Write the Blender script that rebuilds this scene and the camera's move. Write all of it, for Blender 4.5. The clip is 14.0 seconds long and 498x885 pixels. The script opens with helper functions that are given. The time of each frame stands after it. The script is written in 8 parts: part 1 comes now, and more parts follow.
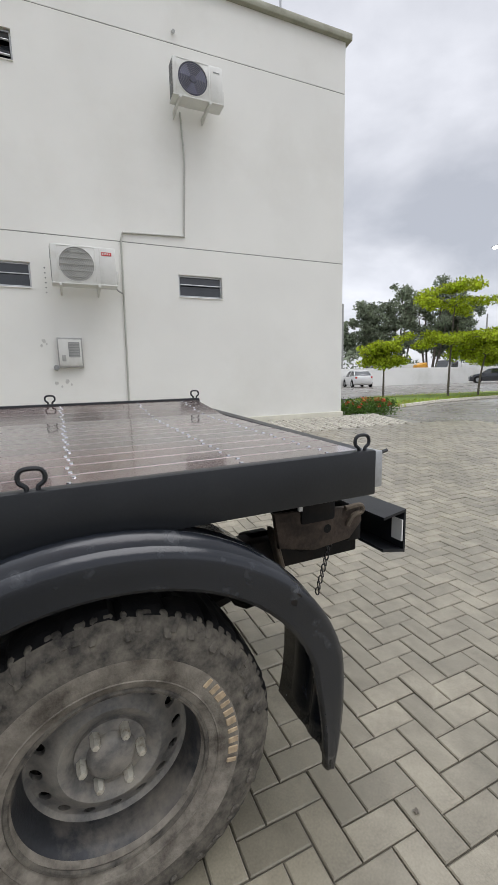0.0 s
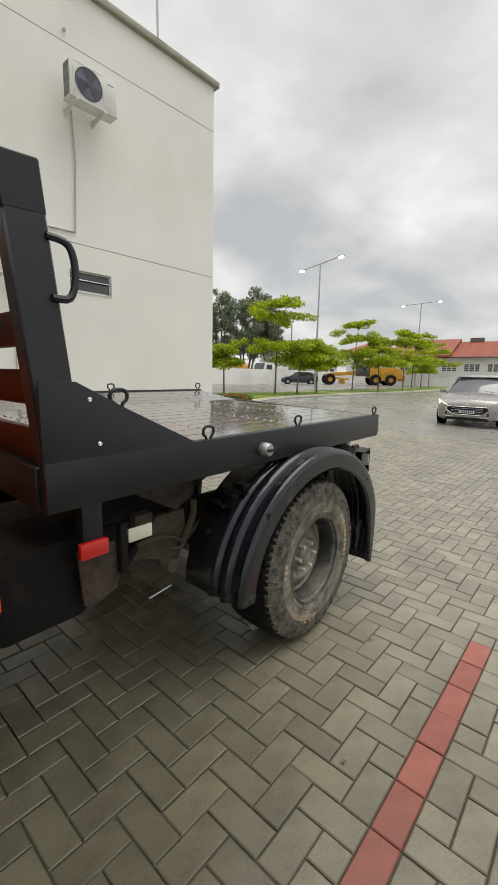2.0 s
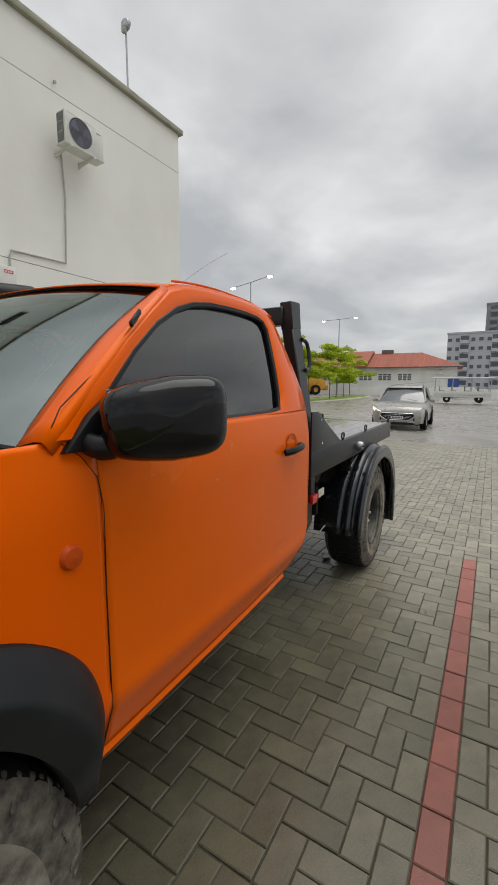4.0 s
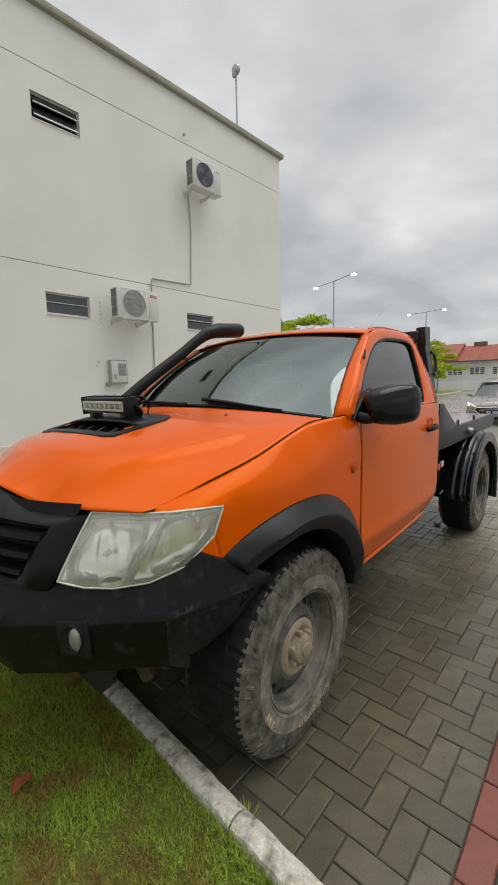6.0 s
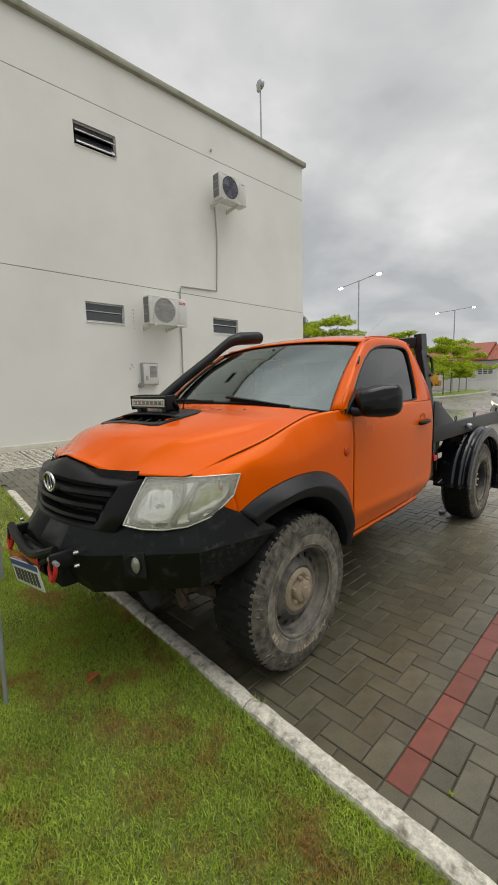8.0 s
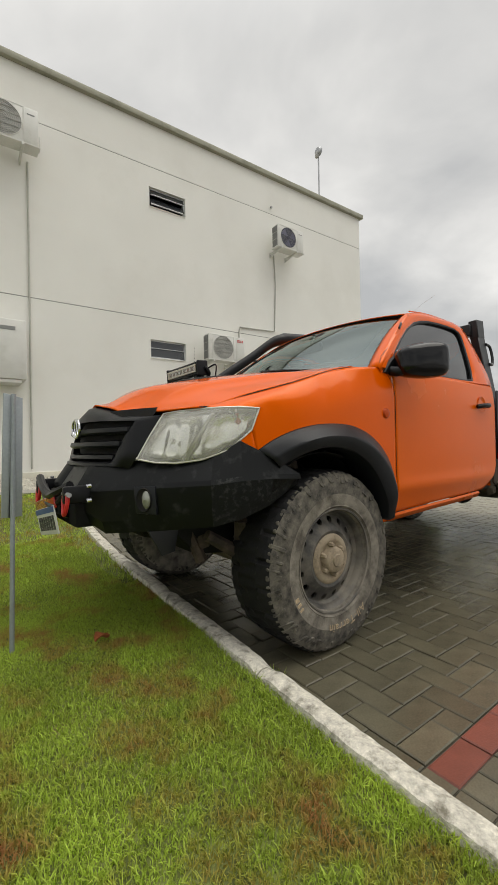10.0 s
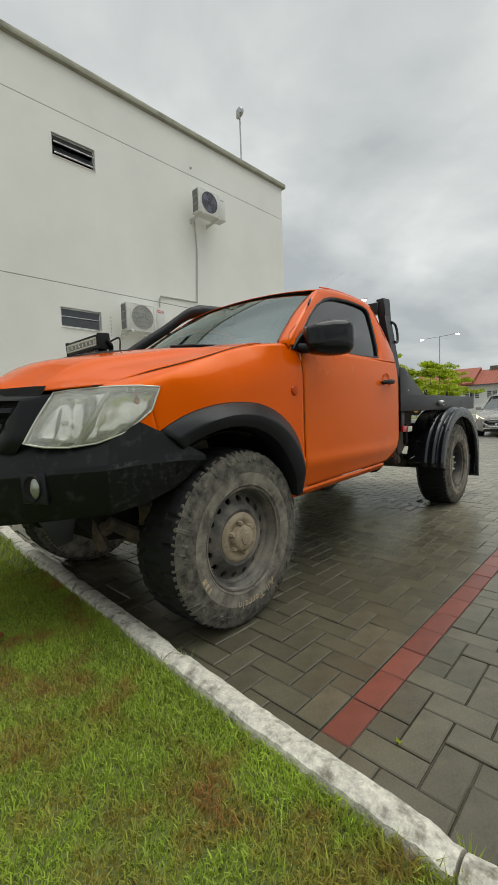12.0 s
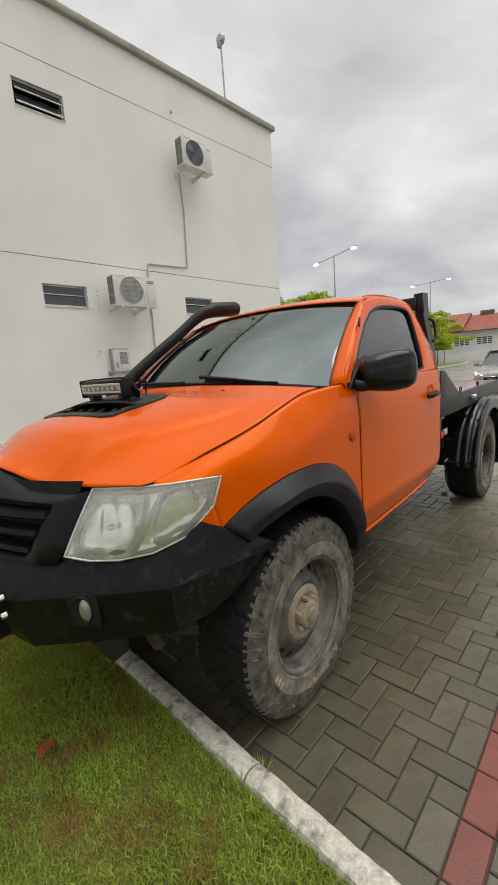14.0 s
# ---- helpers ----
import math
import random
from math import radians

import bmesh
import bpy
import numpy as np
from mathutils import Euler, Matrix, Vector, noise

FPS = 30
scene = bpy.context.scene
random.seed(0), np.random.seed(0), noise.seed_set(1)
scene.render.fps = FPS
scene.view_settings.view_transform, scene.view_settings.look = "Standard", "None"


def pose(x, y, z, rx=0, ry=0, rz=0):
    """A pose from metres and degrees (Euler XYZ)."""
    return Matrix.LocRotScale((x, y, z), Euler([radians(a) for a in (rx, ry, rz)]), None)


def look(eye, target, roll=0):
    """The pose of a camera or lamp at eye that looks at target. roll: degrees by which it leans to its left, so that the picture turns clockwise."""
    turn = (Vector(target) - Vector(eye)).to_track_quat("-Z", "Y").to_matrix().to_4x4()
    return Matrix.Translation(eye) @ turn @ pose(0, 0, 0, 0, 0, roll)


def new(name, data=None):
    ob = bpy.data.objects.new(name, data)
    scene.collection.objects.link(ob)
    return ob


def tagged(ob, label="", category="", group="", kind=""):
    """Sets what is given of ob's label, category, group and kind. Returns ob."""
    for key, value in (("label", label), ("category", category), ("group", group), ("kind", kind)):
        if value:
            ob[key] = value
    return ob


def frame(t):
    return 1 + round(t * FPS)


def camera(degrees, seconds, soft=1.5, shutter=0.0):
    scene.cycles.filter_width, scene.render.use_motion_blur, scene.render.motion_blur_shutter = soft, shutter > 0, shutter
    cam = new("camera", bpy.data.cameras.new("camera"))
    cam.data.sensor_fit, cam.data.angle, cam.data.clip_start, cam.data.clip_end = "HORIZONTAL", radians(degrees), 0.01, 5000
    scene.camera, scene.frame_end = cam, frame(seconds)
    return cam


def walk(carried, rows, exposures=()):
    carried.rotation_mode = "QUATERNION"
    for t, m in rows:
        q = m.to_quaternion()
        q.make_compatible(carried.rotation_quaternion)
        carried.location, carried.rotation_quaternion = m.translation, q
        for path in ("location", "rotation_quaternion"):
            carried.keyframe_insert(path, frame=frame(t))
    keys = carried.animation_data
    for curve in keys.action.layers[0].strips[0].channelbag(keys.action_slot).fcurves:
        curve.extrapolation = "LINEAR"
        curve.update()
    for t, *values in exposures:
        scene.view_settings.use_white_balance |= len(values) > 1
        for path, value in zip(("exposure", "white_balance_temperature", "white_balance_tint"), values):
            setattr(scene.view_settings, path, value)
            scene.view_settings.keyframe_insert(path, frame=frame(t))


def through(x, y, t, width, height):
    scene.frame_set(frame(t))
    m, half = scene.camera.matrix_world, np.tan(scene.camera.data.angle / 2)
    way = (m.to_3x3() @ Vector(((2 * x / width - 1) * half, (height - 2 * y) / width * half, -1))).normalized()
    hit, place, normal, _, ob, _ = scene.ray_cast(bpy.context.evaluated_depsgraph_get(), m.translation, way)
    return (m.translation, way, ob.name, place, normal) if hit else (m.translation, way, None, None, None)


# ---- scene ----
cam = camera(62.8, 14.0)
PATH = [
    (0, (0.015, -0.948, 1.327), (0.85, 0.842, 1.011), -1.3),
    (0.5, (-0.361, -1.036, 1.308), (0.695, 0.624, 0.95), -0.8),
    (1, (-0.815, -1.032, 1.313), (0.422, 0.497, 0.951), -0.5),
    (1.5, (-1.234, -1.02, 1.343), (0.149, 0.386, 1.012), 0.3),
    (2, (-1.67, -1.068, 1.342), (-0.16, 0.2, 1.01), 1.2),
    (2.2, (-1.824, -1.042, 1.349), (-0.272, 0.183, 1.042), 1.5),
    (4.3, (-3.403, -0.758, 1.466), (-1.677, 0.213, 1.185), 0.1),
    (4.5, (-3.525, -0.763, 1.477), (-1.838, 0.275, 1.201), 0.0),
    (5, (-3.822, -0.807, 1.494), (-2.202, 0.333, 1.215), -0.7),
    (5.5, (-4.188, -0.819, 1.481), (-2.615, 0.381, 1.187), -1.0),
    (6, (-4.391, -0.879, 1.482), (-2.882, 0.403, 1.201), -1.2),
    (6.5, (-4.63, -1.131, 1.472), (-3.15, 0.181, 1.176), -1.2),
    (7, (-4.727, -1.214, 1.493), (-3.26, 0.112, 1.194), -1.3),
    (7.5, (-4.724, -1.222, 1.485), (-3.269, 0.118, 1.189), -1.3),
    (8, (-4.723, -1.246, 1.483), (-3.296, 0.127, 1.207), -1.5),
    (8.2, (-4.712, -1.244, 1.475), (-3.308, 0.156, 1.211), -1.3),
    (10.3, (-4.525, -1.314, 0.923), (-3.312, 0.276, 0.956), -1.3),
    (10.5, (-4.513, -1.321, 0.937), (-3.25, 0.229, 0.97), -1.3),
    (11, (-4.462, -1.369, 0.941), (-3.05, 0.047, 0.979), -1.9),
    (11.5, (-4.436, -1.421, 0.952), (-2.913, -0.125, 0.955), -2.2),
    (12, (-4.428, -1.332, 0.976), (-2.964, 0.024, 0.844), -2.0),
    (12.5, (-4.518, -1.21, 1.182), (-3.211, 0.277, 0.899), -1.9),
    (13, (-4.658, -1.234, 1.395), (-3.39, 0.268, 1.026), -2.3),
    (13.5, (-4.59, -1.003, 1.413), (-3.209, 0.392, 1.031), -3.5),
    (14, (-4.382, -0.926, 1.437), (-2.91, 0.381, 1.08), -4.5),
]
walk(cam, [(t, look(eye, target, roll)) for t, eye, target, roll in PATH],
     [(0, 0.37, 6300, 13), (1, 0.36, 6450, 12), (2.2, 0.32, 6850, 9), (4.3, 0.13, 6650, 9), (6, 0.14, 6650, 9), (8.2, 0.14, 6800, 9),
      (10.3, 0.28, 6950, 9), (11.8, 0.13, 6600, 4), (13, 0.29, 7050, 9), (14, 0.25, 6800, 11)])


# ---------------------------------------------------------------- light
world = bpy.data.worlds.new("overcast")
scene.world = world
world.use_nodes = True
wn, wl = world.node_tree.nodes, world.node_tree.links
wn.clear()
w_out = wn.new("ShaderNodeOutputWorld")
w_sky = wn.new("ShaderNodeTexSky")
w_sky.sky_type = "NISHITA"
w_sky.sun_disc = False
w_sky.sun_elevation, w_sky.sun_rotation = radians(52), radians(200)
w_bg_sky = wn.new("ShaderNodeBackground")
w_bg_sky.inputs["Strength"].default_value = 0.10
w_co = wn.new("ShaderNodeTexCoord")
w_sep = wn.new("ShaderNodeSeparateXYZ")
w_up = wn.new("ShaderNodeMath")          # a flat cloud deck: the pattern narrows towards the horizon
w_up.operation, w_up.inputs[1].default_value = "MAXIMUM", 0.0
w_den = wn.new("ShaderNodeMath")
w_den.operation, w_den.inputs[1].default_value = "ADD", 0.30
w_inv = wn.new("ShaderNodeMath")
w_inv.operation, w_inv.inputs[0].default_value = "DIVIDE", 1.0
w_deck = wn.new("ShaderNodeVectorMath")
w_deck.operation = "SCALE"
w_map = wn.new("ShaderNodeMapping")
w_map.inputs["Rotation"].default_value = (0.0, 0.0, 0.6)
w_map.inputs["Location"].default_value = (3.4, 1.7, 0.0)
w_n1 = wn.new("ShaderNodeTexNoise")
w_n1.inputs["Scale"].default_value, w_n1.inputs["Detail"].default_value = 1.7, 8.0
w_n1.inputs["Roughness"].default_value, w_n1.inputs["Distortion"].default_value = 0.50, 0.25
w_ramp = wn.new("ShaderNodeValToRGB")
w_ramp.color_ramp.elements[0].position, w_ramp.color_ramp.elements[0].color = 0.33, (0.42, 0.437, 0.462, 1)
w_ramp.color_ramp.elements[1].position, w_ramp.color_ramp.elements[1].color = 0.68, (0.79, 0.80, 0.815, 1)
w_mid = w_ramp.color_ramp.elements.new(0.50)
w_mid.color = (0.58, 0.592, 0.61, 1)
w_zen = wn.new("ShaderNodeMapRange")     # an overcast sky is brightest overhead
w_zen.interpolation_type = "SMOOTHSTEP"
w_zen.inputs["From Min"].default_value, w_zen.inputs["From Max"].default_value = 0.68, 1.0
w_zen.inputs["To Min"].default_value, w_zen.inputs["To Max"].default_value = 1.0, 2.7
w_lum = wn.new("ShaderNodeVectorMath")
w_lum.operation = "SCALE"
w_bg = wn.new("ShaderNodeBackground")
w_bg.inputs["Strength"].default_value = 1.0
w_mix = wn.new("ShaderNodeMixShader")
w_mix.inputs[0].default_value = 0.92
for a, b in ((w_sky.outputs[0], w_bg_sky.inputs["Color"]), (w_co.outputs["Generated"], w_sep.inputs[0]), (w_sep.outputs["Z"], w_up.inputs[0]),
             (w_up.outputs[0], w_den.inputs[0]), (w_den.outputs[0], w_inv.inputs[1]), (w_co.outputs["Generated"], w_deck.inputs[0]),
             (w_inv.outputs[0], w_deck.inputs["Scale"]), (w_deck.outputs[0], w_map.inputs["Vector"]), (w_map.outputs[0], w_n1.inputs["Vector"]),
             (w_n1.outputs[0], w_ramp.inputs[0]), (w_ramp.outputs[0], w_lum.inputs[0]), (w_up.outputs[0], w_zen.inputs["Value"]),
             (w_zen.outputs[0], w_lum.inputs["Scale"]), (w_lum.outputs[0], w_bg.inputs["Color"]),
             (w_bg_sky.outputs[0], w_mix.inputs[1]), (w_bg.outputs[0], w_mix.inputs[2]), (w_mix.outputs[0], w_out.inputs["Surface"])):
    wl.new(a, b)

sun = new("sun", bpy.data.lights.new("sun", "SUN"))
sun.data.energy, sun.data.angle, sun.data.color = 1.1, radians(50), (1.0, 0.985, 0.95)
sun.matrix_world = look((0, 0, 20), (-6.0, 6.0, 0))


# ---------------------------------------------------------------- materials
def surface(name, base, rough=0.5, metal=0.0, vary=0.15, scale=6.0, bump=0.15, fine=80.0, dirt=None, dirt_scale=3.0,
            dirt_edge=(0.5, 0.7), coat=0.0, per_piece=0.0, rough_vary=0.1, spec=0.5, depth=0.003, island=False):
    m = bpy.data.materials.new(name)
    m.use_nodes = True
    n, l = m.node_tree.nodes, m.node_tree.links
    b = n["Principled BSDF"]
    b.inputs["Metallic"].default_value = metal
    b.inputs["Coat Weight"].default_value = coat
    b.inputs["Coat Roughness"].default_value = 0.08
    b.inputs["Specular IOR Level"].default_value = spec
    co = n.new("ShaderNodeTexCoord")
    n1 = n.new("ShaderNodeTexNoise")
    n1.inputs["Scale"].default_value, n1.inputs["Detail"].default_value = scale, 5.0
    n2 = n.new("ShaderNodeTexNoise")
    n2.inputs["Scale"].default_value, n2.inputs["Detail"].default_value = fine, 3.0
    l.new(co.outputs["Object"], n1.inputs["Vector"])
    l.new(co.outputs["Object"], n2.inputs["Vector"])
    ramp = n.new("ShaderNodeValToRGB")
    lo, hi = [max(0.0, c * (1 - vary)) for c in base], [min(1.0, c * (1 + vary)) for c in base]
    ramp.color_ramp.elements[0].position, ramp.color_ramp.elements[0].color = 0.3, (*lo, 1)
    ramp.color_ramp.elements[1].position, ramp.color_ramp.elements[1].color = 0.7, (*hi, 1)
    mixn = n.new("ShaderNodeMath")
    mixn.operation = "MULTIPLY_ADD"
    mixn.inputs[1].default_value, mixn.inputs[2].default_value = 0.35, 0.0
    l.new(n2.outputs[0], mixn.inputs[0])
    addn = n.new("ShaderNodeMath")
    addn.operation = "MULTIPLY_ADD"
    addn.inputs[1].default_value = 0.65
    l.new(n1.outputs[0], addn.inputs[0])
    l.new(mixn.outputs[0], addn.inputs[2])
    l.new(addn.outputs[0], ramp.inputs[0])
    colour = ramp.outputs[0]
    if per_piece:
        info = n.new("ShaderNodeNewGeometry") if island else n.new("ShaderNodeObjectInfo")
        hsv = n.new("ShaderNodeHueSaturation")
        ma = n.new("ShaderNodeMath")
        ma.operation = "MULTIPLY_ADD"
        ma.inputs[1].default_value, ma.inputs[2].default_value = 2 * per_piece, 1 - per_piece
        l.new(info.outputs["Random Per Island" if island else "Random"], ma.inputs[0])
        l.new(ma.outputs[0], hsv.inputs["Value"])
        l.new(colour, hsv.inputs["Color"])
        colour = hsv.outputs[0]
    if dirt:
        n3 = n.new("ShaderNodeTexNoise")
        n3.inputs["Scale"].default_value, n3.inputs["Detail"].default_value = dirt_scale, 8.0
        n3.inputs["Roughness"].default_value = 0.62
        l.new(co.outputs["Object"], n3.inputs["Vector"])
        r3 = n.new("ShaderNodeMapRange")
        r3.inputs["From Min"].default_value, r3.inputs["From Max"].default_value = dirt_edge
        l.new(n3.outputs[0], r3.inputs["Value"])
        mx = n.new("ShaderNodeMix")
        mx.data_type = "RGBA"
        mx.inputs[7].default_value = (*dirt, 1)
        l.new(r3.outputs[0], mx.inputs[0])
        l.new(colour, mx.inputs[6])
        colour = mx.outputs[2]
        rr = n.new("ShaderNodeMapRange")
        rr.inputs["To Min"].default_value, rr.inputs["To Max"].default_value = rough, min(1.0, rough + 0.3)
        l.new(r3.outputs[0], rr.inputs["Value"])
        l.new(rr.outputs[0], b.inputs["Roughness"])
    else:
        rr = n.new("ShaderNodeMapRange")
        rr.inputs["To Min"].default_value, rr.inputs["To Max"].default_value = max(0.02, rough - rough_vary), min(1, rough + rough_vary)
        l.new(n1.outputs[0], rr.inputs["Value"])
        l.new(rr.outputs[0], b.inputs["Roughness"])
    l.new(colour, b.inputs["Base Color"])
    if bump:
        bp = n.new("ShaderNodeBump")
        bp.inputs["Strength"].default_value, bp.inputs["Distance"].default_value = bump, depth
        l.new(n2.outputs[0], bp.inputs["Height"])
        l.new(bp.outputs[0], b.inputs["Normal"])
    return m


def pane(name, tint, ior=1.5, rough=0.02, gloss=(1.0, 1.0, 1.0), haze=0.0):
    """Thin glass: a tinted sheet with a Fresnel gloss; haze: the share of pale diffuse colour mixed over it."""
    m = bpy.data.materials.new(name)
    m.use_nodes = True
    n, l = m.node_tree.nodes, m.node_tree.links
    n.clear()
    out = n.new("ShaderNodeOutputMaterial")
    tr = n.new("ShaderNodeBsdfTransparent")
    tr.inputs[0].default_value = (*tint, 1)
    gl = n.new("ShaderNodeBsdfGlossy")
    gl.inputs["Roughness"].default_value = rough
    gl.inputs["Color"].default_value = (*gloss, 1)
    fr = n.new("ShaderNodeFresnel")
    fr.inputs[0].default_value = ior
    mix = n.new("ShaderNodeMixShader")
    l.new(fr.outputs[0], mix.inputs[0])
    l.new(tr.outputs[0], mix.inputs[1])
    l.new(gl.outputs[0], mix.inputs[2])
    result = mix
    if haze:
        df = n.new("ShaderNodeBsdfDiffuse")
        df.inputs["Color"].default_value = (0.93, 0.92, 0.85, 1)
        result = n.new("ShaderNodeMixShader")
        result.inputs[0].default_value = haze
        l.new(mix.outputs[0], result.inputs[1])
        l.new(df.outputs[0], result.inputs[2])
    l.new(result.outputs[0], out.inputs["Surface"])
    return m


def leafy(name, base, vary=0.35, scale=2.0, per_piece=0.45, through=0.45, dirt=None, dirt_scale=2.1, dirt_edge=(0.56, 0.74)):
    """A thin leaf: a surface that also lets light through."""
    m = surface(name, base, 0.5, vary=vary, scale=scale, bump=0.0, per_piece=per_piece, island=True, dirt=dirt, dirt_scale=dirt_scale, dirt_edge=dirt_edge, spec=0.3)
    n, l = m.node_tree.nodes, m.node_tree.links
    b = n["Principled BSDF"]
    source = b.inputs["Base Color"].links[0].from_socket
    tr = n.new("ShaderNodeBsdfTranslucent")
    mix = n.new("ShaderNodeMixShader")
    mix.inputs[0].default_value = through
    l.new(source, tr.inputs["Color"])
    l.new(b.outputs[0], mix.inputs[1])
    l.new(tr.outputs[0], mix.inputs[2])
    l.new(mix.outputs[0], n["Material Output"].inputs["Surface"])
    return m


def glow(name, colour, strength):
    m = bpy.data.materials.new(name)
    m.use_nodes = True
    b = m.node_tree.nodes["Principled BSDF"]
    b.inputs["Base Color"].default_value = (*colour, 1)
    b.inputs["Emission Color"].default_value = (*colour, 1)
    b.inputs["Emission Strength"].default_value = strength
    return m


M_ORANGE = surface("orange_paint", (0.74, 0.101, 0.001), 0.14, vary=0.05, scale=2.0, bump=0.02, fine=300, rough_vary=0.03, depth=0.001, spec=0.5)
M_ORANGE.node_tree.nodes["Principled BSDF"].inputs["Specular Tint"].default_value = (1.0, 0.34, 0.06, 1)
M_ORANGE_LOW = surface("dusty_orange_paint", (0.72, 0.112, 0.003), 0.22, vary=0.06, scale=2.0, bump=0.03, fine=300, spec=0.4,
                       dirt=(0.58, 0.14, 0.03), dirt_scale=1.6, dirt_edge=(0.52, 0.9), depth=0.001)
M_ORANGE_LOW.node_tree.nodes["Principled BSDF"].inputs["Specular Tint"].default_value = (1.0, 0.34, 0.06, 1)
M_BLACK = surface("black_textured_plastic", (0.007, 0.0074, 0.0085), 0.36, spec=0.24, vary=0.25, bump=0.35, fine=420, depth=0.001)
M_FLARE = surface("weathered_black_plastic", (0.009, 0.0105, 0.013), 0.42, spec=0.30, vary=0.25, scale=5, bump=0.3, fine=350, depth=0.001,
                  dirt=(0.026, 0.027, 0.029), dirt_scale=9, dirt_edge=(0.55, 0.9))
M_STEEL = surface("black_painted_steel", (0.0135, 0.015, 0.0172), 0.34, spec=0.36, vary=0.2, bump=0.2, fine=160, depth=0.001,
                  dirt=(0.035, 0.035, 0.034), dirt_scale=3.2, dirt_edge=(0.55, 0.9))
M_BUMPER = surface("scuffed_black_bumper_paint", (0.005, 0.006, 0.0062), 0.38, spec=0.22, vary=0.25, bump=0.3, fine=260, depth=0.001,
                   dirt=(0.034, 0.036, 0.036), dirt_scale=17.0, dirt_edge=(0.55, 0.78))
M_SPATTER = surface("mud_spattered_bumper_paint", (0.006, 0.007, 0.007), 0.45, spec=0.22, vary=0.3, scale=30, bump=0.6, fine=140, depth=0.002,
                    dirt=(0.042, 0.044, 0.043), dirt_scale=44.0, dirt_edge=(0.52, 0.72))
M_GUARD = surface("scratched_black_mudguard", (0.010, 0.0122, 0.0165), 0.17, spec=0.6, vary=0.3, scale=9, bump=0.25, fine=120, depth=0.001,
                  dirt=(0.075, 0.08, 0.085), dirt_scale=14.0, dirt_edge=(0.58, 0.85))
M_DARK = surface("greasy_dark_underbody", (0.007, 0.007, 0.007), 0.75, spec=0.25, vary=0.4, scale=10, bump=0.4, fine=60, dirt=(0.028, 0.023, 0.018), dirt_scale=7, dirt_edge=(0.5, 0.75))
M_MUD = surface("dried_mud_on_metal", (0.105, 0.083, 0.060), 0.85, vary=0.4, scale=14, bump=0.6, fine=90, depth=0.004)
M_TYRE = surface("dusty_tyre_rubber", (0.085, 0.074, 0.060), 0.75, spec=0.3, vary=0.4, scale=30, bump=0.6, fine=160, dirt=(0.255, 0.233, 0.193), dirt_scale=14, dirt_edge=(0.34, 0.62))
M_TREAD = surface("worn_tyre_tread", (0.008, 0.008, 0.0085), 0.7, spec=0.25, vary=0.4, scale=16, bump=0.5, fine=120, dirt=(0.026, 0.024, 0.022), dirt_scale=14, dirt_edge=(0.54, 0.84))
M_LUG = surface("scuffed_tyre_shoulder", (0.040, 0.037, 0.033), 0.75, spec=0.3, vary=0.4, scale=18, bump=0.5, fine=120, dirt=(0.165, 0.15, 0.122), dirt_scale=26, dirt_edge=(0.36, 0.66))
# dusty, and brightened to make up for the shade inside the rear wheel
M_RIM = surface("dusty_grey_steel_rim", (0.16, 0.155, 0.145), 0.5, metal=0.2, vary=0.3, scale=12, bump=0.3, fine=120, dirt=(0.34, 0.315, 0.265), dirt_scale=12, dirt_edge=(0.40, 0.66))
M_DRYLEAF = surface("dry_red_brown_leaf", (0.34, 0.10, 0.03), 0.7, vary=0.3, scale=40, bump=0.2)
M_BARREL = surface("dark_rim_barrel", (0.028, 0.030, 0.034), 0.45, metal=0.3, vary=0.3, scale=9, bump=0.25, fine=120, dirt=(0.19, 0.170, 0.140), dirt_scale=5, dirt_edge=(0.46, 0.66))
M_BARREL_DUSTY = surface("dusty_rim_barrel", (0.065, 0.062, 0.057), 0.5, metal=0.2, vary=0.3, scale=9, bump=0.25, fine=120, dirt=(0.23, 0.207, 0.17), dirt_scale=6, dirt_edge=(0.40, 0.62))
M_NUT = surface("bright_wheel_nut", (0.62, 0.60, 0.52), 0.35, metal=0.6, vary=0.2, bump=0.1, dirt=(0.30, 0.25, 0.18), dirt_scale=40, dirt_edge=(0.5, 0.7))
M_HUB = surface("rusty_muddy_hub", (0.30, 0.24, 0.165), 0.75, metal=0.1, vary=0.45, scale=18, bump=0.6, fine=90, dirt=(0.36, 0.30, 0.22), dirt_scale=15, dirt_edge=(0.45, 0.65))
M_LETTER = surface("tan_raised_lettering", (0.40, 0.31, 0.20), 0.8, vary=0.3, scale=40, bump=0.2)
M_CHROME = surface("chrome", (0.75, 0.76, 0.78), 0.12, metal=1.0, vary=0.05, bump=0.0, rough_vary=0.04)
M_SILVER = surface("galvanised_metal", (0.42, 0.43, 0.44), 0.45, metal=0.7, vary=0.2, bump=0.15)
M_RED = surface("red_painted_shackle", (0.55, 0.02, 0.018), 0.4, vary=0.2, bump=0.15)
M_REDLENS = surface("red_lens", (0.50, 0.015, 0.012), 0.2, vary=0.1, bump=0.0, coat=0.5)
M_FOG = surface("fog_lamp_glass", (0.30, 0.31, 0.27), 0.15, metal=0.4, vary=0.3, scale=30, bump=0.1, coat=0.5)
M_RUSTMUD = surface("rusty_mud", (0.062, 0.044, 0.032), 0.85, vary=0.4, scale=16, bump=0.6, fine=90, dirt=(0.03, 0.024, 0.018), dirt_scale=12, dirt_edge=(0.45, 0.65), depth=0.004)
M_LENS = pane("hazy_headlamp_lens", (0.95, 0.955, 0.93), 1.6, haze=0.24)
M_REFLECT = surface("headlamp_reflector", (0.92, 0.91, 0.85), 0.13, metal=0.85, vary=0.10, scale=20, bump=0.06)
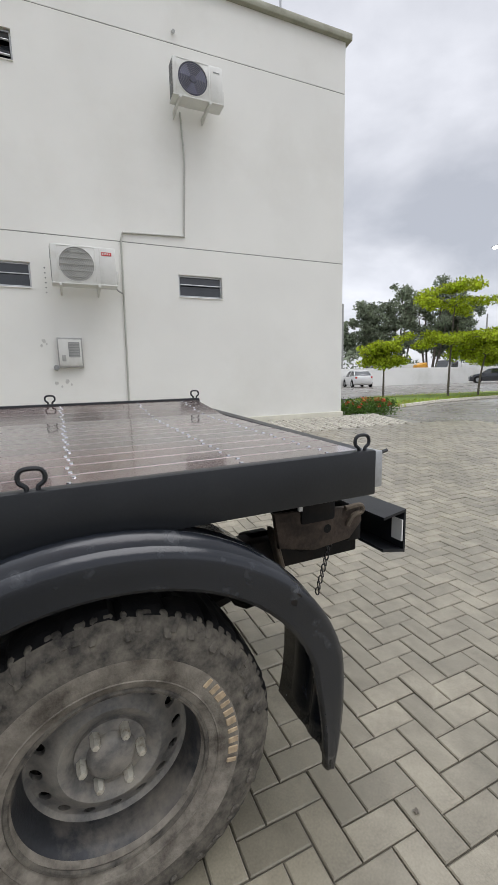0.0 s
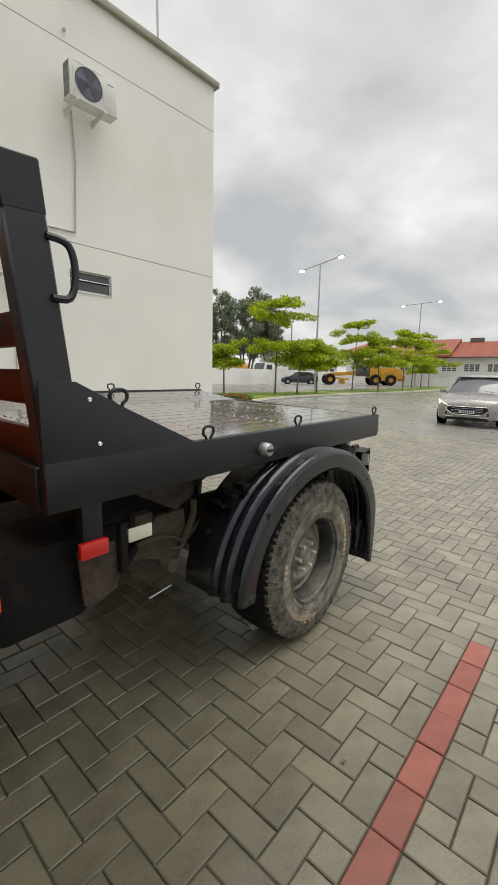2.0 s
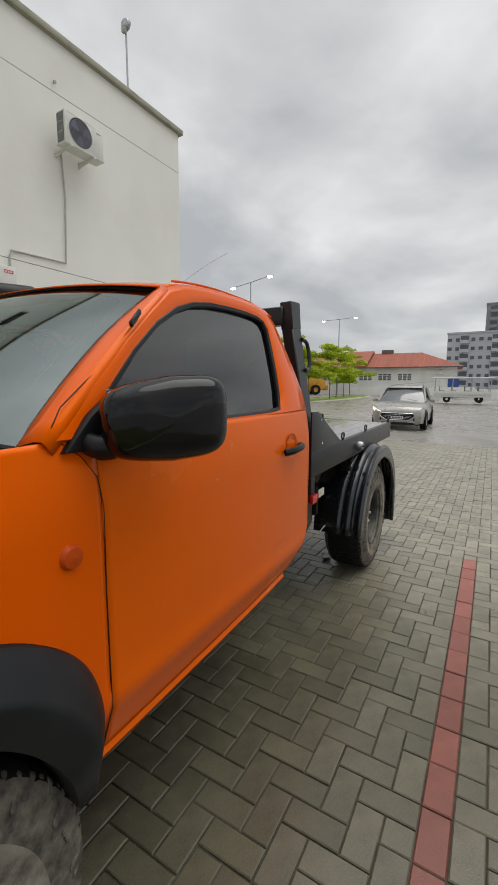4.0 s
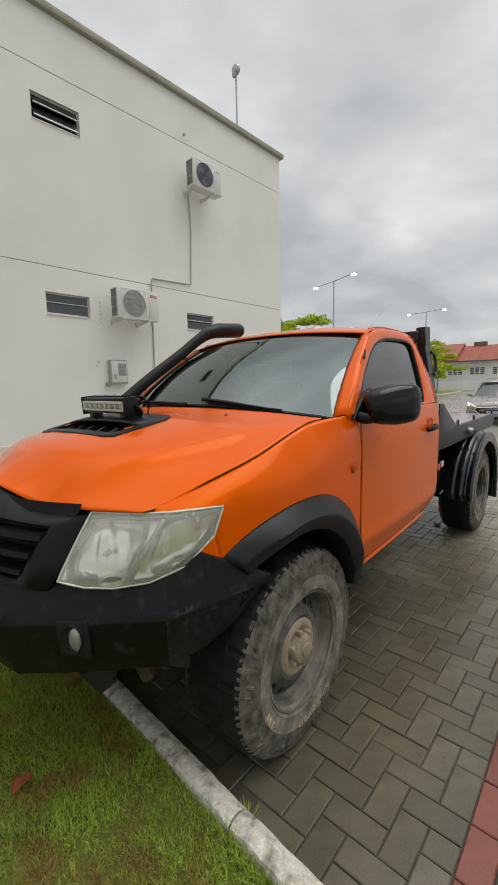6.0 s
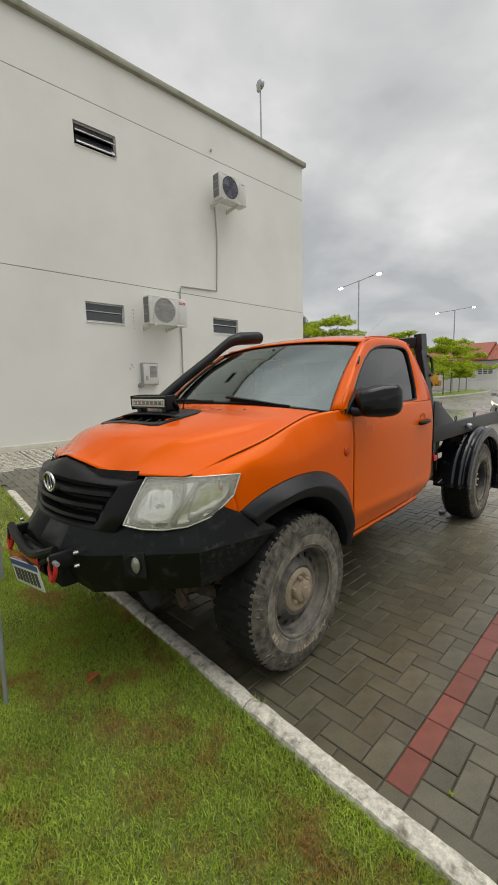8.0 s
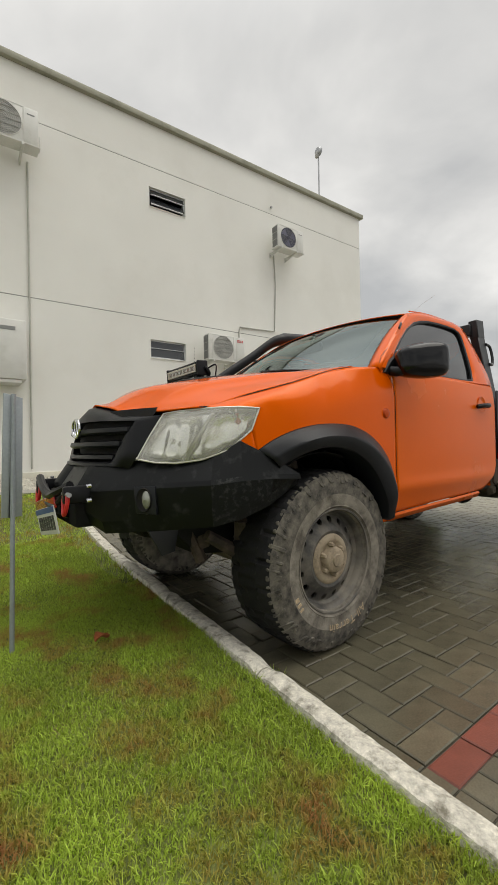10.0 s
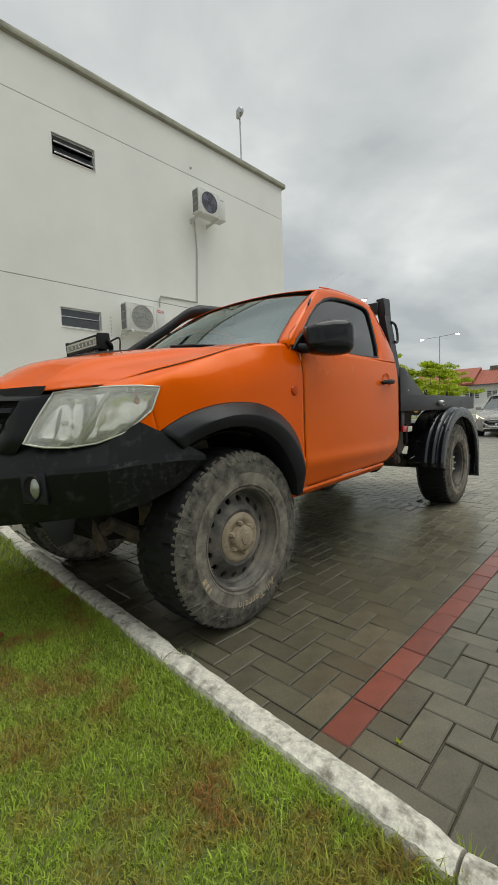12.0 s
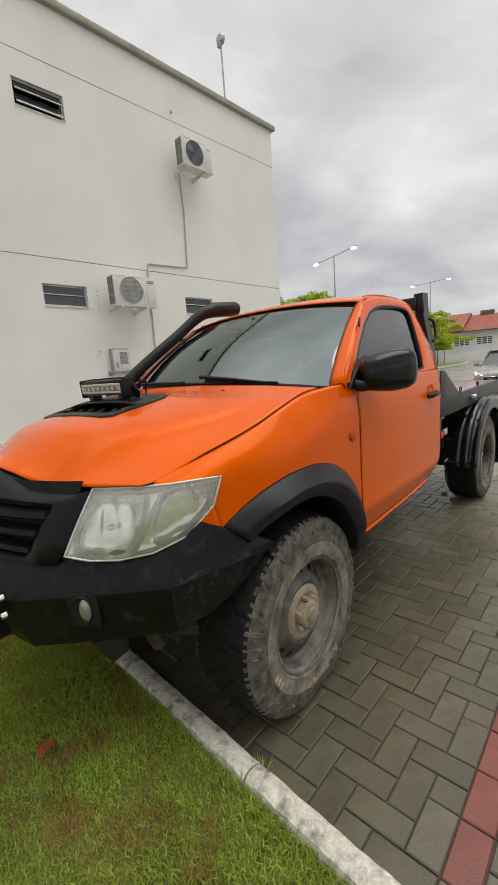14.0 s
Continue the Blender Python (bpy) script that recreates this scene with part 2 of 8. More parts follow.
M_LAMPHOUSE = surface("pale_headlamp_housing", (0.66, 0.65, 0.56), 0.25, metal=0.45, vary=0.12, scale=16, bump=0.1)
M_LEDPLATE = surface("brown_grey_led_plate", (0.16, 0.12, 0.085), 0.3, metal=0.3, vary=0.2, bump=0.05)
M_AMBERLENS = surface("amber_indicator_lens", (0.48, 0.060, 0.003), 0.35, vary=0.1, bump=0.0, spec=0.2)
M_AMBER = surface("amber_bulb", (0.65, 0.20, 0.04), 0.3, vary=0.1, bump=0.0)
M_SCREEN = pane("windscreen_glass", (0.66, 0.76, 0.73), 2.45, 0.015, (0.88, 1.0, 0.98))
M_TINT = pane("tinted_side_glass", (0.12, 0.135, 0.14), 1.9)
M_CABIN = surface("grey_cabin_trim", (0.20, 0.205, 0.20), 0.8, vary=0.2, bump=0.2)
M_SEAT = surface("grey_seat_fabric", (0.075, 0.076, 0.08), 0.95, vary=0.2, bump=0.4)
M_GLOSS = surface("glossy_black_mirror_cover", (0.004, 0.004, 0.005), 0.07, vary=0.1, bump=0.0, spec=0.32, rough_vary=0.02)
M_PLANK = surface("dark_varnished_wet_planks", (0.092, 0.052, 0.046), 0.24, vary=0.45, scale=3.0, bump=0.12, fine=70, per_piece=0.25, coat=1.0, spec=0.8, rough_vary=0.08)
M_SLAT = surface("dark_red_brown_timber", (0.045, 0.018, 0.013), 0.35, vary=0.4, scale=4, bump=0.25, fine=60, per_piece=0.2)
M_WHITE = surface("white_plastic", (0.72, 0.72, 0.69), 0.45, vary=0.05, bump=0.05)
M_CREAM = surface("cream_label", (0.62, 0.60, 0.50), 0.5, vary=0.1, bump=0.0)
M_WALL = surface("white_painted_render", (0.80, 0.795, 0.745), 0.85, vary=0.05, scale=0.7, bump=0.35, fine=140, depth=0.002,
                 dirt=(0.74, 0.73, 0.675), dirt_scale=0.5, dirt_edge=(0.5, 0.75))
M_GROOVE = surface("grey_joint", (0.30, 0.30, 0.28), 0.9, vary=0.2, bump=0.2)
M_COPING = surface("olive_metal_coping", (0.30, 0.295, 0.22), 0.5, vary=0.1, scale=2, bump=0.1, dirt=(0.18, 0.18, 0.13), dirt_scale=2.0)
M_ALU = surface("aluminium_frame", (0.50, 0.51, 0.51), 0.4, metal=0.6, vary=0.1, bump=0.05)
M_DARKGLASS = surface("dark_window_glass", (0.03, 0.033, 0.036), 0.06, vary=0.3, scale=3, bump=0.0, spec=0.9, rough_vary=0.03)
M_ACWHITE = surface("off_white_metal_casing", (0.66, 0.66, 0.62), 0.45, vary=0.06, bump=0.06, dirt=(0.52, 0.51, 0.45), dirt_scale=4, dirt_edge=(0.55, 0.85))
# the fan well's shade is put into this grey; stiffening bars use it too
M_ACWELL = surface("shaded_fan_well", (0.40, 0.40, 0.37), 0.6, vary=0.2, bump=0.1)
M_ACSIDE = surface("grey_side_fins", (0.17, 0.17, 0.165), 0.6, vary=0.2, bump=0.1)
M_ACDARK = surface("grey_fan_grille", (0.24, 0.245, 0.24), 0.6, vary=0.15, bump=0.1)
M_FAN = surface("dark_blue_fan", (0.055, 0.055, 0.085), 0.5, vary=0.2, bump=0.1)
M_FANBLADE = surface("blue_grey_fan_blade", (0.13, 0.13, 0.20), 0.4, vary=0.2, bump=0.05)
M_ACRED = surface("red_badge", (0.55, 0.05, 0.05), 0.5, vary=0.05, bump=0.0)
M_PIPE = surface("grey_white_trunking", (0.45, 0.45, 0.40), 0.6, vary=0.1, bump=0.1)
M_FLAKE = surface("flaked_wall_paint", (0.58, 0.57, 0.53), 0.9, vary=0.15, scale=20, bump=0.3)
M_GREYBOX = surface("grey_meter_box", (0.36, 0.36, 0.34), 0.6, vary=0.15, bump=0.15)
def paver_tone(m, dry, wet, rough_far, rough_lawn):
    """Scales a paver's colour and gloss: darker and smoother towards the lawn, paler and rougher away from it."""
    n, l = m.node_tree.nodes, m.node_tree.links
    b = n["Principled BSDF"]
    source = b.inputs["Base Color"].links[0].from_socket
    co = n.new("ShaderNodeNewGeometry")
    sep = n.new("ShaderNodeSeparateXYZ")
    no = n.new("ShaderNodeTexNoise")
    no.inputs["Scale"].default_value, no.inputs["Detail"].default_value = 0.9, 4.0
    along = n.new("ShaderNodeMath")           # paler away from the lawn
    along.operation = "MULTIPLY_ADD"
    along.inputs[1].default_value, along.inputs[2].default_value = 1.3, 2.5
    add = n.new("ShaderNodeMath")
    add.operation = "MULTIPLY_ADD"
    add.inputs[1].default_value = 2.6
    mr = n.new("ShaderNodeMapRange")
    mr.inputs["From Min"].default_value, mr.inputs["From Max"].default_value = 2.0, 5.0
    mr.inputs["To Min"].default_value, mr.inputs["To Max"].default_value = wet, dry
    for p, q in ((sep.outputs["X"], along.inputs[0]), (along.outputs[0], add.inputs[2])):
        l.new(p, q)
    mul = n.new("ShaderNodeVectorMath")
    mul.operation = "MULTIPLY"
    tone, blue, rgb = n.new("ShaderNodeMath"), n.new("ShaderNodeMath"), n.new("ShaderNodeCombineXYZ")
    tone.operation, blue.operation = "MULTIPLY_ADD", "MULTIPLY"
    tone.inputs[1].default_value, tone.inputs[2].default_value = 0.13, 0.875
    for p, q in ((mr.outputs[0], tone.inputs[0]), (tone.outputs[0], blue.inputs[0]), (mr.outputs[0], blue.inputs[1]), (mr.outputs[0], rgb.inputs[0]), (mr.outputs[0], rgb.inputs[1]), (blue.outputs[0], rgb.inputs[2])):
        l.new(p, q)
    rr = n.new("ShaderNodeMapRange")
    rr.inputs["From Min"].default_value, rr.inputs["From Max"].default_value = wet, dry
    rr.inputs["To Min"].default_value, rr.inputs["To Max"].default_value = rough_lawn, rough_far
    for p, q in ((co.outputs["Position"], no.inputs["Vector"]), (co.outputs["Position"], sep.inputs[0]), (no.outputs[0], add.inputs[0]),
                 (add.outputs[0], mr.inputs["Value"]), (source, mul.inputs[0]), (rgb.outputs[0], mul.inputs[1]), (mul.outputs[0], b.inputs["Base Color"]),
                 (mr.outputs[0], rr.inputs["Value"]), (rr.outputs[0], b.inputs["Roughness"])):
        l.new(p, q)
    return m


PAVER_LOOK = dict(vary=0.30, scale=9, bump=0.35, fine=150, per_piece=0.16, dirt=(0.092, 0.085, 0.060), dirt_scale=2.2, dirt_edge=(0.45, 0.75), depth=0.002)
M_PAVER = paver_tone(surface("wet_grey_concrete_paver", (0.160, 0.145, 0.101), 0.25, **PAVER_LOOK), 1.72, 0.68, 0.34, 0.22)
M_PAVER_J = paver_tone(surface("wet_grey_concrete_pavers", (0.160, 0.145, 0.101), 0.25, island=True, **PAVER_LOOK), 1.72, 0.68, 0.34, 0.22)
M_PAVER_RED = paver_tone(surface("worn_red_concrete_paver", (0.265, 0.082, 0.058), 0.36, vary=0.22, scale=11, bump=0.35, fine=150, per_piece=0.14,
                      dirt=(0.19, 0.062, 0.046), dirt_scale=4, dirt_edge=(0.5, 0.8), depth=0.002), 1.3, 0.74, 0.42, 0.28)
M_SAND = surface("dark_joint_sand", (0.070, 0.063, 0.048), 0.9, vary=0.4, scale=20, bump=0.5, fine=200)
M_ASPHALT = surface("wet_grey_asphalt", (0.265, 0.25, 0.222), 0.24, vary=0.22, scale=0.5, bump=0.3, fine=120, dirt=(0.19, 0.18, 0.16), dirt_scale=0.35, dirt_edge=(0.45, 0.7), depth=0.002)
M_CONCRETE = surface("weathered_white_kerb", (0.56, 0.53, 0.45), 0.8, vary=0.38, scale=46, bump=0.9, fine=150, dirt=(0.17, 0.155, 0.115), dirt_scale=19, dirt_edge=(0.50, 0.68), depth=0.005)
M_SOIL = surface("lawn_soil_and_thatch", (0.120, 0.140, 0.034), 0.95, vary=0.6, scale=9, bump=0.8, fine=90, dirt=(0.135, 0.072, 0.03), dirt_scale=3.6, dirt_edge=(0.55, 0.75))
M_GRASS = leafy("grass_blade", (0.365, 0.468, 0.069), 0.42, 1.6, 0.34, 0.42, (0.40, 0.20, 0.075), 4.6, (0.50, 0.70))
M_FARGRASS = surface("mown_grass_verge", (0.17, 0.25, 0.035), 0.9, vary=0.35, scale=1.5, bump=0.5, fine=40)
M_LEAF = leafy("bright_green_leaf", (0.39, 0.47, 0.03), 0.35, 2.0, 0.5, 0.55)
M_LEAF_DARK = leafy("dark_pine_foliage", (0.23, 0.27, 0.18), 0.4, 0.6, 0.5, 0.35)
M_HEDGE = leafy("hedge_leaf", (0.085, 0.17, 0.025), 0.35, 4.0, 0.5, 0.4)
M_FLOWER = surface("red_flower", (0.62, 0.06, 0.02), 0.6, vary=0.25, bump=0.0, per_piece=0.3, island=True)
M_BARK = surface("grey_brown_bark", (0.15, 0.13, 0.105), 0.9, vary=0.35, scale=6, bump=0.6, fine=40)
M_FENCE = surface("white_boundary_render", (0.80, 0.80, 0.77), 0.85, vary=0.06, scale=0.5, bump=0.2, dirt=(0.68, 0.68, 0.64), dirt_scale=0.4)
M_TILE = surface("terracotta_roof_tile", (0.34, 0.095, 0.055), 0.7, vary=0.25, scale=3, bump=0.3, fine=20, per_piece=0.15)
M_FLAT = surface("pale_grey_flats_render", (0.46, 0.47, 0.50), 0.85, vary=0.06, scale=0.3, bump=0.1)
M_FLAT2 = surface("mid_grey_tower_render", (0.25, 0.26, 0.28), 0.85, vary=0.08, scale=0.3, bump=0.1)
M_FARWIN = surface("far_window", (0.09, 0.10, 0.115), 0.25, vary=0.2, bump=0.0)
M_CARSILVER = surface("silver_car_paint", (0.33, 0.312, 0.288), 0.28, metal=0.45, vary=0.04, bump=0.0, coat=0.6, rough_vary=0.03)
M_CARWHITE = surface("white_car_paint", (0.72, 0.72, 0.71), 0.3, vary=0.04, bump=0.0, coat=0.6, rough_vary=0.03)
M_CARBLACK = surface("dark_blue_black_car_paint", (0.018, 0.021, 0.028), 0.2, vary=0.1, bump=0.0, coat=0.7, rough_vary=0.03)
M_CARGLASS = surface("dark_car_glass", (0.03, 0.037, 0.036), 0.05, vary=0.1, bump=0.0, spec=1.0, coat=0.6, rough_vary=0.02)
M_YELLOW = surface("construction_yellow", (0.62, 0.30, 0.02), 0.5, vary=0.15, bump=0.1, dirt=(0.30, 0.16, 0.04), dirt_scale=2.0)
M_GREENROOF = surface("green_sheet_roof", (0.05, 0.16, 0.09), 0.6, vary=0.1, bump=0.1)
M_POST = surface("grey_galvanised_post", (0.33, 0.36, 0.38), 0.5, metal=0.4, vary=0.15, scale=7, bump=0.15)
M_LAMPHEAD = glow("lit_street_lamp", (1.0, 0.99, 0.95), 4.0)
M_HEADLIT = glow("lit_car_headlamp", (1.0, 0.88, 0.66), 1.1)
M_PLATEBLUE = surface("blue_plate_band", (0.03, 0.08, 0.30), 0.4, vary=0.05, bump=0.0)
M_PLATEBAR = surface("dark_plate_marks", (0.05, 0.05, 0.055), 0.5, vary=0.05, bump=0.0)


# ---------------------------------------------------------------- mesh helpers
def link(name, bm, material, parent=None, label="", smooth=40.0):
    me = bpy.data.meshes.new(name)
    bm.normal_update()
    bm.to_mesh(me)
    bm.free()
    me.materials.append(material)
    if smooth:
        me.shade_smooth()
        me.set_sharp_from_angle(angle=radians(smooth))
    ob = new(name, me)
    if parent is not None:
        ob.parent = parent
    if label:
        ob["label"] = label
    return ob


def part(name, bm, material, parent, label="", smooth=40.0):
    return link(name, bm, material, parent, label, smooth)


def thing(name, m, label, category, group=""):
    ob = new(name)
    ob.empty_display_size = 0.2
    ob.matrix_world = m
    return tagged(ob, label, category, group)


def shell(ob, t):
    md = ob.modifiers.new("thickness", "SOLIDIFY")
    md.thickness, md.offset = t, -1.0
    return ob


def box(lo, hi, bevel=0.0, bm=None, seg=2):
    bm = bm or bmesh.new()
    r = bmesh.ops.create_cube(bm, size=1.0)
    lo, hi = Vector(lo), Vector(hi)
    for v in r["verts"]:
        v.co = Vector([lo[i] + (v.co[i] + 0.5) * (hi[i] - lo[i]) for i in range(3)])
    if bevel:
        edges = list({e for v in r["verts"] for e in v.link_edges})
        bmesh.ops.bevel(bm, geom=edges, offset=bevel, segments=seg, profile=0.5, affect="EDGES")
    return bm


def beam(a, b, w, h, bevel=0.004, bm=None, up=(0, 0, 1)):
    """A box from a to b, w wide and h high."""
    bm = bm or bmesh.new()
    a, b = Vector(a), Vector(b)
    d = (b - a).normalized()
    side = d.cross(Vector(up)).normalized()
    top = side.cross(d)
    tmp = bmesh.new()
    box((-w / 2, 0, -h / 2), (w / 2, (b - a).length, h / 2), bevel, tmp, 1)
    m = Matrix((( side.x, d.x, top.x, a.x), (side.y, d.y, top.y, a.y), (side.z, d.z, top.z, a.z), (0, 0, 0, 1)))
    bmesh.ops.transform(tmp, matrix=m, verts=tmp.verts)
    merge(bm, tmp)
    return bm


def merge(bm, other):
    me = bpy.data.meshes.new("tmp")
    other.to_mesh(me)
    other.free()
    bm.from_mesh(me)
    bpy.data.meshes.remove(me)
    return bm


def skin(rings, closed=False, caps=False, bm=None):
    """Quads between successive rings of points. closed: each ring closes on itself."""
    bm = bm or bmesh.new()
    rows = [[bm.verts.new(p) for p in ring] for ring in rings]
    n = len(rows[0])
    for a, b in zip(rows, rows[1:]):
        for i in range(n if closed else n - 1):
            j = (i + 1) % n
            try:
                bm.faces.new((a[i], a[j], b[j], b[i]))
            except ValueError:
                pass
    if caps and closed:
        for row in (rows[0][::-1], rows[-1]):
            bm.faces.new(row)
    return bm


def grid(fn, nu, nv, bm=None, keep=None):
    """A sheet of quads over u, v in 0..1."""
    bm = bm or bmesh.new()
    vs = [[bm.verts.new(fn(i / nu, j / nv)) for i in range(nu + 1)] for j in range(nv + 1)]
    for j in range(nv):
        for i in range(nu):
            q = (vs[j][i], vs[j][i + 1], vs[j + 1][i + 1], vs[j + 1][i])
            c = (q[0].co + q[2].co) / 2
            if keep is None or keep(c):
                bm.faces.new(q)
    loose = [v for v in bm.verts if not v.link_faces]
    bmesh.ops.delete(bm, geom=loose, context="VERTS")
    return bm


def tube(pts, r, n=8, closed=False, bm=None, caps=True):
    """A round bar along points; r is a number or one for each point."""
    bm = bm or bmesh.new()
    pts = [Vector(p) for p in pts]
    rs = r if isinstance(r, (list, tuple)) else [r] * len(pts)
    rings, side = [], None
    for i, p in enumerate(pts):
        a = pts[i - 1] if (i or closed) else p
        b = pts[(i + 1) % len(pts)] if (i < len(pts) - 1 or closed) else p
        d = (b - a).normalized()
        if side is None:
            side = d.orthogonal().normalized()
        side = (side - d * side.dot(d)).normalized()
        up = d.cross(side)
        rings.append([p + rs[i] * (math.cos(t) * side + math.sin(t) * up) for t in [2 * math.pi * k / n for k in range(n)]])
    if closed:
        rings.append(rings[0])
    return skin(rings, True, caps and not closed, bm)


def lathe(profile, n=48, axis="y", centre=(0, 0, 0), bm=None, ripple=None, keep=None):
    """Turns (radius, place along the axis) round the axis. ripple(i, k): what is added to the radius."""
    bm = bm or bmesh.new()
    c = Vector(centre)
    rows = []
    for k, (r, a) in enumerate(profile):
        row = []
        for i in range(n):
            t = 2 * math.pi * i / n
            rr = r + (ripple(i, k) if ripple else 0)
            u, v = rr * math.cos(t), rr * math.sin(t)
            row.append(bm.verts.new(c + Vector({"y": (u, a, v), "z": (u, v, a), "x": (a, u, v)}[axis])))
        rows.append(row)
    for k, (a, b) in enumerate(zip(rows, rows[1:])):
        for i in range(n):
            if keep is None or keep(i, k):
                bm.faces.new((a[i], a[(i + 1) % n], b[(i + 1) % n], b[i]))
    bmesh.ops.recalc_face_normals(bm, faces=bm.faces)
    return bm


def slab(poly, lo, hi, plane="xz", bevel=0.0, bm=None):
    """A flat plate with that outline, from lo to hi across its plane."""
    bm = bm or bmesh.new()
    put = {"xz": lambda a, b, c: (a, c, b), "xy": lambda a, b, c: (a, b, c), "yz": lambda a, b, c: (c, a, b)}[plane]
    bottom = [bm.verts.new(put(a, b, lo)) for a, b in poly]
    top = [bm.verts.new(put(a, b, hi)) for a, b in poly]
    n = len(poly)
    faces = [bm.faces.new(bottom[::-1]), bm.faces.new(top)]
    faces += [bm.faces.new((bottom[i], bottom[(i + 1) % n], top[(i + 1) % n], top[i])) for i in range(n)]
    bmesh.ops.recalc_face_normals(bm, faces=faces)
    if bevel:
        edges = list({e for f in faces[:2] for e in f.edges})
        bmesh.ops.bevel(bm, geom=edges, offset=bevel, segments=2, profile=0.5, affect="EDGES")
    return bm


def track(x, xs, ys):
    return float(np.interp(x, xs, ys))


def curve(x, xs, ys):
    """Like track, but with a smooth bend through the points."""
    if x <= xs[0] or x >= xs[-1]:
        return track(x, xs, ys)
    i = max(k for k in range(len(xs) - 1) if xs[k] <= x)
    slope = [(ys[k + 1] - ys[k]) / (xs[k + 1] - xs[k]) for k in range(len(xs) - 1)]
    tan = [slope[0]] + [(a + b) / 2 for a, b in zip(slope, slope[1:])] + [slope[-1]]
    h = xs[i + 1] - xs[i]
    t = (x - xs[i]) / h
    return ((2 * t ** 3 - 3 * t * t + 1) * ys[i] + (t ** 3 - 2 * t * t + t) * h * tan[i]
            + (3 * t * t - 2 * t ** 3) * ys[i + 1] + (t ** 3 - t * t) * h * tan[i + 1])


def smooth01(v):
    v = min(1.0, max(0.0, v))
    return v * v * (3 - 2 * v)


def rounded(points, steps=4, closed=True):
    """A smooth line through points (Catmull-Rom)."""
    pts = [Vector(p) for p in points]
    n, out = len(pts), []
    for i in range(n if closed else n - 1):
        p0 = pts[(i - 1) % n] if closed or i else pts[i]
        p1, p2 = pts[i], pts[(i + 1) % n]
        p3 = pts[(i + 2) % n] if closed or i + 2 < n else p2
        for k in range(steps):
            t = k / steps
            out.append(0.5 * (2 * p1 + (p2 - p0) * t + (2 * p0 - 5 * p1 + 4 * p2 - p3) * t * t + (3 * p1 - p0 - 3 * p2 + p3) * t ** 3))
    if not closed:
        out.append(pts[-1])
    return out


# ---------------------------------------------------------------- ground
def ground_z(x, y):
    """The lot rises gently towards the building and the far road."""
    near = 0.40 * smooth01((y - 1.6) / 4.2) * (1 - 0.45 * smooth01((x - 6.0) / 5.0))
    return near


def ground_sheet(u, v):
    s, t = 2 * u - 1, 2 * v - 1
    x = 4.0 + 12.0 * s + 580.0 * s ** 7
    y = 4.0 + 12.0 * t + 580.0 * t ** 7
    return Vector((x, y, ground_z(x, y) - 0.055))


tagged(link("ground", grid(ground_sheet, 120, 120), M_ASPHALT), "wet grey asphalt lot and road", "ground", kind="structure")

# the joint bed below the pavers
PAVE_YAW = radians(-1.05)
PAVE = Matrix.Translation((0.56, -0.727, 0)) @ Matrix.Rotation(PAVE_YAW, 4, "Z")
PAVE_IN = PAVE.inverted()


def bed_sheet(u, v):
    p = PAVE @ Vector((-4.06 + 11.3 * u, -3.6 + 9.2 * v, 0))
    p.z = ground_z(p.x, p.y) - 0.009
    return p


tagged(link("pavement", grid(bed_sheet, 46, 46), M_SAND), "dark sand joints under the concrete pavers", "pavement", kind="structure")

# ---------------------------------------------------------------- building
BUILD = Matrix.Translation((2.2, 6.5, 0)) @ Matrix.Rotation(radians(-2.2), 4, "Z") @ Matrix.Translation((-2.2, 0, 0))
# outline of the long wall: local x as the world's, y = 0 is the outer face
W_X0, W_X1, W_Z0, W_Z1 = -14.0, 5.69, 0.0, 7.69
WINDOWS = [(-0.99, -0.18, 2.785, 3.18), (2.175, 3.0, 2.77, 3.165), (-0.96, -0.13, 5.95, 6.375), (-7.0, -6.2, 2.77, 3.16), (-7.0, -6.2, 5.90, 6.32)]
GROOVES = [(3.615, 3.630), (6.785, 6.800)]


def long_wall():
    bm = bmesh.new()
    xs = sorted({W_X0, W_X1, *[w[0] for w in WINDOWS], *[w[1] for w in WINDOWS]})
    zs = sorted({W_Z0, W_Z1, *[w[2] for w in WINDOWS], *[w[3] for w in WINDOWS], *[g for gr in GROOVES for g in gr]})

    def kind(i, j):
        x, z = (xs[i] + xs[i + 1]) / 2, (zs[j] + zs[j + 1]) / 2
        if any(a < x < b and c < z < d for a, b, c, d in WINDOWS):
            return None
        return 0.012 if any(a < z < b for a, b in GROOVES) else 0.0

    def quad(*ps):
        bm.faces.new([bm.verts.new(p) for p in ps])

    nx, nz, thick = len(xs) - 1, len(zs) - 1, 0.18
    for i in range(nx):
        for j in range(nz):
            k = kind(i, j)
            if k is None:
                continue
            a, b, c, d = xs[i], xs[i + 1], zs[j], zs[j + 1]
            quad((a, k, c), (b, k, c), (b, k, d), (a, k, d))
            quad((a, thick, c), (a, thick, d), (b, thick, d), (b, thick, c))
            for (ii, jj), (p, q) in {(i - 1, j): ((a, c), (a, d)), (i + 1, j): ((b, d), (b, c)), (i, j - 1): ((b, c), (a, c)), (i, j + 1): ((a, d), (b, d))}.items():
                other = kind(ii, jj) if 0 <= ii < nx and 0 <= jj < nz else None
                far = thick if other is None else other
                if far > k:
                    quad((p[0], k, p[1]), (q[0], k, q[1]), (q[0], far, q[1]), (p[0], far, p[1]))
    bmesh.ops.remove_doubles(bm, verts=bm.verts, dist=0.0005)
    bmesh.ops.recalc_face_normals(bm, faces=bm.faces)
    return bm


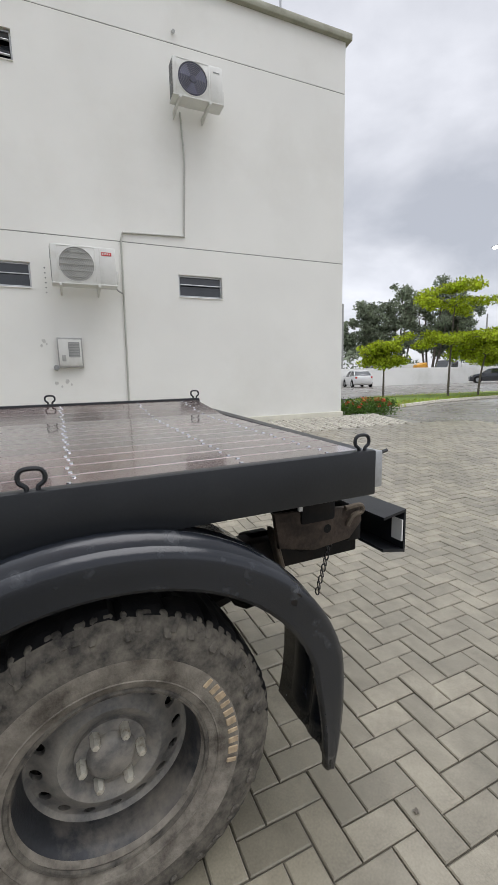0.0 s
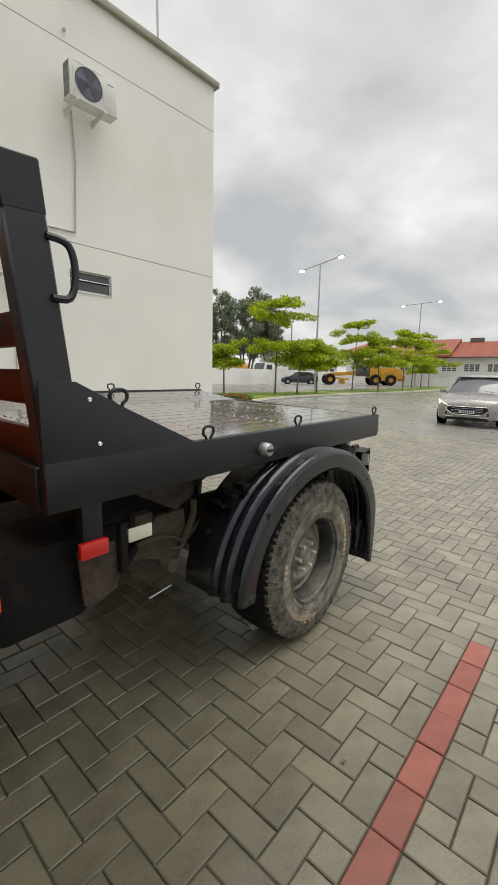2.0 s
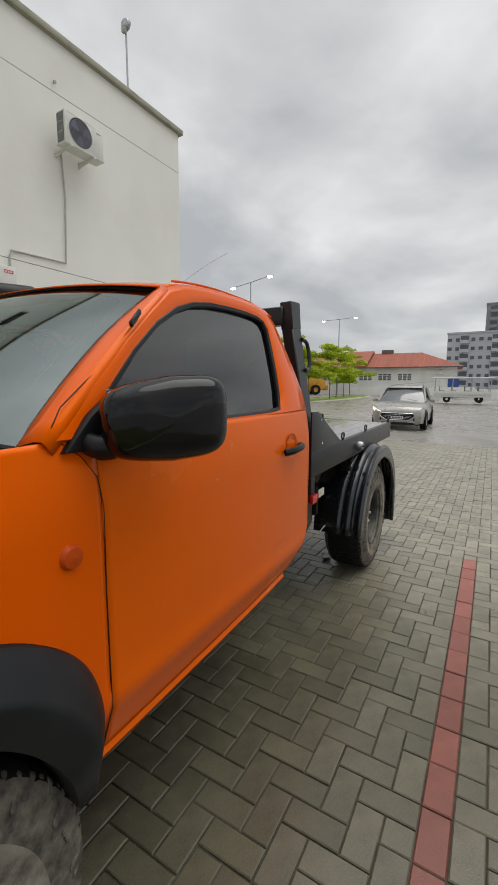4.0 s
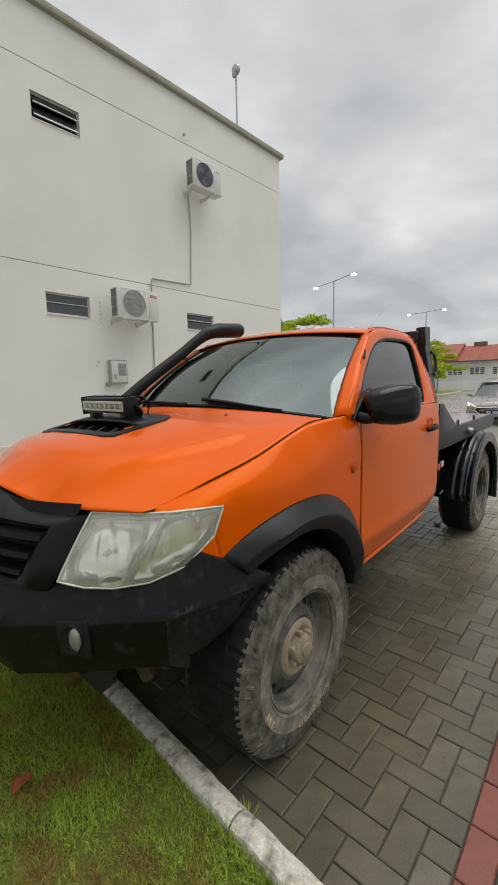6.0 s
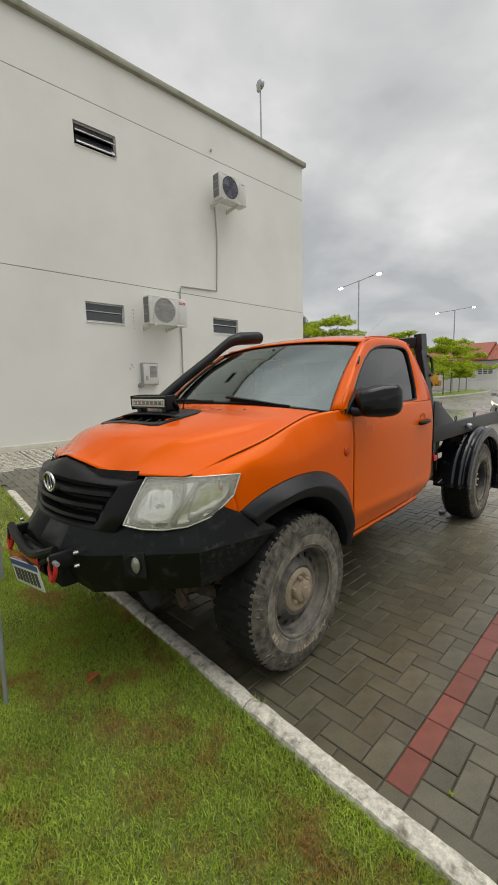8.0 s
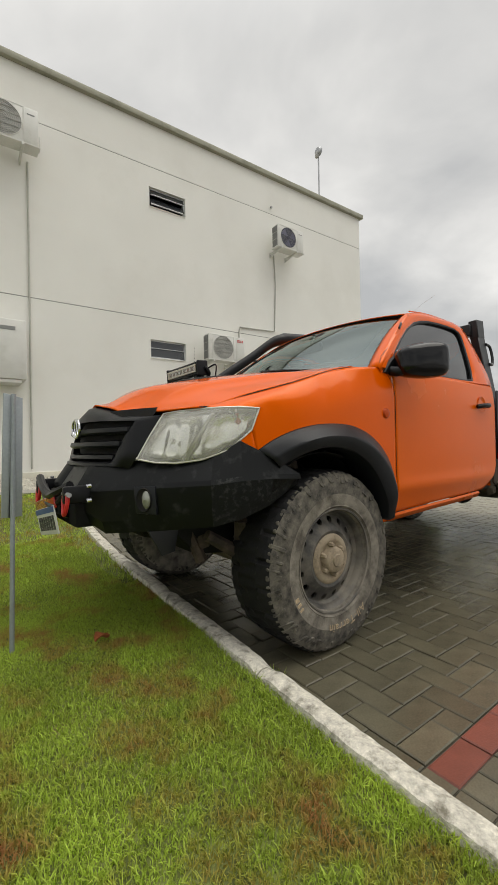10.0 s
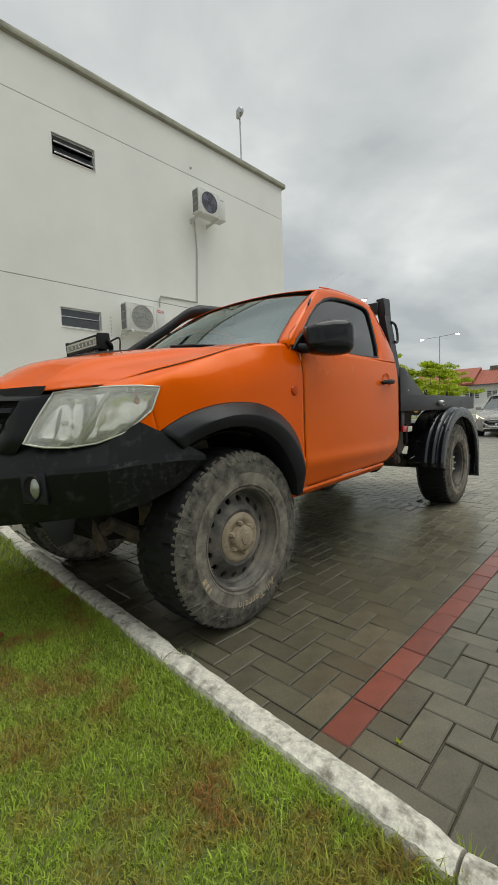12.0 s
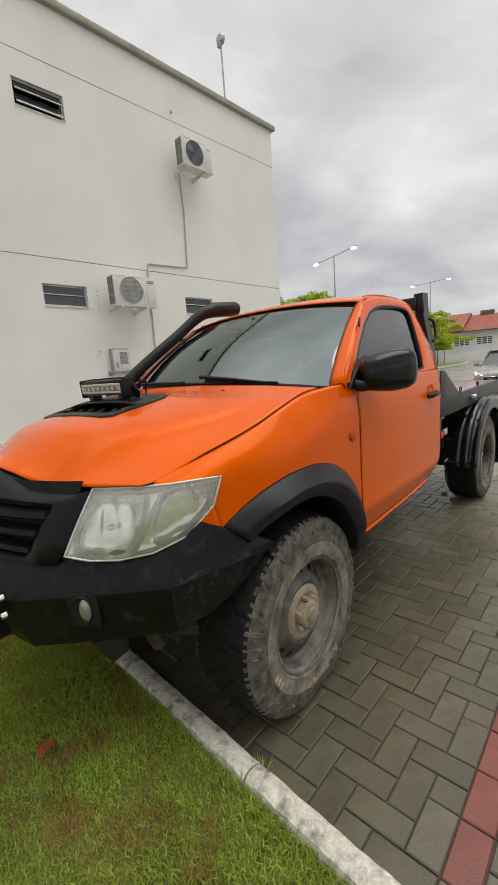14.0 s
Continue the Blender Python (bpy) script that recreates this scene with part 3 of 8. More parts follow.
wall = tagged(link("wall_north", long_wall(), M_WALL, smooth=0), "white painted rendered wall of a two storey building", "wall", kind="structure")
wall.matrix_world = BUILD
for k, (a, b) in enumerate(GROOVES):
    g = link("trim", box((W_X0, 0.008, a), (W_X1 - 0.002, 0.016, b)), M_GROOVE, smooth=0)
    tagged(g, "thin dark expansion joint in the white wall", "trim", kind="structure")
    g.matrix_world = BUILD
for name, lo, hi in (("wall_east", (5.51, 0.18, 0), (5.69, 12.0, 7.69)), ("wall_west", (-14.0, 0.18, 0), (-13.82, 12.0, 7.69)), ("wall_south", (-14.0, 11.82, 0), (5.51, 12.0, 7.69))):
    w = tagged(link(name, box(lo, hi), M_WALL, smooth=0), "white painted rendered wall", "wall", kind="structure")
    w.matrix_world = BUILD
r = tagged(link("roof", box((-13.8, 0.18, 7.45), (5.51, 11.8, 7.60)), M_CONCRETE, smooth=0), "flat concrete roof slab", "roof", kind="structure")
r.matrix_world = BUILD
for lo, hi in (((-14.05, -0.09, 7.69), (5.79, 0.28, 7.81)), ((5.41, 0.28, 7.69), (5.79, 12.1, 7.81))):
    c = tagged(link("trim", box(lo, hi, 0.015), M_COPING), "olive metal coping along the top of the wall", "coping", kind="structure")
    c.matrix_world = BUILD
b = tagged(link("baseboard", box((W_X0, -0.035, 0.36), (5.725, 0.0, 0.54), 0.01), M_CREAM), "cream painted plinth at the foot of the wall", "plinth", kind="structure")
b.matrix_world = BUILD
# added near-black sheet: the unlit room's shade put into its colour
room = tagged(link("wall_inner", box((-13.5, 1.2, 0.0), (5.4, 1.3, 7.5)), M_DARK, smooth=0), "near-black sheet behind the small windows, painted as the room's shade", "wall", kind="structure")
room.matrix_world = BUILD


def wall_window(name, a, b, c, d, tilt):
    w = thing(name, BUILD, "small aluminium window with two tilting dark panes in the white wall", "window")
    w["kind"] = "structure"
    f, y0, y1 = 0.03, 0.045, 0.085
    bm = box((a, y0, c), (a + f, y1, d), 0.004)
    box((b - f, y0, c), (b, y1, d), 0.004, bm)
    box((a + f, y0, c), (b - f, y1, c + f), 0.004, bm)
    box((a + f, y0, d - f), (b - f, y1, d), 0.004, bm)
    part("window_frame", bm, M_ALU, w)
    mid = (c + d) / 2 + 0.01
    for lo, hi, tl in ((c + f, mid, tilt[0]), (mid + 0.012, d - f, tilt[1])):
        bm = bmesh.new()
        t2 = bmesh.new()
        h = hi - lo
        box((a + f + 0.004, -0.004, -h), (b - f - 0.004, 0.004, 0), 0, t2)
        bmesh.ops.transform(t2, matrix=Matrix.Translation((0, y0 + 0.02, hi)) @ Matrix.Rotation(radians(-tl), 4, "X"), verts=t2.verts)
        merge(bm, t2)
        p = part("pane", bm, M_DARKGLASS, w, "", 0)
        bm = bmesh.new()
        t2 = box((a + f, -0.012, -h), (b - f, 0.012, -h + 0.018), 0.003)
        bmesh.ops.transform(t2, matrix=Matrix.Translation((0, y0 + 0.02, hi)) @ Matrix.Rotation(radians(-tl), 4, "X"), verts=t2.verts)
        part("sash_rail", merge(bm, t2), M_ALU, w)
    part("window_sill", box((a - 0.0, -0.02, c - 0.0), (b, 0.045, c + 0.012), 0.003), M_WALL, w)


for k, (w4, tl) in enumerate(zip(WINDOWS, ((0, 0), (0, 12), (28, 28), (0, 0), (10, 10)))):
    wall_window("window_%d" % (k + 1), *w4, tl)


def frame_strip(xa, xb, za, zb, y):
    """A thin raised square border on a front panel."""
    bm = box((xa, y - 0.006, za), (xb, y + 0.002, za + 0.008), 0.002)
    for lo, hi in (((xa, y - 0.006, zb - 0.008), (xb, y + 0.002, zb)), ((xa, y - 0.006, za + 0.008), (xa + 0.008, y + 0.002, zb - 0.008)), ((xb - 0.008, y - 0.006, za + 0.008), (xb, y + 0.002, zb - 0.008))):
        merge(bm, box(lo, hi, 0.002))
    return bm


def condenser(x, z, width, height, badge, fan):
    """An outdoor unit on two wall brackets; x, z: its lower corner on the wall."""
    ob = thing("air_conditioner", BUILD @ Matrix.Translation((x, 0, z)), "off-white outdoor air conditioner unit on wall brackets" if badge else "off-white outdoor air conditioner unit with a dark fan" if fan else "off-white outdoor air conditioner unit high on the wall", "air conditioner", "air conditioners on the wall")
    y0, y1 = -0.47, -0.23
    part("casing", box((0, y0, 0), (width, y1, height), 0.022), M_ACWHITE, ob)
    cx, cz, rr = width * 0.385, height * 0.50, height * 0.435
    # a flat disc on the casing, its depth suggested by a darker colour
    part("fan_well", lathe([(rr + 0.004, y0 + 0.004), (rr, y0 - 0.003), (rr * 0.93, y0 - 0.0035), (0.001, y0 - 0.004)], 40, "y", (cx, 0, cz)), M_FAN if fan else M_ACWELL, ob, "recessed fan opening behind a wire grille")
    for k in range(9):
        r1 = rr * (0.12 + 0.11 * k)
        part("grille_ring", tube([(cx + r1 * math.cos(t), y0 - 0.010, cz + r1 * math.sin(t)) for t in [2 * math.pi * i / 28 for i in range(28)]], 0.0022, 4, True), M_ACDARK, ob)
    if fan:
        for k in range(3):             # fan blades behind the wires
            a0 = 2 * math.pi * k / 3 + 0.4
            part("fan_blade", skin([[(cx + r1 * math.cos(a0 + w * (0.3 + r1)), y0 - 0.006 - 0.002 * w, cz + r1 * math.sin(a0 + w * (0.3 + r1))) for w in (-0.9, -0.3, 0.3, 0.9)] for r1 in (rr * 0.2, rr * 0.55, rr * 0.9)]), M_FANBLADE, ob, "blue-grey fan blade", 60)
        part("fan_hub", lathe([(rr * 0.22, y0 - 0.004), (rr * 0.2, y0 - 0.012), (0.001, y0 - 0.013)], 20, "y", (cx, 0, cz)), M_FAN, ob)
    else:
        for k in range(-2, 3):         # stiffening bars across the pale grille
            hw = math.sqrt(max(0.0, rr * rr - (0.36 * rr * k) ** 2))
            part("grille_bar", tube([(cx - hw, y0 - 0.013, cz + 0.36 * rr * k), (cx + hw, y0 - 0.013, cz + 0.36 * rr * k)], 0.0045, 4), M_ACWELL, ob)
    part("fan_rim", tube([(cx + rr * 1.03 * math.cos(t), y0 - 0.005, cz + rr * 1.03 * math.sin(t)) for t in [2 * math.pi * i / 40 for i in range(40)]], 0.007, 6, True), M_ACWHITE, ob)
    part("grille_plate", frame_strip(cx - rr - 0.03, cx + rr + 0.03, 0.018, height - 0.018, y0), M_ACWHITE, ob)
    part("service_panel", box((width * 0.74, y0 - 0.004, 0.025), (width * 0.98, y0 + 0.01, height - 0.025), 0.004), M_ACWHITE, ob)
    part("pipe_cover", box((width - 0.002, y0 + 0.05, 0.03), (width + 0.035, y0 + 0.2, 0.24), 0.012), M_ACWHITE, ob)
    if badge:
        part("badge", box((width * 0.78, y0 - 0.008, height * 0.78), (width * 0.94, y0 - 0.002, height * 0.87)), M_ACRED, ob, "red badge")
        for k in range(5):
            part("badge_mark", box((width * (0.79 + 0.028 * k), y0 - 0.010, height * 0.80), (width * (0.805 + 0.028 * k), y0 - 0.0075, height * 0.85)), M_WHITE, ob)
    else:
        part("badge", box((width * 0.80, y0 - 0.008, height * 0.80), (width * 0.93, y0 - 0.002, height * 0.83)), M_ACDARK, ob, "grey badge")
    for bx in (0.12 * width, 0.72 * width):
        part("bracket", beam((bx, y0 - 0.03, -0.022), (bx, -0.002, -0.022), 0.04, 0.042), M_ACWHITE, ob)
        part("bracket_stay", beam((bx, y0 + 0.10, -0.04), (bx, -0.008, -0.085), 0.03, 0.02, 0.003), M_ACWHITE, ob)
        part("wall_leg", beam((bx, -0.012, -0.105), (bx, -0.012, 0.02), 0.035, 0.022, 0.003, None, (1, 0, 0)), M_ACWHITE, ob)
    part("tray", box((-0.01, y0 - 0.012, -0.006), (width + 0.01, y1 + 0.02, 0.012), 0.004), M_ACWHITE, ob)
    part("side_vent", box((-0.006, y0 + 0.035, 0.035), (0.003, y1 - 0.02, height - 0.035)), M_ACSIDE, ob, "grey finned side air intake")
    for k in range(5):
        yy = y0 + 0.055 + 0.034 * k
        part("fin", box((-0.009, yy - 0.004, 0.04), (-0.005, yy + 0.004, height - 0.04)), M_ACDARK, ob)
    for zz in (height * 0.36, height * 0.66):
        part("fin_bar", box((-0.011, y0 + 0.04, zz - 0.006), (-0.008, y1 - 0.03, zz + 0.006)), M_ACWELL, ob)
    return ob


condenser(0.13, 2.80, 0.93, 0.565, True, False)
condenser(2.12, 5.76, 0.83, 0.55, False, True)
condenser(-3.95, 6.02, 0.86, 0.62, False, False)
cab = thing("switch_cabinet", BUILD @ Matrix.Translation((-4.1, 0, 2.1)), "white wall cabinet with a conduit below", "cabinet")
part("body", box((0, -0.42, 0), (0.78, -0.02, 0.98), 0.02), M_ACWHITE, cab)
part("vent", box((0.30, -0.425, 0.80), (0.62, -0.415, 0.86)), M_ACDARK, cab)
part("bracket", box((0.1, -0.40, -0.06), (0.7, -0.002, -0.005), 0.005), M_ACWHITE, cab)
tr = tagged(link("trim", tube([(-3.22, -0.02, 0.6), (-3.21, -0.02, 6.0)], 0.016, 8), M_PIPE), "white cable conduit running down the wall", "conduit", kind="structure")
tr.matrix_world = BUILD
tr = tagged(link("trim", tube([(2.33, -0.02, 5.78), (2.37, -0.02, 5.0), (2.31, -0.02, 3.80), (1.25, -0.02, 3.76), (1.22, -0.02, 3.64), (1.19, -0.02, 1.7), (1.17, -0.02, 0.6)], 0.016, 8), M_PIPE), "white cable conduit bent along the wall", "conduit", kind="structure")
tr.matrix_world = BUILD
for pts, rad in (([(1.0, -0.2, 2.9), (1.12, -0.1, 2.80), (1.18, -0.03, 2.78)], 0.014), ([(2.27, -0.02, 6.95), (2.27, -0.05, 6.95)], 0.03)):
    tr = tagged(link("trim", tube(pts, rad, 8), M_GREYBOX), "short pipe stub on the wall", "pipe", kind="structure")
    tr.matrix_world = BUILD
mb = thing("meter_box", BUILD @ Matrix.Translation((0.10, 0, 1.55)), "grey electricity meter box with a slotted window", "meter box")
part("body", box((0, -0.10, 0), (0.38, -0.001, 0.48), 0.012), M_GREYBOX, mb)
part("door", box((0.02, -0.112, 0.03), (0.36, -0.098, 0.45), 0.006), M_ACWHITE, mb)
part("slot_field", box((0.165, -0.115, 0.165), (0.335, -0.110, 0.405)), M_ACDARK, mb, "grey window behind slots")
for k in range(9):
    part("slot", box((0.17, -0.118, 0.172 + 0.026 * k), (0.33, -0.114, 0.186 + 0.026 * k)), M_GREYBOX, mb)
part("latch", box((0.06, -0.118, 0.10), (0.12, -0.111, 0.20), 0.003), M_GREYBOX, mb)
for k in range(6):                     # old fixing holes beside the window
    hole = tagged(link("trim", lathe([(0.013 - 0.001 * (k % 3), -0.004), (0.001, -0.004)], 10, "y", (0.02, 0, 3.11 - 0.075 * k)), M_ACDARK), "dark fixing hole in the white wall", "hole", kind="structure")
    hole.matrix_world = BUILD
part("lock", lathe([(0.001, -0.14), (0.042, -0.138), (0.046, -0.09), (0.046, -0.002)], 16, "y", (-0.035, 0, 0.0)), M_ACDARK, mb, "dark round pipe fitting")

rs = np.random.default_rng(12)
for x, z, r in ((-0.09, 1.98, 0.035), (-0.13, 1.90, 0.022), (-0.05, 1.93, 0.016), (0.04, 1.30, 0.03), (0.20, 1.33, 0.035), (0.27, 1.27, 0.02), (0.12, 1.24, 0.018)):
    pts = [(x + r * (0.6 + 0.6 * rs.random()) * math.cos(a), z + 1.3 * r * (0.6 + 0.6 * rs.random()) * math.sin(a)) for a in [2 * math.pi * q / 9 for q in range(9)]]
    fp = tagged(link("trim", slab(pts, -0.003, -0.0005, "xz"), M_FLAKE, None, "", 0), "flaked grey patch in the white paint", "patch", kind="structure")
    fp.matrix_world = BUILD

# mast on the roof, with its floodlight
mast = thing("roof_mast", Matrix.Translation((4.55, 6.9, 7.60)), "thin grey pole with a round lamp on the roof", "mast")
part("pole", tube([(0, 0, 0), (0, 0, 1.85)], 0.022, 8), M_SILVER, mast)
part("head", lathe([(0.001, -0.06), (0.10, -0.05), (0.14, 0.0), (0.13, 0.03), (0.001, 0.05)], 20, "x", (0, 0, 1.98)), M_SILVER, mast, "round grey lamp head")
part("yoke", box((-0.10, -0.05, 1.78), (-0.02, 0.05, 1.94), 0.01), M_GREYBOX, mast)

# raised strip of open concrete grid blocks along the wall
strip = tagged(link("pavement", grid(lambda u, v: BUILD @ Vector((-14.0 + 20.6 * u, -1.22 + 1.2 * v, 0.29 + 0.11 * v)), 60, 6), M_SOIL), "soil in the open grid blocks along the wall", "pavement", kind="structure")
kb = tagged(link("trim", box((-14.0, -1.34, 0.05), (6.62, -1.22, 0.335), 0.015), M_CONCRETE), "pale concrete edging of the grid block strip", "kerb", kind="structure")
kb.matrix_world = BUILD
gm = None
for i in range(34):
    for j in range(3):
        if gm is None:
            bm = bmesh.new()
            for k in range(4):
                beam((0.0, 0.05 + 0.1 * k, 0), (0.58, 0.05 + 0.1 * k, 0), 0.035, 0.05, 0.006, bm)
            for k in range(5):
                beam((0.03 + 0.13 * k, 0.0, 0), (0.03 + 0.13 * k, 0.39, 0), 0.035, 0.05, 0.006, bm)
            ob = part("grid_block", bm, M_CONCRETE, strip)
            gm = ob.data
        else:
            ob = new("grid_block", gm)
            ob.parent = strip
        x = (-9.0 + 0.6 * i) if i < 14 else (-0.6 + 0.6 * (i - 14))
        if x > 6.0:
            x = -9.6 - 0.6 * (i - 25)
        ob.matrix_world = BUILD @ Matrix.Translation((x, -1.21 + 0.40 * j, 0.315 + 0.036 * j)) @ Matrix.Rotation(0.091, 4, "X")


# ---------------------------------------------------------------- pickup truck
YC = 0.81                      # the truck's middle line
truck = thing("pickup_truck", Matrix.Identity(4), "orange single cab pickup with black flatbed and muddy tyres on pavers", "truck")


def both(name, make, material, parent, label="", smooth=40.0, thick=0.0):
    """The part on the near side and its mirror image on the far side."""
    obs = []
    for side in (0, 1):
        bm = make()
        if side:
            for v in bm.verts:
                v.co.y = 2 * YC - v.co.y
            bmesh.ops.reverse_faces(bm, faces=bm.faces)
        obs.append(part(name, bm, material, parent, label, smooth))
        if thick:
            shell(obs[-1], thick)
    return obs


def hood_edge_z(x):
    return curve(x, [-3.70, -3.5, -3.28, -2.95, -2.80, -2.6], [1.102, 1.160, 1.222, 1.318, 1.335, 1.338])


def side_y(x, z):
    y = curve(x, [-3.72, -3.6, -3.48, -3.3, -3.1, -2.85, -2.6, -2.0, -1.36], [0.075, 0.035, 0.002, -0.035, -0.048, -0.054, -0.058, -0.066, -0.058])
    top = hood_edge_z(x) if x < -2.6 else 1.338
    d = max(0.0, z - (top - 0.20)) / 0.20
    y += track(x, [-2.94, -2.78], [0.075, 0.022]) * d ** track(x, [-3.50, -3.30, -3.12], [9.0, 4.0, 2.0])
    d = max(0.0, 0.80 - z) / 0.25
    y += 0.045 * d * d
    y -= 0.012 * math.exp(-((z - 0.70) / 0.045) ** 2) * smooth01((x + 2.9) / 0.4)
    return y


ARCH = (-3.10, 0.42)


def fender():
    tip = LAMP_TOP[-1][0]
    xs = [-3.664 + (tip + 3.664) * k / 14 for k in range(15)] + [tip + 0.006 + (-2.6075 - tip - 0.006) * k / 62 for k in range(63)]

    def split(x):                      # the line that runs back from the lamp's top edge
        return track(x, [p[0] for p in LAMP_TOP], [p[2] for p in LAMP_TOP]) + 0.002

    def upper(u, v):
        x = xs[round(u * 77)]
        lo = split(x)
        z = lo + (max(hood_edge_z(x) - 0.001, lo + 0.002) - lo) * v
        ly = track(x, [p[0] for p in LAMP_TOP], [p[1] for p in LAMP_TOP])
        pull = (ly - 0.003 - side_y(x, lo)) * (1 - v) ** 1.4 * (1 - smooth01((x - tip) / 0.10))
        return Vector((x, side_y(x, z) + pull, z))

    def lower(u, v):
        x = xs[15 + round(u * 62)]
        lo = 0.936 - 0.463 * (x + 3.54) if x < -3.19 else 0.52
        z = lo + (split(x) - lo) * v
        ly = LAMP_TOP[-1][1]
        pull = (ly - 0.003 - side_y(x, split(x))) * (1 - smooth01((x - tip) / 0.10)) * v ** 3
        return Vector((x, side_y(x, z) + pull, z))

    def on_skin(x, z):
        return Vector((x, side_y(x, z), z))

    def beside(u, v):                  # from the lamp's outer end and the corner below it to the skin behind them
        p = lower(0.0, v)
        a, b = lamp_surface(1.0, 0.0), lamp_surface(1.0, 1.0)
        if p.z >= a.z:
            q = lamp_surface(1.0, min(1.0, (p.z - a.z) / (b.z - a.z)))
        else:
            q = on_skin(-3.500, 0.905).lerp(a, max(0.0, (p.z - 0.905) / (a.z - 0.905)))
        return q.lerp(p, u)

    def below(u, v):                   # between the lamp's lower edge and the bumper
        p = lamp_surface(0.74 + 0.26 * u, 0.0)
        x = max(p.x, -3.60) + 0.02 * u
        return on_skin(x, min(p.z - 0.002, 0.915)).lerp(p, v)

    def keep(c):
        a = math.degrees(math.atan2(c.z - ARCH[1], c.x - ARCH[0]))
        return math.hypot(c.x - ARCH[0], c.z - ARCH[1]) > track(a, [15, 24, 45, 65, 90, 130], [0.42, 0.46, 0.52, 0.555, 0.57, 0.585])
    bm = grid(upper, 77, 16)
    grid(lower, 62, 34, bm, keep)
    for fn, nu, nv in ((beside, 2, 34), (below, 10, 6)):
        grid(fn, nu, nv, bm)
    bmesh.ops.remove_doubles(bm, verts=bm.verts, dist=0.0008)
    bmesh.ops.recalc_face_normals(bm, faces=bm.faces)
    if sum(f.normal.y for f in bm.faces) > 0:
        bmesh.ops.reverse_faces(bm, faces=bm.faces)
    return bm


def door_low(x):
    z = track(x, [-2.61, -2.2, -1.6], [0.565, 0.585, 0.605])
    d = max(0.0, (x + 1.60) / 0.235)
    return z + 0.17 * d ** 2.4


def door_skin():
    def fn(u, v):
        x = -2.6045 + (1.2395) * u
        lo = door_low(x)
        z = lo + (1.336 - lo) * v
        return Vector((x + 0.012 * (1 - v) * u * 0, side_y(x, z), z))
    return grid(fn, 60, 44)


def sill():
    rings = []
    for k in range(25):
        x = -2.62 + 1.03 * k / 24
        z = door_low(x) if x < -1.6 else door_low(-1.6)
        rings.append([(x, side_y(x, z) + 0.004, z - 0.006), (x, side_y(x, z) - 0.004, z - 0.018), (x, side_y(x, z) + 0.012, z - 0.045), (x, side_y(x, z) + 0.10, z - 0.05)])
    return skin(rings)


doors = both("door", door_skin, M_ORANGE_LOW, truck, "orange door, slightly dusty towards the sill", 60, 0.006)
both("sill", sill, M_ORANGE_LOW, truck, "", 60)


def door_handle():
    bm = tube(rounded([(-1.675, side_y(-1.65, 1.18) - 0.012, 1.172), (-1.64, side_y(-1.62, 1.18) - 0.035, 1.178), (-1.56, side_y(-1.56, 1.18) - 0.038, 1.184), (-1.50, side_y(-1.5, 1.18) - 0.010, 1.182)], 4, False), 0.015, 8)
    return bm


def handle_cup():
    return lathe([(0.055, side_y(-1.59, 1.18) - 0.003), (0.045, side_y(-1.59, 1.18) + 0.002), (0.001, side_y(-1.59, 1.18) + 0.004)], 20, "y", (-1.585, 0, 1.19))


for o, hb, cb in zip(doors, both("handle", door_handle, M_BLACK, None, "black plastic pull handle"), both("handle_cup", handle_cup, M_ORANGE_LOW, None)):
    hb.parent, cb.parent = o, o


# the cab above the belt line
def roof_z(x):
    return curve(x, [-2.30, -2.235, -2.0, -1.7, -1.5, -1.43], [1.715, 1.745, 1.790, 1.802, 1.788, 1.765])


def cab_y(z):
    d = (z - 1.336) / 0.46
    return -0.036 + 0.165 * max(0.0, d) ** 1.2


CAB_OUT = [(-2.725, 1.336), (-2.585, 1.453), (-2.435, 1.570), (-2.30, 1.668), (-2.19, 1.747), (-2.10, 1.774), (-2.0, 1.790), (-1.85, 1.798), (-1.70, 1.802), (-1.57, 1.797),
           (-1.485, 1.782), (-1.445, 1.730), (-1.42, 1.62), (-1.395, 1.50), (-1.375, 1.42), (-1.368, 1.336), (-1.55, 1.336), (-1.80, 1.336), (-2.1, 1.336), (-2.45, 1.336)]
CAB_WIN = [(-2.600, 1.350), (-2.525, 1.440), (-2.415, 1.535), (-2.29, 1.622), (-2.17, 1.683), (-2.07, 1.715), (-1.96, 1.733), (-1.83, 1.741), (-1.70, 1.743), (-1.61, 1.738),
           (-1.565, 1.722), (-1.550, 1.690), (-1.575, 1.60), (-1.605, 1.50), (-1.630, 1.42), (-1.655, 1.352), (-1.75, 1.342), (-1.92, 1.340), (-2.15, 1.340), (-2.45, 1.342)]


def cab_side():
    def ring(a, b, t, inset):
        return [Vector(((1 - t) * p[0] + t * q[0], cab_y((1 - t) * p[1] + t * q[1]) + inset, (1 - t) * p[1] + t * q[1])) for p, q in zip(a, b)]
    rings = [ring(CAB_OUT, CAB_WIN, t, i) for t, i in ((0, 0.0), (0.3, -0.004), (0.75, -0.004), (0.95, 0.002), (1.0, 0.016))]
    return skin(rings, True)


both("cab_side", cab_side, M_ORANGE, truck, "", 50, 0.004)


def window_seal():
    return tube([Vector((x, cab_y(z) + 0.004, z)) for x, z in CAB_WIN], 0.011, 6, True)


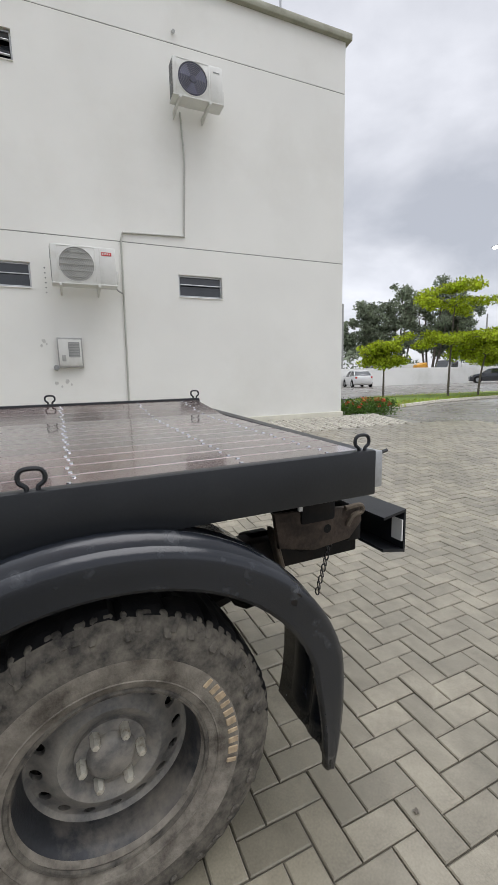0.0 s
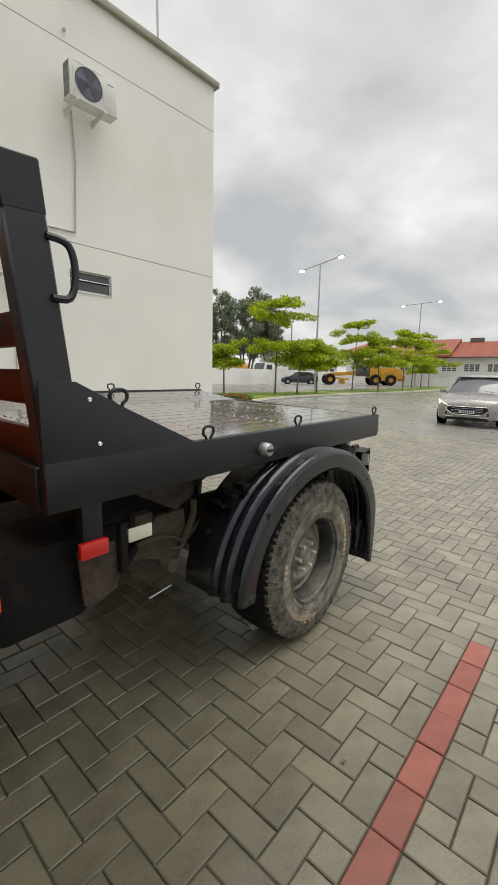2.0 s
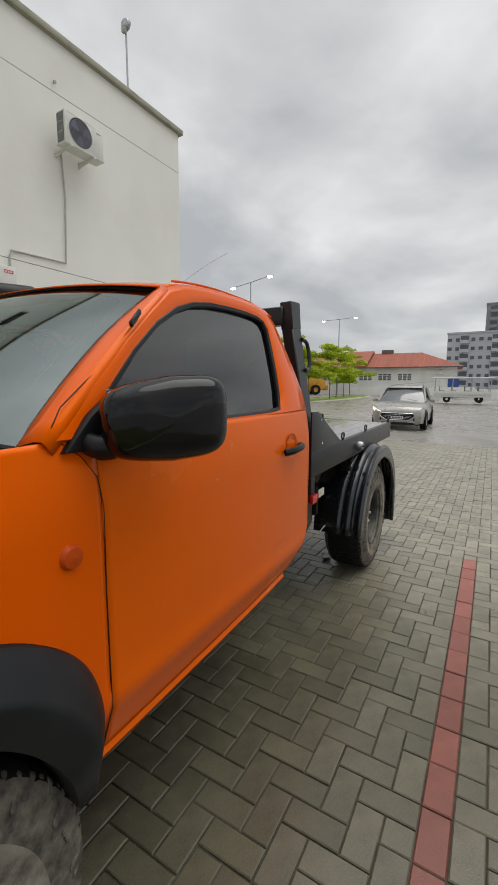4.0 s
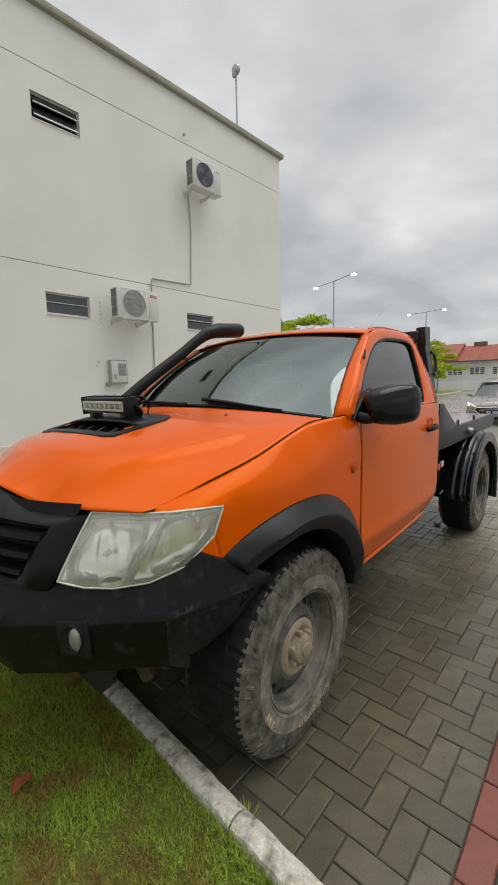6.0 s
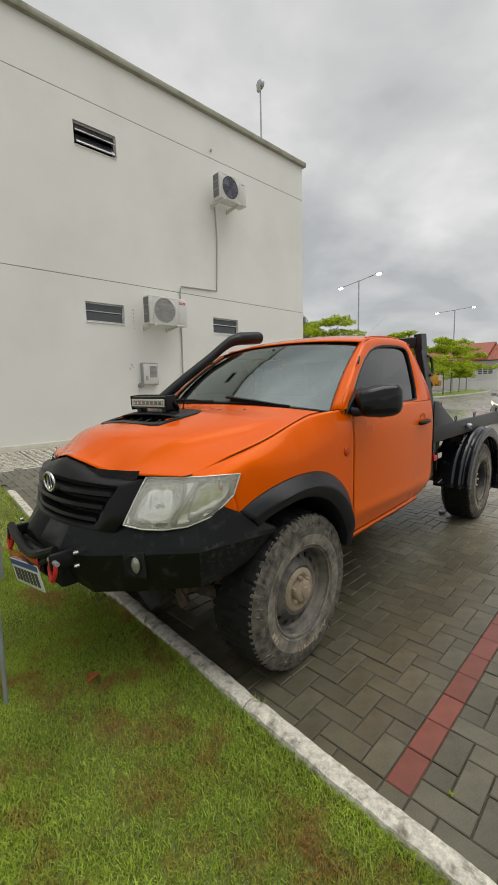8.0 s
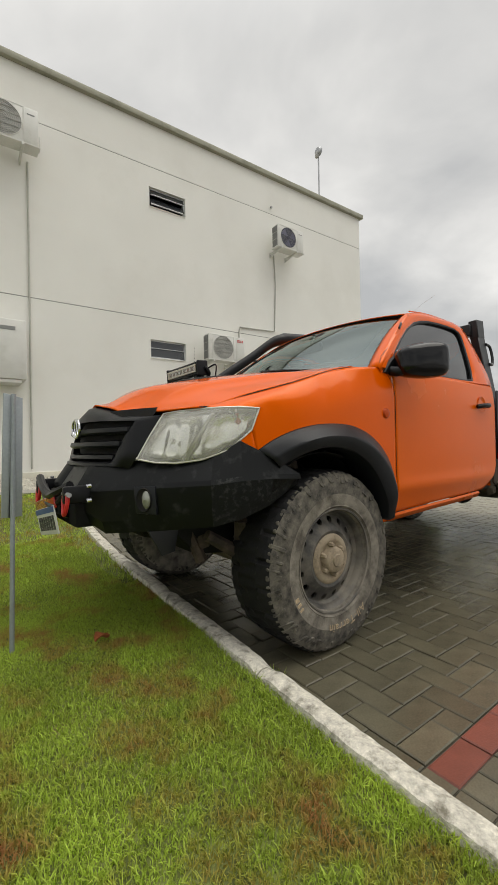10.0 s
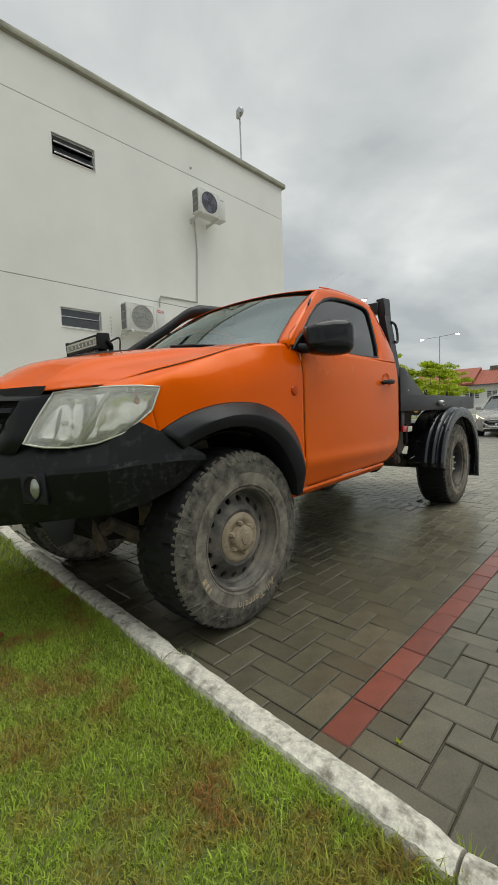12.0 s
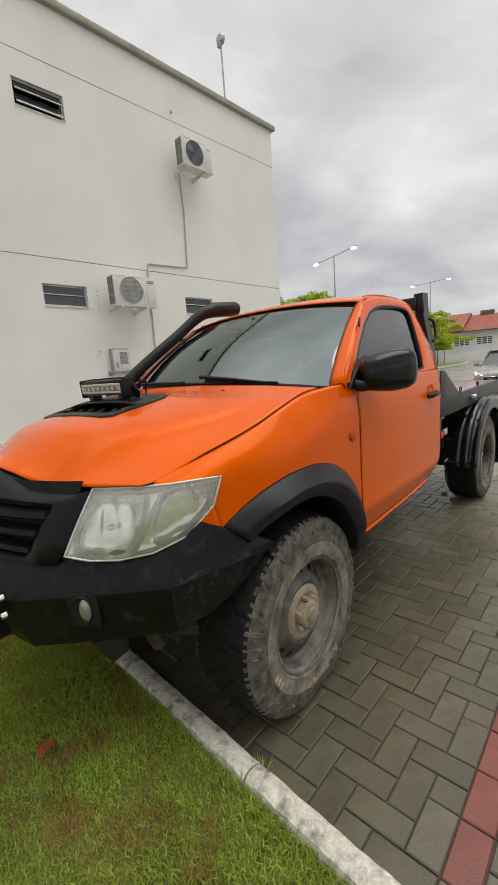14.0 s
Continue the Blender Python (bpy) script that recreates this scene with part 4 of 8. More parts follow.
def side_glass():
    bm = bmesh.new()
    c = bm.verts.new((-2.0, cab_y(1.53) + 0.010, 1.53))
    vs = [bm.verts.new((x, cab_y(z) + 0.012, z)) for x, z in CAB_WIN]
    mid = [bm.verts.new(((x - 2.0) / 2, cab_y((z + 1.53) / 2) + 0.010, (z + 1.53) / 2)) for x, z in CAB_WIN]
    n = len(vs)
    for i in range(n):
        bm.faces.new((vs[i], vs[(i + 1) % n], mid[(i + 1) % n], mid[i]))
        bm.faces.new((mid[i], mid[(i + 1) % n], c))
    bmesh.ops.reverse_faces(bm, faces=bm.faces)
    return bm


def a_pillar():
    rings = []
    for k in range(13):
        f = k / 12
        a = screen_point(0.0, f)
        q = f * 4
        i = min(int(q), 3)
        p0, p1 = Vector((CAB_OUT[i][0], 0, CAB_OUT[i][1])), Vector((CAB_OUT[i + 1][0], 0, CAB_OUT[i + 1][1]))
        b = p0.lerp(p1, q - i)
        b.y = cab_y(b.z)
        up = Vector((-0.57, 0, 0.82))
        rings.append([b - up * 0.030 + Vector((0, -0.005, 0)), b - up * 0.010 + Vector((0, -0.007, 0)), b + up * 0.003 + Vector((0, -0.003, 0)), b.lerp(a, 0.2) + up * 0.007, b.lerp(a, 0.6) + up * 0.007, a + up * 0.005])
    return skin(rings)


both("window_seal", window_seal, M_BLACK, truck, "black rubber window seal")
both("side_window", side_glass, M_TINT, truck, "dark tinted side glass")


def door_gap():
    pts = [(-2.606, 0.58), (-2.606, 1.0), (-2.610, 1.25), (-2.700, 1.365), (-2.56, 1.478), (-2.40, 1.593), (-2.25, 1.693), (-2.12, 1.742), (-1.95, 1.768), (-1.70, 1.775), (-1.55, 1.766), (-1.49, 1.72), (-1.455, 1.60)]
    pts = rounded([(x, 0, z) for x, z in pts], 3, False)
    return tube([(p.x, (side_y(p.x, p.z) if p.z < 1.336 else cab_y(p.z)) - 0.0002 - (0.003 if p.z > 1.336 else 0.0), p.z) for p in pts], 0.0013, 4)


both("door_gap", door_gap, M_BLACK, truck, "dark shut line round the door")


def roof_skin():
    def fn(u, v):
        x = -2.186 + (-1.432 + 2.186) * v
        s = 2 * u - 1
        zr = roof_z(x)
        half = YC - cab_y(zr) - 0.004
        front = -0.085 * (1 - s * s) * (1 - v) ** 2
        return Vector((x + front, YC + s * half, zr - 0.011 * (1 - v) ** 8 + 0.048 * (1 - abs(s) ** 2.4) * (0.75 + 0.25 * min(1, v * 3))))
    return grid(fn, 36, 24)


shell(part("roof", roof_skin(), M_ORANGE, truck, "", 60), 0.004)
both("roof_gutter", lambda: tube([(x, cab_y(roof_z(x)) + 0.02, roof_z(x) + 0.012) for x in [-2.12 + 0.07 * k for k in range(9)]], 0.004, 6), M_ORANGE, truck)


def screen_point(u, v):
    s = 2 * u - 1
    xb, zb = -2.738 - 0.145 * (1 - s * s), 1.320 + 0.055 * (1 - s * s)
    xt, zt = -2.175 - 0.085 * (1 - s * s), 1.746 + 0.036 * (1 - abs(s) ** 2.4)
    yb, yt = YC + s * 0.788, YC + s * 0.660
    bulge = 0.018 * math.sin(math.pi * v)
    return Vector((xb + (xt - xb) * v - bulge, yb + (yt - yb) * v, zb + (zt - zb) * v + bulge))


part("windscreen", grid(lambda u, v: screen_point(1 - u, v), 24, 14), M_SCREEN, truck, "greenish tinted windscreen reflecting the sky", 60)
both("a_pillar", a_pillar, M_ORANGE, truck, "", 60, 0.003)
edge = [screen_point(k / 20, 0) for k in range(20)] + [screen_point(1, k / 12) for k in range(12)] + [screen_point(1 - k / 20, 1) for k in range(20)] + [screen_point(0, 1 - k / 12) for k in range(12)]
part("windscreen_seal", tube(edge, 0.009, 6, True), M_BLACK, truck, "black windscreen seal")
rings = [[], []]
for k in range(72):                    # printed black border, widest along the foot, with rounded inner corners
    c, n = math.cos(2 * math.pi * k / 72), math.sin(2 * math.pi * k / 72)
    a, b = 1 / max(abs(c), abs(n)), (abs(c) ** 7 + abs(n) ** 7) ** (-1 / 7)
    for ring, q, lo_u, hi_u, lo_v, hi_v in ((rings[0], a, 0.0, 1.0, 0.0, 1.0), (rings[1], b, 0.045, 0.955, 0.135, 0.945)):
        u, v = lo_u + (hi_u - lo_u) * (0.5 + 0.5 * c * q), lo_v + (hi_v - lo_v) * (0.5 + 0.5 * n * q)
        ring.append(screen_point(min(1.0, max(0.0, u)), min(1.0, max(0.0, v))) + Vector((0.004, 0, -0.003)))
part("windscreen_border", skin(rings, True), M_BLACK, truck, "black printed border of the windscreen", 0)
bm = box((-2.40, 0.65, 1.60), (-2.37, 0.88, 1.665), 0.012)
beam((-2.335, 0.765, 1.745), (-2.38, 0.765, 1.64), 0.02, 0.02, 0.003, bm)
part("rear_view_mirror", bm, M_BLACK, truck, "black inside mirror behind the windscreen")


def wiper(y0, y1):
    a = screen_point((y0 - YC) / 1.55 + 0.5, 0.045) + Vector((-0.026, 0, 0.016))
    b = screen_point((y1 - YC) / 1.55 + 0.5, 0.015) + Vector((-0.022, 0, 0.004))
    mid = (a + b) / 2 + Vector((-0.012, 0, 0.004))
    bm = tube([a, mid, b], [0.011, 0.008, 0.006], 6)
    beam(mid + (b - a) * -0.42 + Vector((0.012, 0, -0.022)), b + (b - a) * 0.12, 0.010, 0.018, 0.002, bm)
    return bm


part("wiper", wiper(0.72, 0.30), M_BLACK, truck, "black wiper arm with blade")
part("wiper", wiper(1.35, 0.88), M_BLACK, truck, "black wiper arm with blade")
part("cowl", skin([[screen_point(0.5 + 0.5 * s, 0) + Vector((0.03, 0, -0.012)), screen_point(0.5 + 0.5 * s, 0) + Vector((-0.03, 0, -0.010)), Vector((-2.92 - 0.06 * (1 - s * s), YC + s * 0.79, 1.312 + 0.048 * (1 - s * s)))] for s in [-1 + 0.125 * k for k in range(17)]]), M_BLACK, truck, "black cowl panel", 60)


def hood_mid_z(x):
    return curve(x, [-3.97, -3.88, -3.78, -3.5, -3.2, -2.95, -2.80], [1.118, 1.160, 1.203, 1.268, 1.318, 1.362, 1.385])


def hood_front(y):
    d = abs(y - YC)
    return curve(d, [0, 0.16, 0.31, 0.45, 0.62, 0.74], [-3.905, -3.880, -3.835, -3.790, -3.720, -3.668])


def hood_bulge(x, y):
    """The raised middle of the hood, whose steep flanks run in towards the grille."""
    d = abs(y - YC)
    edge = track(x, [-3.80, -3.25, -3.0], [0.40, 0.64, 0.70])
    fall = max(0.0, 1 - max(0.0, d - edge + 0.02) / 0.11) ** 2.4
    return 0.026 * fall * smooth01((x + 3.88) / 0.22) * (1 - smooth01((x + 3.26) / 0.26))


def hood_point(u, v):
    s = 2 * u - 1
    xe = -3.668 + (-2.875 + 3.668) * v
    half = YC - side_y(xe, hood_edge_z(xe)) - 0.003
    y = YC + s * half
    x0, x1 = hood_front(y), -2.875 - 0.06 * (1 - s * s)
    x = x0 + (x1 - x0) * v
    ze, zm = hood_edge_z(x), hood_mid_z(x)
    front_z = track(abs(y - YC), [0, 0.16, 0.31, 0.45, 0.62, 0.74], [1.163, 1.135, 1.092, 1.098, 1.104, 1.107])
    z = ze + (zm - ze) * (1 - abs(s) ** 2.2)
    z += hood_bulge(x, y)
    blend = 1 - (1 - min(1.0, v / 0.26)) ** 2.2
    return Vector((x, y, front_z + (z - front_z) * blend))


SC = 0.905                     # the scoop's middle line


def hood_keep(c):
    """The hood is cut out under the scoop."""
    d = abs(c.y - SC)
    return not ((-3.50 < c.x < -3.42 and d < 0.305) or (-3.43 < c.x < -3.24 and d < 0.265))


hood = shell(part("hood", grid(hood_point, 110, 60, None, hood_keep), M_ORANGE, truck, "", 60), 0.005)
both("hood_gap", lambda: tube([hood_point(0.0, k / 20) + Vector((0, -0.001, 0.0022 * (1 - k / 20))) for k in range(21)], 0.0019, 5), M_BLACK, truck, "dark shut line of the hood")
part("washer_jet", lathe([(0.012, 0), (0.012, 0.012), (0.001, 0.018)], 10, "z", (-3.02, 0.42, 1.333)), M_BLACK, truck)
part("washer_jet", lathe([(0.012, 0), (0.012, 0.012), (0.001, 0.018)], 10, "z", (-3.02, 1.2, 1.333)), M_BLACK, truck)


# hood scoop
def hood_z(x, y):
    half = 0.80
    for _ in range(3):
        t = (y - YC) / half
        x0, x1 = hood_front(y), -2.875 - 0.06 * (1 - t * t)
        xe = -3.668 + 0.793 * (x - x0) / (x1 - x0)
        half = YC - side_y(xe, hood_edge_z(xe)) - 0.003
    ze, zm = hood_edge_z(x), hood_mid_z(x)
    return ze + (zm - ze) * (1 - abs(t) ** 2.2) + hood_bulge(x, y)


SCOOP = [(-3.54, -0.29), (-3.515, -0.34), (-3.40, -0.352), (-3.25, -0.345), (-3.205, -0.315), (-3.185, -0.20), (-3.18, 0.0), (-3.185, 0.20), (-3.205, 0.285), (-3.25, 0.310), (-3.40, 0.318), (-3.515, 0.305), (-3.54, 0.26), (-3.552, 0.0)]


def scoop_loop(inset, lift):
    return [Vector((x, SC + dy, hood_z(x, SC + dy) + lift)) for x, dy in [(-3.36 + (x + 3.36) * (1 - inset / 0.18), dy * (1 - inset / 0.345)) for x, dy in SCOOP]]


def scoop_ring(x, half, rise):
    pts = []
    for k in range(17):
        t = -1 + k / 8
        y = SC + t * half
        pts.append(Vector((x + 0.015 * t * t, y, hood_z(x, y) + 0.006 + 0.5 * rise * (1 - abs(t) ** 7))))
    return pts


bm = skin([scoop_ring(-3.392, 0.302, 0.014), scoop_ring(-3.37, 0.303, 0.018), scoop_ring(-3.34, 0.304, 0.017), scoop_ring(-3.26, 0.302, 0.010), scoop_ring(-3.21, 0.285, 0.001)])
scoop = shell(part("hood_scoop", bm, M_BLACK, truck, "black plastic hood scoop with an open mouth", 60), 0.008)
part("scoop_rim", skin([scoop_loop(0.0, 0.002), scoop_loop(0.004, 0.012), scoop_loop(0.034, 0.014), scoop_loop(0.040, 0.006), scoop_loop(0.044, -0.055)], True), M_BLACK, scoop, "flat black border lying on the hood", 30)
bm = grid(lambda u, v: Vector((-3.512 + 0.30 * v, SC - 0.31 + 0.62 * u, hood_z(-3.512 + 0.30 * v, SC - 0.31 + 0.62 * u) - 0.050)), 16, 6)
part("scoop_floor", bm, M_DARK, scoop, "dark inside of the scoop")
for k in range(5):
    y = SC - 0.20 + 0.10 * k
    part("scoop_fin", beam((-3.490, y, hood_z(-3.49, y) - 0.030), (-3.40, y, hood_z(-3.40, y) - 0.015), 0.008, 0.03), M_BLACK, scoop)

# led light bar above the scoop
bar = thing("led_light_bar", Matrix.Translation((-3.320, 0.905, 1.340)) @ Matrix.Rotation(radians(-4), 4, "Y") @ Matrix.Diagonal((1.0, 1.04, 1.26, 1)), "black led light bar on two brackets over the hood scoop", "light bar")
bm = slab([(-0.032, -0.026), (0.012, -0.030), (0.034, -0.016), (0.034, 0.016), (0.012, 0.032), (-0.032, 0.028)], -0.178, 0.178, "xz", 0.005)
bmesh.ops.translate(bm, verts=bm.verts, vec=(0, 0, 0.046))
part("housing", bm, M_BLACK, bar)
for k in range(12):
    part("cooling_fin", box((0.002, -0.170 + 0.0305 * k, 0.070), (0.036, -0.166 + 0.0305 * k, 0.081)), M_BLACK, bar)
part("lens", box((-0.040, -0.168, 0.028), (-0.034, 0.168, 0.064), 0.002), M_LENS, bar, "clear lens")
part("reflector", box((-0.0345, -0.168, 0.028), (-0.0315, 0.168, 0.064)), M_LEDPLATE, bar, "brown-grey reflector strip", 0)
rim = part("reflector_rim", frame_strip(-0.168, 0.168, 0.028, 0.064, 0.0), M_CREAM, bar, "cream edge of the reflector")
rim.matrix_local = Matrix.Translation((-0.0345, 0, 0)) @ Matrix.Rotation(radians(-90), 4, "Z")
for k in range(8):
    part("led", lathe([(0.0085, -0.038), (0.006, -0.0365), (0.001, -0.0365)], 10, "x", (0, -0.147 + 0.042 * k, 0.046)), M_WHITE, bar, "small round led")
for s in (-1, 1):
    part("end_cap", box((-0.036, s * 0.183 - 0.007, 0.010), (0.034, s * 0.183 + 0.007, 0.080), 0.006), M_BLACK, bar)
    part("bracket", tube(rounded([(0.02, s * 0.13, 0.0), (0.03, s * 0.17, 0.0), (0.035, s * 0.197, 0.02), (0.01, s * 0.197, 0.046)], 3, False), 0.009, 6), M_BLACK, bar)
    part("bracket_foot", box((-0.02, s * 0.13 - 0.022, -0.022), (0.03, s * 0.13 + 0.022, 0.022), 0.004), M_BLACK, bar)
part("cable", tube(rounded([(0.03, -0.17, 0.04), (0.08, -0.20, 0.06), (0.11, -0.15, 0.02), (0.14, -0.1, 0.0)], 4, False), 0.004, 5), M_BLACK, bar)


# headlamps
LAMP_TOP = [(-3.762, 0.318, 1.092), (-3.735, 0.24, 1.096), (-3.690, 0.15, 1.100), (-3.630, 0.075, 1.103), (-3.560, 0.030, 1.104), (-3.484, 0.0045, 1.100)]
LAMP_LOW = [(-3.880, 0.335, 0.898), (-3.835, 0.262, 0.884), (-3.775, 0.190, 0.880), (-3.700, 0.115, 0.892), (-3.610, 0.050, 0.930), (-3.520, 0.0135, 1.010)]


def lamp_surface(u, v, depth=0.0):
    k = u * (len(LAMP_TOP) - 1)
    i = min(int(k), len(LAMP_TOP) - 2)
    t = k - i
    top = Vector(LAMP_TOP[i]).lerp(Vector(LAMP_TOP[i + 1]), t)
    low = Vector(LAMP_LOW[i]).lerp(Vector(LAMP_LOW[i + 1]), t)
    p = low.lerp(top, v)
    out = Vector((-0.75, -0.62, 0.12)).normalized()
    return p + out * (0.028 * math.sin(math.pi * v) * math.sin(math.pi * min(1, u * 0.9 + 0.08)) - depth)


def lamp_back(u, v):
    """The reflector behind the lens: a tub with two rounded chambers."""
    d = 0.040 * (math.sin(math.pi * v) ** 0.5) * (math.sin(math.pi * (0.04 + 0.92 * u)) ** 0.5)
    for cu, cv, ru, rv, deep in ((0.245, 0.46, 0.235, 0.47, 0.040), (0.755, 0.52, 0.215, 0.44, 0.026)):
        q = abs((u - cu) / ru) ** 3.5 + abs((v - cv) / rv) ** 3.5
        if q < 1:                      # pressed upright facets
            d += deep * (1 - q) ** 0.6 + 0.005 * (1 - q) * abs(((u - cu) * 16 + (v - cv) * 3) % 2 - 1)
    return lamp_surface(u, v, d)


lamps = both("headlamp", lambda: grid(lamp_back, 72, 30), M_REFLECT, truck, "large clear headlamp with chrome reflectors", 60)


def lamp_frame():
    n = 20
    loop = [lamp_surface(k / n, 0) for k in range(n)] + [lamp_surface(1, k / 8) for k in range(8)] + [lamp_surface(1 - k / n, 1) for k in range(n)] + [lamp_surface(0, 1 - k / 8) for k in range(8)]
    return tube(loop, 0.0042, 8, True)


def lamp_cap(u, v, r):
    def make():
        bm = lathe([(r, 0.014), (r, 0.0), (r * 0.7, -0.006), (0.001, -0.008)], 16, "x")
        bmesh.ops.transform(bm, matrix=Matrix.Translation(lamp_surface(u, v, 0.045)) @ Matrix.Rotation(radians(24), 4, "Z"), verts=bm.verts)
        return bm
    return make


def lamp_divider():
    return tube([lamp_surface(0.46, 0.02, 0.02), lamp_surface(0.49, 0.3, 0.012), lamp_surface(0.54, 0.75, 0.012), lamp_surface(0.56, 0.98, 0.02)], 0.009, 6)


def lamp_rail():
    return tube([lamp_surface(0.03 + 0.094 * k, 0.91 + 0.02 * (k % 2), 0.014) for k in range(11)], 0.008, 6)


def lamp_bulb():
    bm = bmesh.new()
    bmesh.ops.create_uvsphere(bm, u_segments=12, v_segments=8, radius=0.012, matrix=Matrix.Translation(lamp_surface(0.80, 0.68, 0.030)))
    return bm


for mk, mat_, nm, lab in ((lamp_frame, M_LAMPHOUSE, "lamp_frame", ""), (lambda: grid(lambda u, v: lamp_surface(u, v, -0.002), 24, 12), M_LENS, "lens", "clear plastic lens"),
                          (lamp_cap(0.25, 0.42, 0.011), M_REFLECT, "bulb_cap", "chrome bulb cap"),
                          (lamp_divider, M_LAMPHOUSE, "divider", ""), (lamp_rail, M_LAMPHOUSE, "upper_rail", ""), (lamp_bulb, M_AMBER, "indicator_bulb", "amber indicator bulb")):
    for o, q in zip(lamps, both(nm, mk, mat_, None, lab, 60)):
        q.parent = o


both("fender", fender, M_ORANGE, truck, "", 60, 0.004)


# grille and its black surround
def grille_x(y, z):
    d = abs(y - YC)
    return -3.985 + 0.62 * d ** 2.2 + 0.55 * max(0.0, z - 1.0) ** 1.3 * 1.0 - 0.02 * (1.0 - z)


def grille_side(z):
    return track(z, [0.86, 0.95, 1.04, 1.10], [0.325, 0.380, 0.440, 0.475])


def grille_back(u, v):
    z = 0.865 + 0.255 * v
    s = 2 * u - 1
    y = YC + s * grille_side(z)
    return Vector((grille_x(y, z) + 0.045, y, z + 0.0))


grille = part("grille", grid(grille_back, 20, 10), M_DARK, truck, "black radiator grille with horizontal bars")
for z0, h in ((0.905, 0.030), (0.965, 0.034), (1.025, 0.034)):
    rings = []
    for k in range(25):
        s = -1 + k / 12
        half = grille_side(z0) - 0.015
        y = YC + s * half
        x = grille_x(y, z0)
        rings.append([(x + 0.004, y, z0 - h / 2), (x - 0.008, y, z0 - h / 5), (x - 0.004, y, z0 + h / 3), (x + 0.035, y, z0 + h / 2), (x + 0.04, y, z0 - h / 2)])
    part("grille_bar", skin(rings, True, True), M_BLACK, grille, "black horizontal bar")


def surround(inner):
    """The band round the grille, as a loop of points on its outer or inner line."""
    pts = []
    for k in range(17):
        s = -1 + k / 8
        y = YC + s * (0.485 if not inner else 0.435)
        if inner:
            z = 1.062 + 0.012 * (1 - s * s)
            pts.append(Vector((grille_x(y, z), y, z)))
        else:
            z = track(abs(y - YC), [0, 0.16, 0.31, 0.45, 0.62, 0.74], [1.163, 1.135, 1.092, 1.098, 1.104, 1.107]) - 0.007
            pts.append(Vector((hood_front(y) + 0.006, y, z - 0.010 * smooth01((abs(s) - 0.72) / 0.28))))
    for k in range(1, 8):
        z = (1.09 if not inner else 1.062) + ((0.865 if not inner else 0.885) - (1.09 if not inner else 1.062)) * k / 8
        if inner:
            y = YC + grille_side(z) - 0.012
            pts.append(Vector((grille_x(y, z), y, z)))
        else:
            q = lamp_surface(0.0, (z - 0.865) / 0.225)
            pts.append(Vector((q.x - 0.004, 2 * YC - q.y - 0.004, q.z)))
    for k in range(17):
        s = 1 - k / 8
        z = 0.858 if not inner else 0.886
        y = YC + s * (0.43 if not inner else 0.32)
        pts.append(Vector((grille_x(y, z) - 0.004, y, z)))
    for k in range(1, 8):
        z = (0.865 if not inner else 0.885) + ((1.09 if not inner else 1.062) - (0.865 if not inner else 0.885)) * k / 8
        if inner:
            y = YC - (grille_side(z) - 0.012)
            pts.append(Vector((grille_x(y, z), y, z)))
        else:
            q = lamp_surface(0.0, (z - 0.865) / 0.225)
            pts.append(Vector((q.x - 0.004, q.y + 0.004, q.z)))
    return pts


out_l, in_l = surround(False), surround(True)
lip_f = [0.22] * len(out_l)             # the lip thins out towards the lamps' corners
for k, f in ((0, 0.0), (1, 0.12), (15, 0.12), (16, 0.0), (17, 0.04), (18, 0.12), (-1, 0.04), (-2, 0.12)):
    lip_f[k] = f
lip_l = [a.lerp(b, f) + Vector((-0.003 - 0.086 * f, 0, 0.004)) for a, b, f in zip(out_l, in_l, lip_f)]
mid_l = [a.lerp(b, 0.62) + Vector((-0.020, 0, 0.004)) for a, b in zip(out_l, in_l)]
deep_l = [p + Vector((0.05, 0, 0)) for p in in_l]
part("grille_surround", skin([out_l, lip_l, mid_l, in_l, deep_l], True), M_BLACK, truck, "black plastic grille surround", 50)
bm = bmesh.new()
for a, b in ((0.062, 0.044),):
    tube([(grille_x(YC, 1.045) - 0.022, YC + a * math.cos(t), 1.045 + b * math.sin(t)) for t in [2 * math.pi * k / 32 for k in range(32)]], 0.0068, 8, True, bm)
em = part("emblem", bm, M_CHROME, truck, "chrome oval emblem ring")
part("emblem_oval", tube([(grille_x(YC, 1.045) - 0.022, YC + 0.020 * math.cos(t), 1.045 + 0.040 * math.sin(t)) for t in [2 * math.pi * k / 24 for k in range(24)]], 0.0055, 8, True), M_CHROME, em)

# steel bumper
BP = [(-3.312, -0.050, 0.822, 0.806, 0.780), (-3.455, -0.034, 0.902, 0.815, 0.700), (-3.580, -0.004, 0.966, 0.812, 0.655), (-3.70, 0.045, 0.906, 0.800, 0.632), (-3.86, 0.255, 0.884, 0.785, 0.606), (-3.995, 0.455, 0.885, 0.770, 0.585),
      (-4.055, 0.60, 0.868, 0.765, 0.64), (-4.065, YC, 0.866, 0.765, 0.70)]


